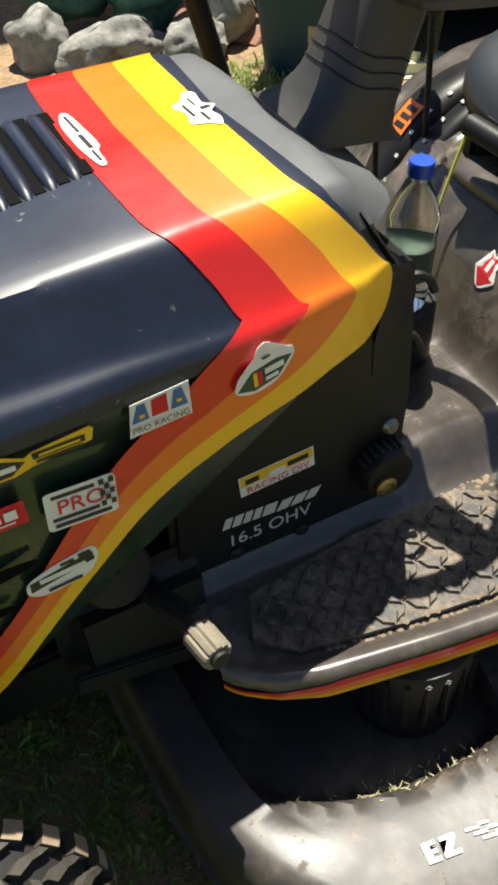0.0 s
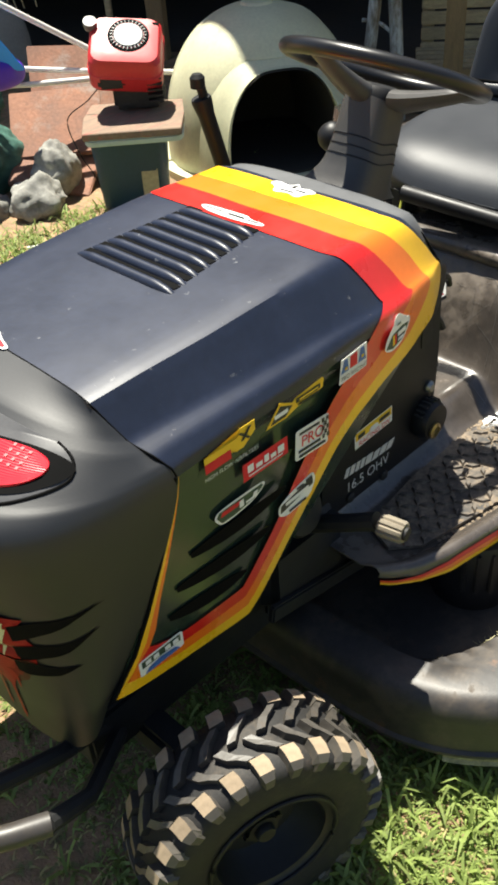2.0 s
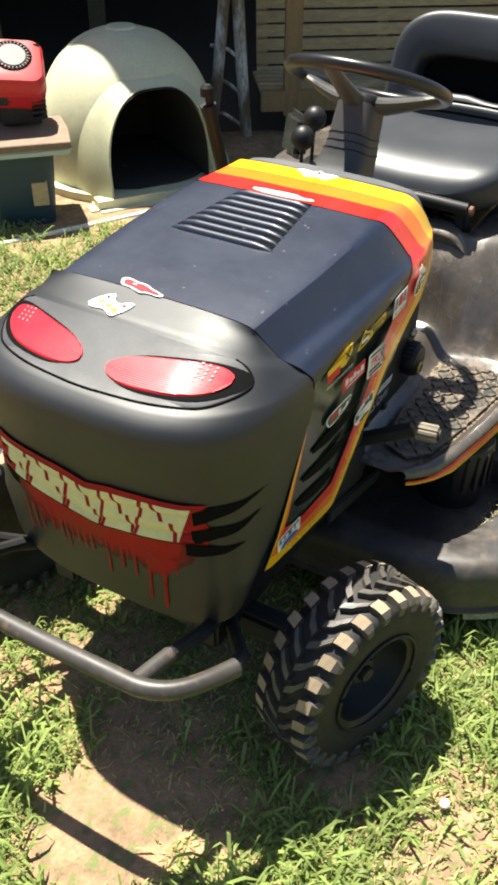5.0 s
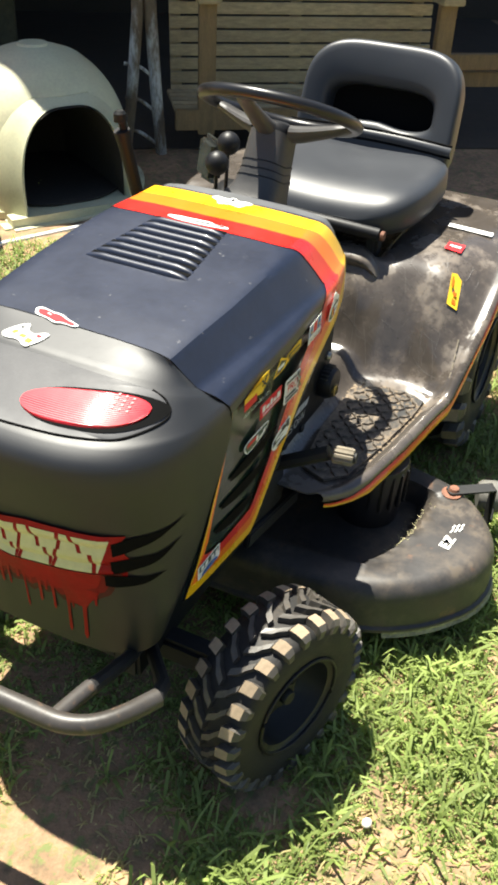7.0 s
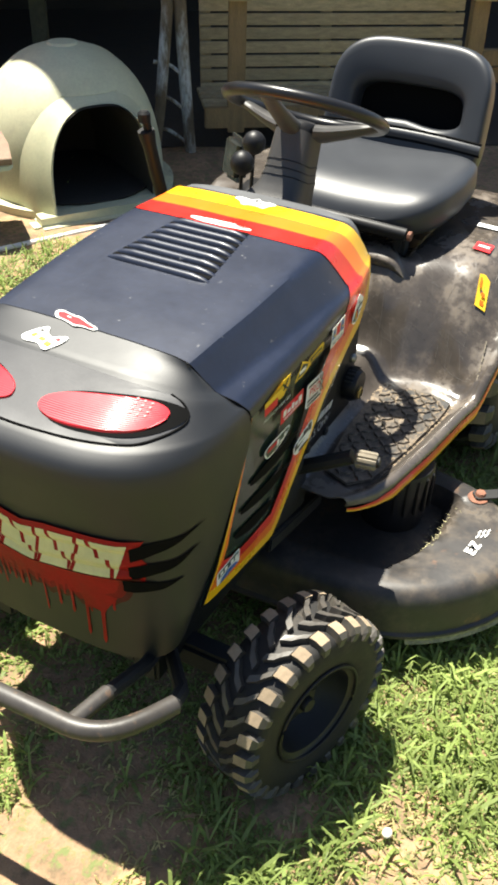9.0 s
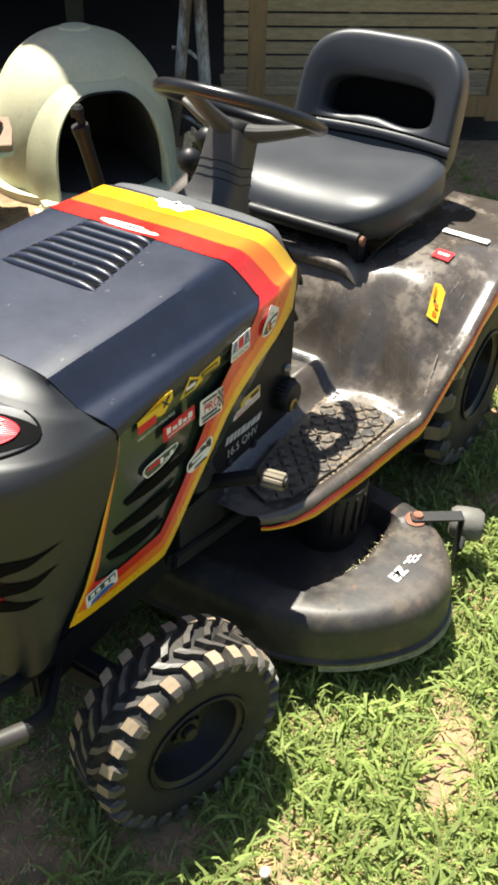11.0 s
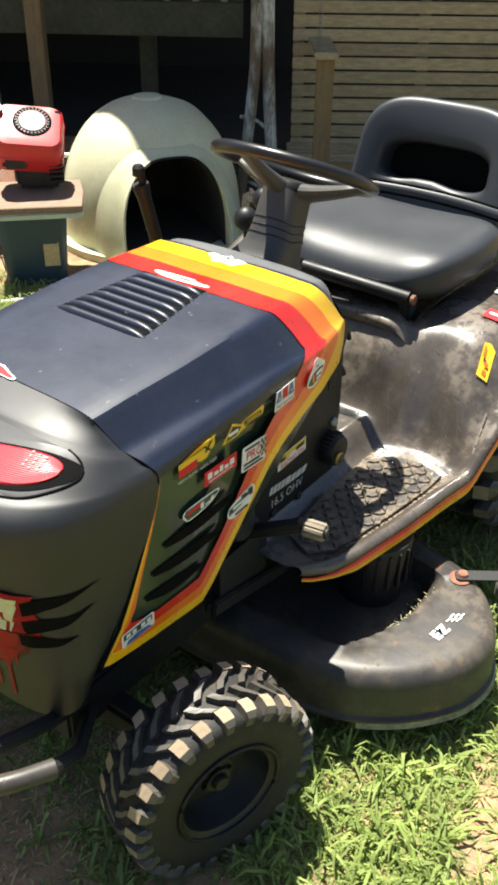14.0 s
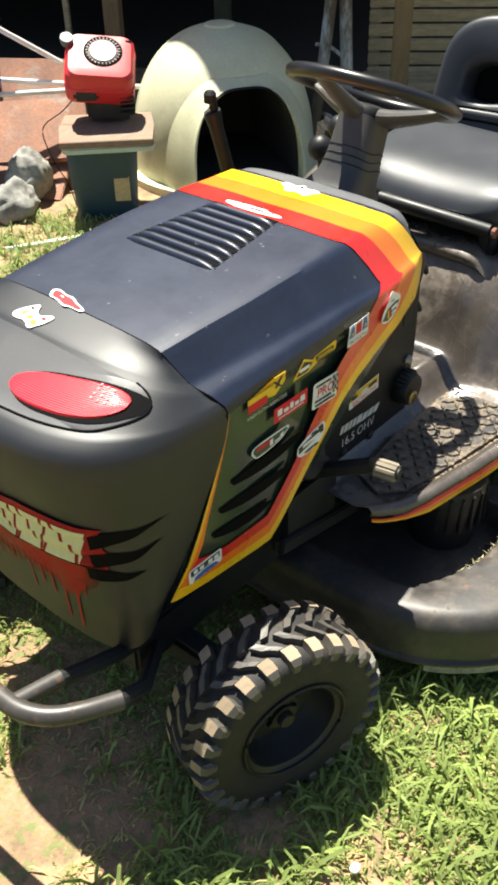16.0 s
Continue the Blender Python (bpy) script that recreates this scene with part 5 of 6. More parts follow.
def fold(y, z, off):
    return brot @ Vector((-0.040 - off - 0.045 * (abs(y) / 0.22) ** 2.5, y, z + 0.006 * math.cos(y * 9)))


HALF = [lerp(-0.214, 0.214, j / 28) for j in range(29)]
bm, _ = grid([[fold(y, 0.071 + 0.012 * math.cos(b), 0.010 * max(0.0, math.sin(b)) - 0.003) for b in [math.pi * q / 8 for q in range(9)]] for y in HALF])
part("welt", bm, M["seat"], back, angle=60)
# near-black tubes draw the dark seam lines
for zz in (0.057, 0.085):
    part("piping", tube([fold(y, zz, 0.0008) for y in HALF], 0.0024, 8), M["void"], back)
# seat pivot bar and springs
part("seat_bar", tube([(0.990, -0.172, 0.570), (0.955, 0.080, 0.592)], 0.015, 14), M["black"], mower, "black seat hinge bar")
part("hinge_bolt", lathe([(0.011, 0), (0.011, 0.008), (0.004, 0.009), (0.001, 0.009)], 10, m=pose(0.992, -0.177, 0.568, 90, 0, 0)), M["rust"], mower)
bm = block((0.16, 0.26, 0.05), (1.16, CY, 0.535), 0.008)
part("seat_bracket", bm, M["frame"], mower)
part("seat_pivot", block((0.045, 0.03, 0.075), (1.03, -0.15, 0.535), 0.008), M["frame"], mower)
part("seat_pivot", block((0.045, 0.03, 0.075), (1.01, 0.12, 0.548), 0.008), M["frame"], mower)
part("cord", tube(smooth_path([(0.952, 0.080, 0.580), (0.925, 0.075, 0.52), (0.890, 0.065, 0.44)]), 0.0026, 6), M["rope"], mower, "yellow green bungee cord")

# right-hand shift quadrant
def quad_at(a, y, off=0.0):
    return Vector((1.13 - (0.20 + off) * math.cos(a), y, 0.36 + (0.20 + off) * math.sin(a)))


quadrant = None
for y0, y1 in ((0.185, 0.222), (0.236, 0.305)):
    bm, _ = grid([[quad_at(radians(lerp(5, 100, k / 19)), y) for y in (y0, lerp(y0, y1, 0.5), y1)] for k in range(20)])
    ob = part("shift_quadrant" if quadrant is None else "quadrant_band", bm, M["black"], quadrant or mower, "dark curved gear quadrant with white marks" if quadrant is None else "")
    sol = ob.modifiers.new("thickness", "SOLIDIFY")
    sol.thickness = 0.03
    quadrant = quadrant or ob
for k in range(6):
    for dy in (0.212, 0.244):
        a = radians(22 + 11 * k)
        bm, _ = grid([[quad_at(a + t, dy + q, 0.0035) for q in (0, 0.007)] for t in (0, 0.03)])
        part("gear_mark", bm, M["print"], quadrant, smooth=False)
bm, _ = grid([[quad_at(radians(lerp(41, 56, k / 6)), y, 0.0035) for y in (0.262, 0.298)] for k in range(7)])
st = part("quadrant_sticker", bm, M["orange"], quadrant, "orange sticker with dark bars")
for k in range(3):
    bm, _ = grid([[quad_at(radians(43.5 + 4 * k + t), y, 0.0042) for y in (0.268, 0.290)] for t in (0, 2.4)])
    part("print", bm, M["sblack"], st, smooth=False)


# ---- wheels ----
def wheel(name, centre, R, W, rim_r, lug_h, n_lugs, steer, label, out=-1):
    m = Matrix.Translation(centre) @ pose(0, 0, 0, 0, 0, steer) @ pose(0, 0, 0, 90, 0, 0)   # local z points outward (-y)
    if out > 0:
        m = Matrix.Translation(centre) @ pose(0, 0, 0, 0, 0, steer) @ pose(0, 0, 0, -90, 0, 0)
    h = W / 2
    rb = R - lug_h
    disc = [(0.012, h * 0.25), (rim_r * 0.38, h * 0.25), (rim_r * 0.42, h * 0.10), (rim_r * 0.75, h * 0.05), (rim_r * 0.86, h * 0.35), (rim_r * 0.91, h * 0.84), (rim_r * 0.98, h * 0.88), (rim_r * 1.035, h * 0.96), (rim_r * 1.035, h * 0.80), (rim_r * 0.9, h * 0.6), (rim_r * 0.88, -h * 0.7), (rim_r * 1.0, -h * 0.8), (0.01, -h * 0.8)]
    w = part(name, lathe(disc, 36, m=m), M["rim"], mower, label)
    prof = [(rim_r * 0.92, -h * 0.72), (rim_r * 1.05, -h * 0.86), (lerp(rim_r, rb, 0.45), -h * 1.0), (lerp(rim_r, rb, 0.8), -h * 0.98), (rb * 0.975, -h * 0.86), (rb, -h * 0.5), (rb, h * 0.5), (rb * 0.975, h * 0.86), (lerp(rim_r, rb, 0.8), h * 0.98), (lerp(rim_r, rb, 0.45), h * 0.99), (rim_r * 1.06, h * 0.93), (rim_r * 0.94, h * 0.82)]
    bm, _ = grid([[m @ Vector((r * math.cos(2 * math.pi * k / 56), r * math.sin(2 * math.pi * k / 56), z)) for k in range(56)] for r, z in prof], close_u=True)
    part("tyre", bm, M["tyre"], w, "black rubber tyre", angle=50)
    part("rim_lip", tube([m @ Vector((rim_r * 1.03 * math.cos(2 * math.pi * k / 48), rim_r * 1.03 * math.sin(2 * math.pi * k / 48), h * 0.97)) for k in range(49)], 0.0032, 8, caps=False), M["black"], w)
    hub = [(0.004, h * 0.62), (0.012, h * 0.62), (0.014, h * 0.55), (0.014, h * 0.45), (0.022, h * 0.45), (0.022, h * 0.2), (0.01, h * 0.2)]
    part("hub_cap", lathe(hub, 16, m=m), M["rim"], w)
    for k in range(5):
        a = 2 * math.pi * k / 5
        part("hub_bolt", lathe([(0.001, h * 0.36), (0.006, h * 0.36), (0.006, h * 0.22), (0.001, h * 0.22)], 6, m=m @ Matrix.Translation((rim_r * 0.28 * math.cos(a), rim_r * 0.28 * math.sin(a), 0))), M["rim"], w)
    # lug: from the shoulder, bent, to the middle of the tread
    dth = 2 * math.pi / n_lugs
    crown = lambda zf: 0.0 if zf < 0.4 else 0.007 * ((zf - 0.4) / 0.6) ** 2
    for sd in (-1, 1):
        for sect in ([(1.03, 0.02, 0.40, 2), (1.045, 0.01, 0.44, 1), (0.93, 0.00, 0.58, 0), (0.72, 0.02, 0.60, 0), (0.56, 0.08, 0.58, 0)], [(0.52, 0.24, 0.36, 3), (0.40, 0.44, 0.38, 3), (0.28, 0.70, 0.42, 3), (0.02, 0.98, 0.40, 3)]):
            rows = []
            for zf, ang, wd, end in sect:
                zz = sd * h * zf
                top = {0: rb + lug_h - crown(zf), 1: rb - 0.001, 2: rb * 0.895, 3: rb + lug_h * 0.86 - crown(zf)}[end]
                low = {0: rb - 0.010, 1: rb * 0.93, 2: rb * 0.87, 3: rb - 0.010}[end]
                a0, a1 = (ang - wd / 2) * dth, (ang + wd / 2) * dth
                i_ = 0.05 * dth
                zi = zz if end in (0, 3) else zz * 0.93
                rows.append([Vector((low * math.cos(a0), low * math.sin(a0), zi)), Vector((top * math.cos(a0 + i_), top * math.sin(a0 + i_), zz)), Vector((top * math.cos(a1 - i_), top * math.sin(a1 - i_), zz)), Vector((low * math.cos(a1), low * math.sin(a1), zi))])
            bm, vs = grid(rows, close_u=True)
            bm.faces.new(vs[0])
            bm.faces.new(vs[-1])
            me = finish("lug", bm, [M["lug"], M["lugtop"]], smooth=False)
            worn = sect[0][3] == 2
            for q in me.polygons:
                rr = math.hypot(q.center.x, q.center.y)
                if worn and rr > rb + 0.3 * lug_h and abs(q.normal.z) < 0.6 and (q.normal.x * q.center.x + q.normal.y * q.center.y) / rr > 0.75:
                    q.material_index = 1
            for k in range(n_lugs):
                ob = new("lug", me)
                ob.parent = w
                ob.matrix_basis = m @ Matrix.Rotation((k + (0.5 if sd > 0 else 0)) * dth, 4, "Z")
    return w


wheel("front_wheel", (0.034, -0.385, 0.158), 0.171, 0.118, 0.088, 0.013, 26, -18, "black front wheel with muddy chevron lugs")
wheel("front_wheel", (0.034, 0.365, 0.158), 0.171, 0.118, 0.088, 0.013, 26, -18, "black front wheel with muddy chevron lugs", out=1)
wheel("rear_wheel", (1.185, -0.345, 0.222), 0.235, 0.19, 0.105, 0.022, 18, 0, "large black rear wheel with chunky lugs")
wheel("rear_wheel", (1.185, 0.325, 0.222), 0.235, 0.19, 0.105, 0.022, 18, 0, "large black rear wheel with chunky lugs", out=1)

# ---- mowing deck ----
near = [(0.285, 0.0), (0.290, -0.20), (0.300, -0.36), (0.325, -0.45), (0.364, -0.515), (0.416, -0.568), (0.486, -0.612), (0.566, -0.622), (0.640, -0.592), (0.702, -0.538), (0.738, -0.47), (0.760, -0.36), (0.775, -0.20), (0.780, 0.0)]
half_deck = smooth_path([(x, CY + y, 0) for x, y in near], 7)
loop = half_deck + [Vector((p.x, 2 * CY - p.y, 0)) for p in half_deck[-2:0:-1]]
ND = len(loop)


def deck_loop(inset, z):
    out = []
    for k in range(ND):
        d = loop[(k + 2) % ND] - loop[k - 2]
        n = Vector((-d.y, d.x, 0)).normalized()
        if n.dot(Vector((0.53, CY, 0)) - loop[k]) < 0:
            n = -n
        q = loop[k] + n * inset
        out.append(Vector((q.x, q.y, z)))
    return out


lv = [(0.0, 0.056), (-0.006, 0.058), (-0.007, 0.066), (-0.001, 0.070), (0.001, 0.128), (0.005, 0.145), (0.013, 0.157), (0.024, 0.164), (0.036, 0.1665), (0.07, 0.167)]
rows = [deck_loop(a, z) for a, z in lv]
def deck_top(x, dy):
    """Flat outer ring of the deck, dished round the spindles."""
    e = math.hypot((x - 0.59) / 0.235, max(0.0, dy - 0.29) / 0.158)
    return 0.167 - 0.050 * (1 - ease(0.93, 1.10, e)) - 0.006 * (1 - ease(1.0, 1.35, e))


for k in range(34):
    f = lerp(0.985, 0.05, k / 33)
    rows.append([Vector((lerp(0.53, p.x, f), lerp(CY, p.y, f), deck_top(lerp(0.53, p.x, f), abs(lerp(0.0, p.y - CY, f))))) for p in rows[len(lv) - 1]])
bm, vs = grid(rows, close_u=True)
bm.faces.new(vs[-1])
deck = part("mowing_deck", bm, M["deck"], mower, "worn black steel mowing deck with dusty top", angle=40)
pick = [k for k in range(ND) if loop[k].y < -0.44 and 0.33 < loop[k].x < 0.64]
bm, _ = grid([[deck_loop(-0.0085 - 0.003 * math.sin(z * 900), z)[k] for k in pick] for z in (0.046, 0.050, 0.055, 0.060)])
lip = part("deck_lip", bm, M["clip"], deck, "pale dried clippings on the deck lip")
shell(lip, 0.003, (0.53, CY, 0.05))
random.seed(31)
bm = bmesh.new()
for k in range(110):
    x = random.gauss(0.545, 0.05)
    y = -0.30 - 0.158 * math.sqrt(max(0.0, 1 - ((x - 0.59) / 0.235) ** 2)) + random.gauss(0.004, 0.010)
    a, ln, w = random.uniform(0, 6.28), random.uniform(0.003, 0.011), random.uniform(0.0005, 0.0012)
    z = deck_top(x, abs(y - CY)) + 0.001
    d, n_ = Vector((math.cos(a), math.sin(a), random.uniform(-0.1, 0.3))) * ln, Vector((-math.sin(a), math.cos(a), 0)) * w
    p = Vector((x, y, z))
    bm.faces.new([bm.verts.new(q) for q in (p - n_, p + n_, p + d + n_ * 0.5, p + d - n_ * 0.5)])
tagged(part("grass_litter", bm, M["clip"], deck, smooth=False), "dried grass clippings caught on the deck", kind="stuff")
zl = lambda x, y, w: Vector((x, y, deck_top(x, abs(y - CY)) + 0.0016 + w))
sticker("deck_print", 0.520, -0.540, 0.038, 0.022, -8, [("white", [(-0.5, -0.5), (-0.1, -0.5), (-0.1, -0.3), (-0.3, -0.3), (-0.3, -0.1), (-0.12, -0.1), (-0.12, 0.1), (-0.3, 0.1), (-0.3, 0.3), (-0.1, 0.3), (-0.1, 0.5), (-0.5, 0.5)]), ("white", [(0.0, -0.5), (0.5, -0.5), (0.5, -0.3), (0.24, -0.3), (0.5, 0.3), (0.5, 0.5), (0.02, 0.5), (0.02, 0.3), (0.26, 0.3), (0.0, -0.3)])], place=zl, parent=deck)
for k in range(3):
    for j in range(2):
        part("deck_print", block((0.016 - 0.004 * j, 0.0030, 0.001), (0.560 + 0.014 * j + 0.006 * k, -0.538 - 0.0075 * k, 0.1685), 0, pose(0, 0, 0, 0, 0, -12)), M["white"], deck, smooth=False)
ba, bb = Vector((0.685, -0.505, 0.171)), Vector((0.738, -0.578, 0.171))
bu = (bb - ba).normalized()
bv = Vector((-bu.y, bu.x, 0))
bm = plate([(-0.014, -0.010), (-0.008, -0.014), (0.092, -0.014), (0.092, 0.014), (-0.008, 0.014), (-0.014, 0.010)], 0.004, lambda u, v, w: ba + bu * u + bv * v + Vector((0, 0, w)))
part("roller_bracket", bm, M["frame"], deck)
part("roller_arm", block((0.004, 0.028, 0.120), ba + bu * 0.091 + Vector((0, 0, -0.056)), 0.0015, pose(0, 0, 0, 0, 0, math.degrees(math.atan2(bu.y, bu.x)))), M["frame"], deck)
part("bracket_bolt", lathe([(0.012, 0), (0.010, 0.006), (0.002, 0.008)], 10, m=Matrix.Translation(ba + Vector((0, 0, 0.004)))), M["rust"], deck)
part("bolt_stain", lathe([(0.002, 0.0), (0.020, 0.0), (0.022, -0.001), (0.002, -0.003)], 16, m=Matrix.Translation(ba - Vector((0.004, -0.003, 0.0008)))), M["rust"], deck)
part("anti_scalp_roller", lathe([(0.01, -0.034), (0.028, -0.034), (0.035, -0.024), (0.036, 0.0), (0.035, 0.024), (0.028, 0.034), (0.01, 0.034)], 22, m=pose(0.806, -0.572, 0.100, 90, 0, 20)), M["roller"], deck, "worn grey plastic roller")
part("roller_axle", tube([(0.742, -0.584, 0.080), (0.806, -0.575, 0.100)], 0.008, 8), M["frame"], deck)
rib = lathe([(0.02, -0.06), (0.066, -0.06), (0.070, -0.02), (0.078, 0.075), (0.074, 0.085), (0.02, 0.09)], 28, m=pose(0.610, -0.340, 0.170))
belt = part("spindle_cover", rib, M["black"], deck, "ribbed grey spindle cover")
for k in range(9):
    a = radians(200 + 17 * k)
    part("rib", block((0.008, 0.008, 0.085), (0.610 + 0.0765 * math.cos(a), -0.340 + 0.0765 * math.sin(a), 0.205), 0.002, pose(0, 0, 0, 0, 0, math.degrees(a))), M["black"], belt)

# ---- tubular front bumper ----
BZ = 0.338
pts = smooth_path([(-0.205, 0.275, BZ - 0.02), (-0.27, 0.268, BZ), (-0.300, 0.235, BZ), (-0.306, 0.15, BZ), (-0.308, 0.0, BZ), (-0.304, -0.16, BZ), (-0.300, -0.215, BZ), (-0.280, -0.252, BZ - 0.002), (-0.245, -0.278, BZ - 0.005), (-0.195, -0.300, BZ - 0.012)], 6)
bump = part("bumper", tube(pts, 0.0145, 14), M["steel"], mower, "bent grey steel tube bumper")
for sd in (-1, 1):
    part("bumper_strut", tube([(-0.302, CY + sd * 0.188, BZ), (-0.225, CY + sd * 0.197, BZ - 0.010)], 0.0125, 12), M["steel"], bump)
    # rear ends take the chassis black, painting in the shade they run into
    part("bumper_mount", tube([(-0.23, CY + sd * 0.197, BZ - 0.010), (-0.12, CY + sd * 0.19, BZ - 0.06), (-0.02, CY + sd * 0.16, 0.22)], 0.012, 10), M["frame"], bump)
    part("bumper_mount", tube([(-0.20, CY + sd * 0.288, BZ - 0.012), (-0.13, CY + sd * 0.26, BZ - 0.07), (-0.02, CY + sd * 0.17, 0.20)], 0.012, 10), M["frame"], bump)


# ---- water bottle on the mower ----
bt = thing("water_bottle", "clear plastic water bottle with blue cap, behind the dash", "bottle", at=(0.806, 0.0, 0.42))
bm_ = Matrix.Translation((0.806, -0.002, 0.422)) @ pose(0, 0, 0, 3, 3, 0) @ Matrix.Scale(1.36, 4)
body = part("bottle_body", lathe([(0.004, 0.0), (0.022, 0.0), (0.0245, 0.006), (0.0245, 0.07), (0.023, 0.075), (0.0245, 0.08), (0.0235, 0.10), (0.012, 0.128), (0.0088, 0.132), (0.0088, 0.142), (0.003, 0.142)], 24, m=bm_), M["bottle"], bt)
part("bottle_label", lathe([(0.0248, 0.036), (0.0251, 0.037), (0.0251, 0.068), (0.0248, 0.069)], 24, m=bm_), M["sgreen"], bt)
part("bottle_cap", lathe([(0.003, 0.136), (0.0114, 0.136), (0.0116, 0.147), (0.0106, 0.149), (0.003, 0.149)], 20, m=bm_), M["blueplastic"], bt, "blue screw cap")
part("cup_holder", lathe([(0.01, 0.0), (0.045, 0.0), (0.048, 0.085), (0.044, 0.085), (0.042, 0.082), (0.01, 0.080)], 24, m=Matrix.Translation((0.806, -0.002, 0.336))), M["black"], mower, "black round cup holder")

# ---- ground ----
def bare(x, y):
    """How bare the soil is at a place, 0 to 1."""
    v = noise.noise(Vector((x * 2.3 + 3.1, y * 2.3 - 1.7, 0.3))) + 0.5 * noise.noise(Vector((x * 7.0, y * 7.0, 4.0)))
    v += 0.95 * math.exp(-((x + 0.38) ** 2 / 0.016 + (y + 0.14) ** 2 / 0.016))
    v += 0.75 * math.exp(-((x + 0.10) ** 2 / 0.03 + (y - 0.10) ** 2 / 0.04))
    v += 0.55 * math.exp(-((x + 0.12) ** 2 / 0.05 + (y + 0.25) ** 2 / 0.03))
    v += 0.55 * math.exp(-((x - 0.48) ** 2 / 0.012 + (y + 0.66) ** 2 / 0.003))
    v += 0.45 * math.exp(-((x - 0.31) ** 2 / 0.006 + (y + 0.75) ** 2 / 0.006))
    v += 0.35 * math.exp(-((x + 0.20) ** 2 / 0.02 + (y + 0.54) ** 2 / 0.01))
    v += 1.1 * math.exp(-((x - 0.385) ** 2 / 0.006 + (y + 0.755) ** 2 / 0.004))
    v += 0.8 * math.exp(-((x - 0.245) ** 2 / 0.003 + (y + 0.75) ** 2 / 0.002))
    v += 0.8 * math.exp(-((x + 0.29) ** 2 / 0.016 + (y + 0.11) ** 2 / 0.006))
    v += 0.9 * max(0.0, min(1.0, (x * 0.7 + y * 0.7 - 2.35) / 0.3))
    return v


def ground_z(x, y):
    far = math.hypot(x, y)
    k = min(1.0, max(0.0, (0.74 * x + 0.67 * y - 0.95) / 0.8))
    return -0.012 - 0.150 * k * k * (3 - 2 * k) + 0.008 * noise.noise(Vector((x * 3, y * 3, 0))) + (0.004 * noise.noise(Vector((x * 14, y * 14, 2))) if far < 6 else 0)


ax = [-300, -120, -50, -20, -8, -4] + [-2.5 + 0.05 * i for i in range(131)] + [5, 8, 14, 30, 80, 300]
ay_ = [-300, -120, -50, -20, -8, -4] + [-2.5 + 0.05 * i for i in range(131)] + [5, 8, 14, 30, 80, 300]
bm, _ = grid([[Vector((x, y, ground_z(x, y))) for x in ax] for y in ay_])
ground = solo("ground", bm, M["soil"], "bare reddish soil under patchy lawn", "ground", kind="structure")


def blades(name, n, seed, region, material, lo, hi, wid, thresh, label, invert=False, lean=1.0):
    rng = np.random.RandomState(seed)
    verts, faces = [], []
    k = 0
    x0, x1, y0, y1 = region
    while k < n:
        cx, cy = rng.uniform(x0, x1), rng.uniform(y0, y1)
        b = bare(cx, cy)
        if (b > thresh + rng.normal(0, 0.12)) != invert:
            k += 1 if rng.rand() < 0.02 else 0
            continue
        under = -0.10 < cx < 1.4 and -0.42 < cy < 0.40
        tuft = rng.randint(3, 7)
        for _ in range(tuft):
            x, y = cx + rng.normal(0, 0.010), cy + rng.normal(0, 0.010)
            h = rng.uniform(lo, hi) * (0.55 if under else 1.0)
            a = rng.uniform(0, 2 * math.pi)
            w = wid * rng.uniform(0.5, 1.25)
            l = h * lean * rng.uniform(0.4, 1.8)
            top = h * rng.uniform(0.35, 1.0) if rng.rand() < 0.75 else h
            z = ground_z(x, y) - 0.004
            i = len(verts)
            # four stations along a blade that rises, turns and flops over
            for t, rise, wf in ((0.0, 0.0, 0.8), (0.30, 0.62, 1.0), (0.68, 1.0, 0.85), (1.0, 0.72, 0.0)):
                aa = a + 0.5 * t * (w / wid - 0.8)
                px, py, pz = x + math.cos(aa) * l * t, y + math.sin(aa) * l * t, z + top * rise
                if wf:
                    verts += [(px + math.sin(aa) * w * wf, py - math.cos(aa) * w * wf, pz), (px - math.sin(aa) * w * wf, py + math.cos(aa) * w * wf, pz + 0.25 * w)]
                else:
                    verts.append((px, py, pz))
            faces += [(i, i + 1, i + 3, i + 2), (i + 2, i + 3, i + 5, i + 4), (i + 4, i + 5, i + 6)]
            k += 1
    me = bpy.data.meshes.new(name)
    me.from_pydata(verts, [], faces)
    me.materials.append(material)
    return tagged(new(name, me), label, "grass", kind="stuff")


blades("grass", 165000, 1, (-1.0, 1.30, -1.35, 0.5), M["grass"], 0.006, 0.021, 0.0016, 0.30, "short bright green lawn grass", lean=1.1)
blades("grass", 14000, 12, (-0.8, 1.30, -1.30, 0.3), M["lime"], 0.007, 0.016, 0.0026, 0.22, "broad yellow-green weed leaves in the lawn", lean=0.9)
blades("grass", 50000, 2, (-0.6, 3.6, -0.9, 2.1), M["grass"], 0.02, 0.055, 0.0028, 0.35, "short bright green lawn grass")
blades("dry_grass", 40000, 3, (-1.0, 1.6, -1.35, 1.0), M["straw"], 0.005, 0.016, 0.0018, 0.66, "dry straw-coloured grass blades", lean=1.8)
blades("grass_verge", 9000, 5, (-2.6, 4.0, -2.6, -0.9), M["grass"], 0.02, 0.05, 0.004, 0.25, "short lawn grass further off")
blades("grass_verge", 60000, 8, (-6.0, 5.0, -6.5, -0.9), M["grass"], 0.02, 0.05, 0.006, 0.6, "short lawn grass further off", lean=1.2)
blades("grass_verge", 30000, 9, (-6.0, -0.8, -0.9, 4.5), M["grass"], 0.02, 0.05, 0.006, 0.6, "short lawn grass further off", lean=1.2)
bm = bmesh.new()
bmesh.ops.create_icosphere(bm, subdivisions=2, radius=0.0085)
for v in bm.verts:
    v.co = Vector((v.co.x * 1.2 - 0.03, v.co.y - 0.594, v.co.z * 0.7 + 0.006))
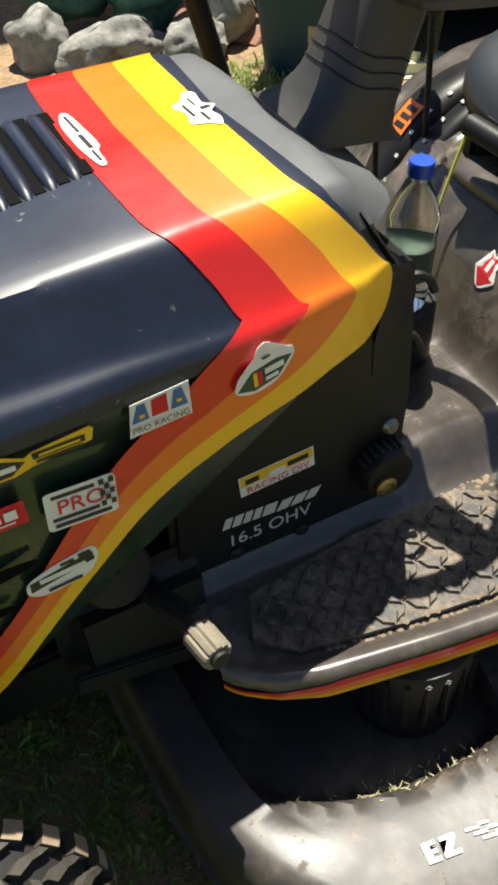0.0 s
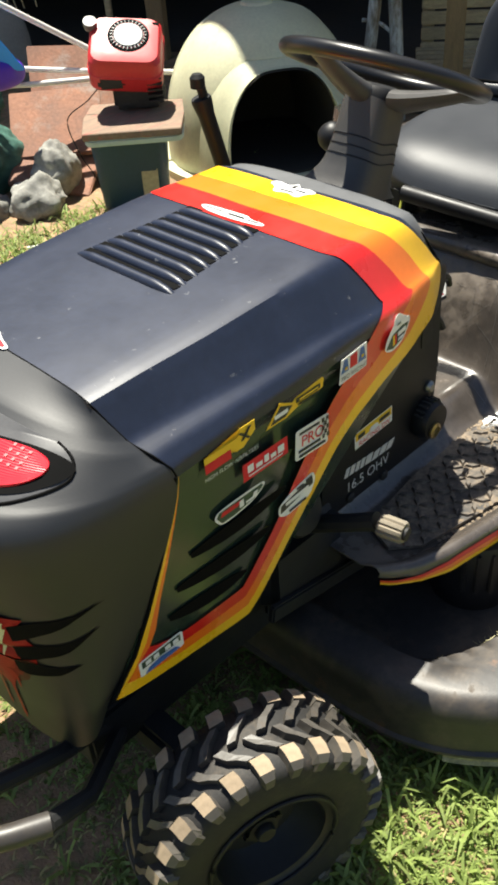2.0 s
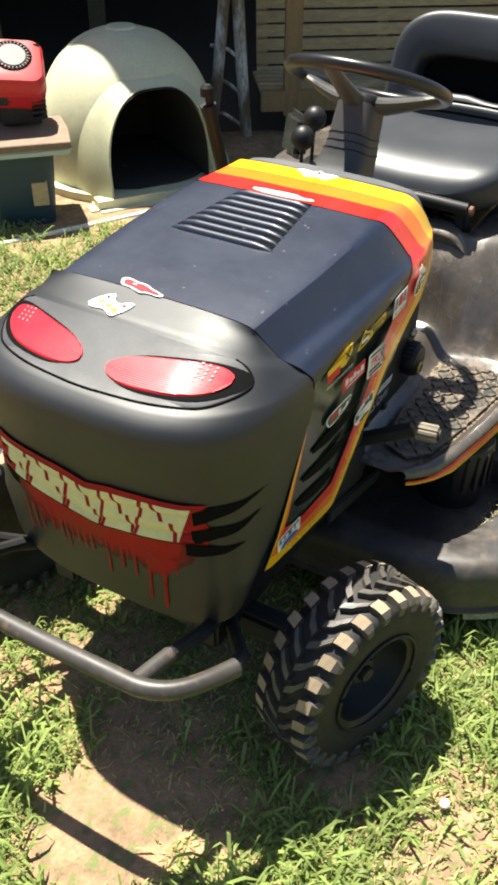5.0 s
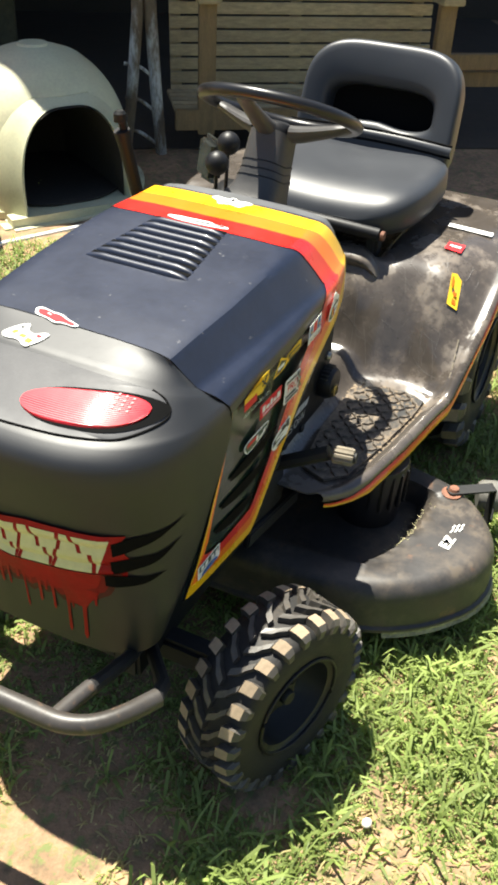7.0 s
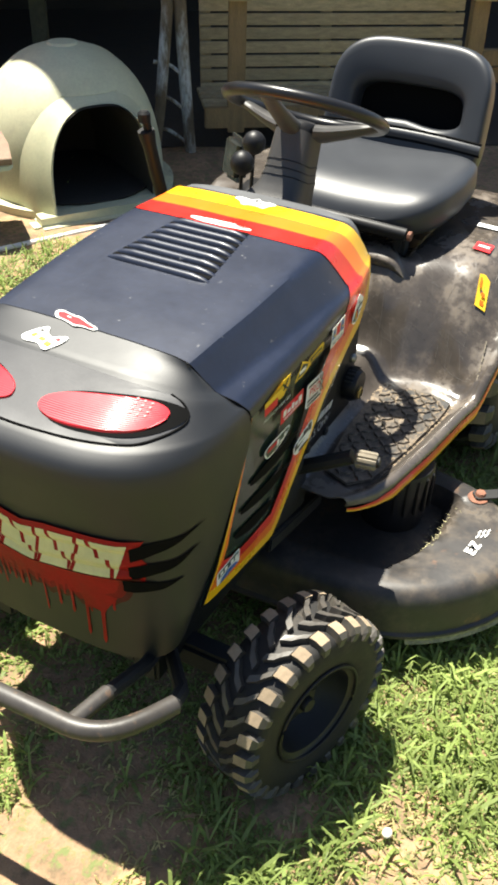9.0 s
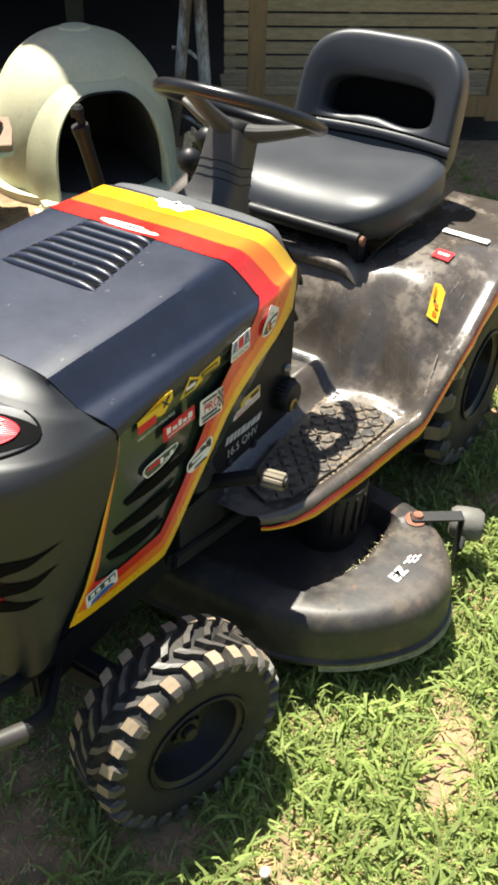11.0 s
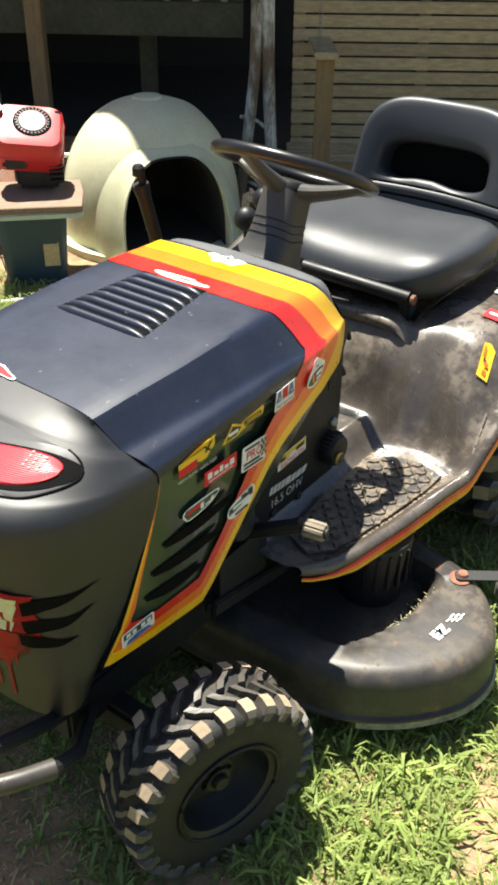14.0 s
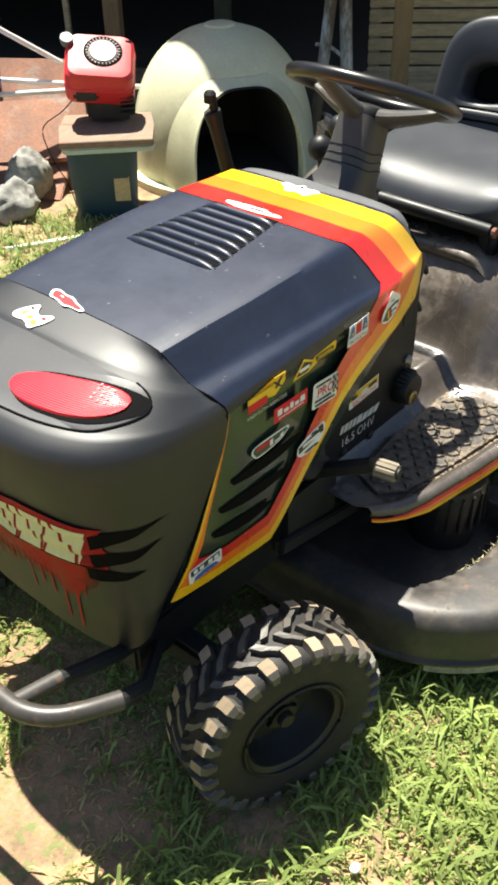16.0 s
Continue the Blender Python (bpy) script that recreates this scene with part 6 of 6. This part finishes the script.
solo("pebble", bm, M["stone"], "small pale pebble lying in the grass", "stone")

yard_before = set(scene.objects)
# ---- igloo dog house ----
dog = thing("dog_house", "weathered cream plastic igloo dog house with dark doorway", "dog house", at=(2.0, 1.72, 0))
# local: -y is the doorway's way out
DX, DYY = 2.105, 1.595
DM = Matrix.Translation((DX, DYY, 0.006)) @ Matrix.Rotation(math.atan2(-0.23, 0.36), 4, "Z")
DH, DR = 0.575, 0.37
rows = []
for i in range(29):
    h = math.sin(math.pi / 2 * i / 28)
    r = max(0.001, (1 - h ** 2.7) ** (1 / 2.2) if h < 1 else 0.001)
    rows.append([DM @ Vector((DR * r * math.cos(2 * math.pi * k / 60), DR * 1.04 * r * math.sin(2 * math.pi * k / 60), -0.03 + DH * h)) for k in range(60)])
bm, _ = grid(rows, close_u=True)
INV = DM.inverted()
AW, AH = 0.208, 0.380


def arch(t, w, h):
    """Doorway outline from the lower left round the top to the lower right."""
    a = math.pi * (1 - t)
    c = math.cos(a)
    return (w * math.copysign(abs(c) ** 0.58, c) * (1 - 0.20 * max(0.0, math.sin(a)) ** 2), h * max(0.0, math.sin(a)) ** 0.66)


kill = [f for f in bm.faces if (INV @ f.calc_center_median()).y < 0 and abs((INV @ f.calc_center_median()).x) < AW + 0.012 and (abs((INV @ f.calc_center_median()).x) / AW) ** 3 + max(0.0, f.calc_center_median().z / AH) ** 3 < 1.42]
bmesh.ops.delete(bm, geom=kill, context="FACES")
dome = part("dome", bm, M["dog"], dog)
shell(dome, 0.014, (DX, DYY, 0.1))
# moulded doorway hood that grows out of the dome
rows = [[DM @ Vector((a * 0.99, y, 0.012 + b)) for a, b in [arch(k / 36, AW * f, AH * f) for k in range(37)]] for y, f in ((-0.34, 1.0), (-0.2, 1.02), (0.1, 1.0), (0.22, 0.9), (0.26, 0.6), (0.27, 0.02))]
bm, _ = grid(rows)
# interior skin coloured dark to hold the doorway's shade
part("interior", bm, M["housewall"], dog, "dog house interior with its shade put into a dark colour")
rows = []
side = [(-0.398 + 0.44 * t, 1.10 + 0.66 * t ** 0.66, 1.065 + 0.36 * t ** 0.72, -0.01) for t in (1.0, 0.85, 0.7, 0.55, 0.4, 0.27, 0.16, 0.07, 0.0)]
for y, fx, fz, dz in side + [(-0.408, 1.07, 1.045, 0.0), (-0.408, 1.035, 1.025, 0.008), (-0.396, 1.0, 1.0, 0.02), (-0.30, 1.0, 1.0, 0.02)]:
    rows.append([DM @ Vector((a, y + 0.20 * b * min(1.0, max(0.0, (0.05 - y) / 0.4)), b + dz)) for a, b in [arch(k / 48, AW * fx, AH * fz) for k in range(49)]])
bm, _ = grid(rows)
part("doorway", bm, M["dog"], dog, "moulded arched doorway")
bm = block((0.62, 0.12, 0.085), (0, 0, 0), 0.03, DM @ Matrix.Translation((0, -0.385, -0.005)), seg=4)
part("sill", bm, M["dog"], dog)
base = [(0.41 * math.cos(2 * math.pi * k / 40), 0.42 * math.sin(2 * math.pi * k / 40)) for k in range(40)]
bm = plate(base, 0.075, lambda u, v, w: DM @ Vector((u, v, -0.045 + w)))
bmesh.ops.bevel(bm, geom=[e for e in bm.edges if e.verts[0].co.z > 0.02 and e.verts[1].co.z > 0.02], offset=0.025, segments=3, affect="EDGES")
part("base", bm, M["dog"], dog)
# floor disc in the same dark colour, for the shade on it
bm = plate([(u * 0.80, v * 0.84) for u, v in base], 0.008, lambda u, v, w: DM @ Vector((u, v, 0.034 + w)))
part("floor_liner", bm, M["housewall"], dog, "floor inside, coloured dark for the shade")
part("roof_cap", lathe([(0.060, 0.0), (0.056, 0.008), (0.04, 0.011), (0.004, 0.011)], 24, m=Matrix.Translation((DX, DYY, DH - 0.028))), M["dog"], dog)

# ---- tub with lid, board and engine ----
tub = thing("storage_tub", "dark teal plastic tub with pale mint lid on the soil", "tub", at=(1.40, 1.60, 0))
TM = Matrix.Translation((1.497, 1.597, -0.02)) @ pose(0, 0, 0, 0, 0, -43)
rows = []
for z, f in ((0.0, 0.82), (0.01, 0.84), (0.27, 0.98), (0.292, 1.0)):
    rows.append([TM @ Vector((u * f - 0.026, v * f, z)) for u, v in rrect(0.256, 0.25, 0.04)])
bm, vs = grid(rows, close_u=True)
bm.faces.new(vs[0])
part("tub_body", bm, M["tub"], tub)
bm = plate(rrect(0.325, 0.30, 0.03), 0.022, lambda u, v, w: TM @ Vector((u, v, 0.288 + w)))
bmesh.ops.bevel(bm, geom=bm.edges[:], offset=0.005, segments=2, affect="EDGES")
part("tub_lid", bm, M["lid"], tub, "pale mint lid")
part("tub_label", block((0.055, 0.002, 0.10), (0, 0, 0), 0, TM @ pose(0.035, -0.1185, 0.155, -5)), M["jute"], tub, "faded yellow label")
bm = plate([(-0.165, -0.150), (0.158, -0.156), (0.166, 0.0), (0.160, 0.15), (-0.16, 0.16), (-0.176, 0.02)], 0.024, lambda u, v, w: TM @ Vector((u, v, 0.3105 + w)))
bmesh.ops.bevel(bm, geom=bm.edges[:], offset=0.003, segments=1, affect="EDGES")
solo("board", bm, M["ply"], "rough weathered board lying on the tub lid", "board", smooth=False)

eng = thing("small_engine", "red cowled small petrol engine standing on the board", "engine", at=(1.5, 1.7, 0.31))
EM = Matrix.Translation((1.548, 1.660, 0.3245)) @ pose(0, 0, 0, 0, 0, -44)
bm = block((0.16, 0.13, 0.13), (0, 0, 0), 0.012, EM @ Matrix.Translation((0.02, 0.02, 0.065)))
part("engine_block", bm, M["grime"], eng)
for k in range(5):
    part("cooling_fin", block((0.05, 0.15, 0.006), (0, 0, 0), 0.001, EM @ Matrix.Translation((0.085, 0.0, 0.03 + 0.018 * k))), M["grime"], eng)
part("carburettor", block((0.09, 0.05, 0.05), (0, 0, 0), 0.01, EM @ Matrix.Translation((-0.055, -0.06, 0.105))), M["grime"], eng)
CM = EM @ Matrix.Translation((0, -0.01, 0.185)) @ pose(0, 0, 0, 0, 6, 0) @ pose(0, 0, 0, 33, 0, 0) @ Matrix.Scale(0.92, 4)
rows = []
for z, f, g in ((-0.085, 1.0, 1.0), (-0.02, 1.02, 1.02), (-0.016, 0.99, 0.99), (0.030, 0.97, 0.96), (0.046, 0.88, 0.86), (0.050, 0.70, 0.66)):
    rows.append([CM @ Vector((u * f, v * g, z)) for u, v in rrect(0.265, 0.225, 0.045)])
bm, vs = grid(rows, close_u=True)
bm.faces.new(vs[-1])
bm.faces.new(vs[0])
cowl = part("cowl", bm, M["engine"], eng, "red painted engine cowl")
part("screen_ring", lathe([(0.068, 0.046), (0.076, 0.050), (0.074, 0.058), (0.062, 0.060), (0.055, 0.057)], 36, m=CM @ Matrix.Translation((0.012, 0.016, -0.008))), M["void"], cowl)
part("screen", lathe([(0.002, 0.064), (0.050, 0.064), (0.054, 0.060), (0.05, 0.055)], 36, m=CM @ Matrix.Translation((0.012, 0.016, -0.008))), M["mesh"], cowl, "grey round starter screen")
for k in range(28):
    a = 2 * math.pi * k / 28
    part("fin", block((0.010, 0.003, 0.006), (0, 0, 0), 0, CM @ Matrix.Translation((0.012 + 0.060 * math.cos(a), 0.016 + 0.060 * math.sin(a), 0.053)) @ Matrix.Rotation(a, 4, "Z")), M["mesh"], cowl, smooth=False)
part("fuel_cap", lathe([(0.003, 0.03), (0.024, 0.03), (0.026, 0.016), (0.022, 0.0), (0.003, 0.0)], 18, m=CM @ Matrix.Translation((-0.125, 0.060, 0.035))), M["mesh"], cowl, "grey fuel cap")
part("cowl_hole", block((0.026, 0.016, 0.004), (0, 0, 0), 0.002, CM @ Matrix.Translation((0.105, 0.075, 0.046))), M["void"], cowl)

# ---- porch: deck frame, wall, roof ----
along = Vector((0.56, -0.83, 0)).normalized()
inn = Vector((0.83, 0.56, 0)).normalized()


def porch(a, d, z):
    """a metres along the porch front, d metres in from its eave line."""
    p = Vector((2.60, 2.36, 0)) + along * a + inn * d
    return Vector((p.x, p.y, z))


def beam(p, q, w, h, bevel=0.004, bm=None):
    p, q = Vector(p), Vector(q)
    d = q - p
    up = Vector((0, 0, 1)) if abs(d.normalized().z) < 0.95 else inn
    y = up.cross(d).normalized()
    z = d.normalized().cross(y)
    m = Matrix((d.normalized(), y, z)).transposed().to_4x4()
    m.translation = (p + q) / 2
    return block((d.length, w, h), (0, 0, 0), bevel, m, bm)


bm = plate([(1.94, 0.95), (2.95, 0.60), (9.0, -0.6), (9.0, 6.0), (1.0, 6.0), (1.0, 3.15), (2.49, 3.05)], 0.12, lambda u, v, w: Vector((u, v, 2.60 + w)))
solo("roof", bm, M["deckwood"], "dark timber porch roof over the bench", "roof", kind="structure", smooth=False)
# plain backdrop, its dark colour stands for the shade deep in the porch
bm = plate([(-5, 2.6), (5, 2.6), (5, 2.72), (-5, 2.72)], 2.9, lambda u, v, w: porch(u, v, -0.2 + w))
solo("wall_back", bm, M["housewall"], "dark backdrop wall standing in for the porch shade", "wall", kind="structure", smooth=False)
# unseen end wall, added dark to close off the shaded porch
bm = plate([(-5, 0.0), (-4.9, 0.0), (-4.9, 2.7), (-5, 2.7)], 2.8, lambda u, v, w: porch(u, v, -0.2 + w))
solo("wall_end", bm, M["housewall"], "added dark end wall, out of view, closing the porch", "wall", kind="structure", smooth=False)
# earth plate whose dark colour paints in the porch shade
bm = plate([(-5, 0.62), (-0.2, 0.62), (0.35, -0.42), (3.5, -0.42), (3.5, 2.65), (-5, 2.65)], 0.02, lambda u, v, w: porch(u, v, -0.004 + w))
solo("porch_ground", bm, M["shade_earth"], "earth under the porch, coloured dark for the shade there", "ground", kind="structure", smooth=False)
plat = thing("porch_platform", "greenish treated timber porch platform with balusters", "porch", at=porch(0, 1.0, 0))
part("rim_board", beam(porch(-4.0, 0.75, 0.60), porch(0.65, 0.75, 0.60), 0.04, 0.17), M["deckwood"], plat)
part("floor", beam(porch(-4.0, 1.6, 0.70), porch(0.65, 1.6, 0.70), 1.65, 0.03), M["deckwood"], plat)
bal = finish("baluster", beam((0, 0, 0), (0, 0, 0.8), 0.035, 0.035), M["wood"])
for k in range(26):
    ob = new("baluster", bal)
    ob.parent = plat
    ob.matrix_parent_inverse = Matrix.Translation(-plat.location)
    ob.matrix_basis = Matrix.Translation(porch(-3.2 + 0.15 * k, 0.73, 0.69))
for px, py, w, mm in ((2.78, 2.97, 0.085, "wood2"), (2.63, 3.16, 0.03, "wood"), (3.55, 2.9, 0.09, "deckwood")):
    p = tagged(new("porch_post", finish("porch_post", beam((px, py, -0.1), (px, py, 2.61), w, w), M[mm])), "weathered square timber porch post", "post", group="porch posts")

# peeling trellis poles
pole = thing("trellis", "bark-brown trellis poles with peeling white paint", "trellis", at=(2.66, 1.41, -0.02))
part("pole", tube([(2.690, 1.37, -0.14), (2.672, 1.392, 0.24), (2.66, 1.41, 0.6), (2.645, 1.425, 1.6)], [0.024, 0.026, 0.027, 0.027], 12), M["peel"], pole)
part("pole", tube([(2.570, 1.52, -0.14), (2.60, 1.48, 0.22), (2.625, 1.45, 0.6), (2.632, 1.44, 1.6)], [0.022, 0.024, 0.025, 0.025], 12), M["peel"], pole)
for z in (0.06, 0.20, 0.34):
    part("stay", tube(smooth_path([(2.585, 1.50, z + 0.06), (2.62, 1.45, z + 0.05), (2.665, 1.40, z)]), 0.008, 8), M["peel"], pole)

# ---- slatted porch swing ----
swing = thing("porch_swing", "weathered slatted timber porch swing in the shade", "bench", at=(3.1, 0.9, 0.2))
bd = Vector((0.6, -0.8, 0))
bi = Vector((0.8, 0.6, 0))
B0 = Vector((2.74, 1.345, 0))


def bp_(a, d, z):
    return B0 + bd * a + bi * d + Vector((0, 0, z))


for k in range(15):
    z = 0.20 + 0.058 * k
    d = 0.30 + 0.18 * (z - 0.2)
    part("slat", beam(bp_(0.02, d, z), bp_(1.28, d, z), 0.018, 0.050, 0.003), M["wood"], swing)
for a in (0.05, 0.62, 1.22):
    part("back_rail", beam(bp_(a, 0.325, 0.14), bp_(a, 0.50, 1.06), 0.05, 0.04, 0.004), M["wood"], swing)
for k in range(5):
    part("seat_slat", beam(bp_(0.0, 0.0 + 0.065 * k, 0.20), bp_(1.28, 0.0 + 0.065 * k, 0.20), 0.055, 0.02, 0.003), M["wood"], swing)
part("front_rail", beam(bp_(0.0, -0.04, 0.165), bp_(1.28, -0.04, 0.165), 0.03, 0.09, 0.004), M["wood2"], swing)
for a in (0.14, 1.20):
    part("arm_post", beam(bp_(a, -0.03, 0.10), bp_(a, -0.03, 0.645), 0.075, 0.05, 0.004), M["wood2"], swing)
    part("arm_rest", beam(bp_(a, -0.10, 0.66), bp_(a, 0.42, 0.64), 0.10, 0.028, 0.004), M["wood"], swing)
cm_ = finish("chain_link", tube([Vector((0.008 * math.cos(2 * math.pi * k / 10), 0, 0.014 * math.sin(2 * math.pi * k / 10))) for k in range(11)], 0.0022, 5, caps=False), M["bolt"])
for a in (0.11, 1.22):
    for k in range(40):
        ob = new("chain_link", cm_)
        ob.parent = swing
        ob.matrix_parent_inverse = Matrix.Translation(-swing.location)
        ob.matrix_basis = Matrix.Translation(bp_(a, -0.02 - 0.001 * k, 0.69 + 0.024 * k)) @ pose(0, 0, 0, 0, 0, 90 * (k % 2))
# timbers beyond the swing
for k, z in enumerate((0.34, 0.25)):
    bm = beam(bp_(1.35, 0.25 + 0.05 * k, z), bp_(2.6, 0.25, z), 0.05, 0.07)
    tagged(new("timber", finish("timber", bm, M["wood2"])), "stacked pale timber length beside the swing", "timber", group="stacked timbers")

# ---- left background: rocks, slabs, pipes, toys ----
def boulder(at, size, seed, material, label):
    bm = bmesh.new()
    bmesh.ops.create_icosphere(bm, subdivisions=4, radius=1.0)
    for v in bm.verts:
        n = v.co.normalized()
        r = 1 + 0.32 * noise.noise(n * 1.4 + Vector((seed, 0, 0))) + 0.14 * noise.noise(n * 3.5 + Vector((0, seed, 0))) + 0.05 * noise.noise(n * 9 + Vector((0, 0, seed)))
        v.co = Vector((at[0] + size[0] * n.x * r, at[1] + size[1] * n.y * r, at[2] + size[2] * n.z * r))
    return solo("rock", bm, material, label, "rock", group="rocks", angle=60)


boulder((0.80, 2.10, 0.06), (0.10, 0.09, 0.11), 3, M["rock"], "grey weathered field stone in the grass")
boulder((1.00, 1.98, 0.04), (0.17, 0.10, 0.085), 7, M["rock"], "long grey weathered field stone")
boulder((1.22, 1.86, 0.05), (0.10, 0.09, 0.08), 11, M["rock"], "grey rough field stone beside others")
boulder((1.36, 1.92, 0.10), (0.08, 0.08, 0.10), 15, M["rock"], "grey pitted stone beside the tub")
boulder((1.20, 2.16, 0.14), (0.16, 0.12, 0.14), 21, M["rockgreen"], "dark teal mossy stone")
boulder((0.98, 2.28, 0.20), (0.18, 0.12, 0.15), 25, M["rockgreen"], "dark teal mossy stone")
boulder((1.30, 2.34, 0.28), (0.13, 0.10, 0.10), 31, M["rockgreen"], "teal green stone on the pile")
for k, (x, y, z, rx, rz, w) in enumerate(((1.50, 2.08, 0.20, 38, -40, 0.34), (1.66, 2.16, 0.30, 48, -32, 0.32), (1.42, 2.0, 0.09, 25, -50, 0.30))):
    bm = block((w, 0.28, 0.025), (x, y, z), 0.004, pose(0, 0, 0, rx, 6 * k, rz))
    solo("slab", bm, M["tile"], "tilted reddish clay slab on the stone pile", "slab", group="clay slabs")
for k, (a, b) in enumerate((((1.05, 2.22, 0.88), (1.66, 2.02, 0.435)), ((1.22, 2.22, 0.45), (1.95, 1.80, 0.315)), ((1.20, 2.14, 0.395), (1.60, 1.93, 0.36)))):
    p = solo("pipe", tube([a, tuple((Vector(a) + Vector(b)) / 2 + Vector((0, 0, -0.004))), b], 0.010, 12), M["pipe"], "thin white plastic pipe leaning across the pile", "pipe", group="white pipes")
toy = thing("toy", "blue and violet plastic toy on the stones", "toy", at=(1.24, 2.2, 0.36))
bm = slab(1.30, 2.075, 0.425, 0.20, 0.12, 0.10, 2.4)
part("toy_base", bm, M["purple"], toy)
bm = plate([(-0.12, -0.02), (0.10, -0.03), (-0.02, 0.16), (-0.12, 0.18)], 0.02, lambda u, v, w: Vector((1.29 + u * 0.75, 2.055 - u * 0.66 + w, 0.465 + v)))
bmesh.ops.bevel(bm, geom=bm.edges[:], offset=0.006, segments=2, affect="EDGES")
part("toy_fin", bm, M["skyblue"], toy)
solo("wire", tube(smooth_path([(1.50, 1.70, 0.44), (1.43, 1.75, 0.36), (1.365, 1.80, 0.30), (1.37, 1.77, 0.19), (1.40, 1.74, 0.10), (1.42, 1.73, 0.0)]), 0.0022, 6), M["grip"], "thin black wire hanging from the engine", "wire")
# covered heap and hanging cords in the far corner
bm = slab(2.02, 3.55, 0.12, 0.55, 0.6, 0.62, 3)
solo("dust_sheet", bm, M["fabric"], "grey cloth-covered heap in the shade", "cover")
cords = thing("hanging_cords", "frayed straw-coloured cords hanging down", "cord", at=(2.2, 3.3, 0.3))
random.seed(9)
for k in range(9):
    x = 2.15 + 0.018 * k
    y = 3.36 - 0.016 * k
    part("strand", tube(smooth_path([(x, y, 2.61), (x + random.uniform(-0.02, 0.02), y, 0.8), (x + random.uniform(-0.03, 0.04), y, 0.52), (x + random.uniform(-0.03, 0.06), y, random.uniform(0.30, 0.45))]), 0.004, 5), M["jute"], cords)
solo("edging_pipe", tube([(1.00, 1.62, 0.012), (1.5, 1.35, 0.012), (2.2, 0.98, 0.012)], 0.010, 10), M["pipe"], "thin pale pipe lying along the grass edge", "pipe")

# the yard behind lies a little lower and further off than laid out above
KEEP = Vector((-0.69, -0.98, 1.375))
YARD = Matrix.Translation(KEEP) @ Matrix.Scale(1.125, 4) @ Matrix.Translation(-KEEP)
for ob in [o for o in scene.objects if o not in yard_before and o.parent is None]:
    ob.matrix_basis = YARD @ ob.matrix_basis
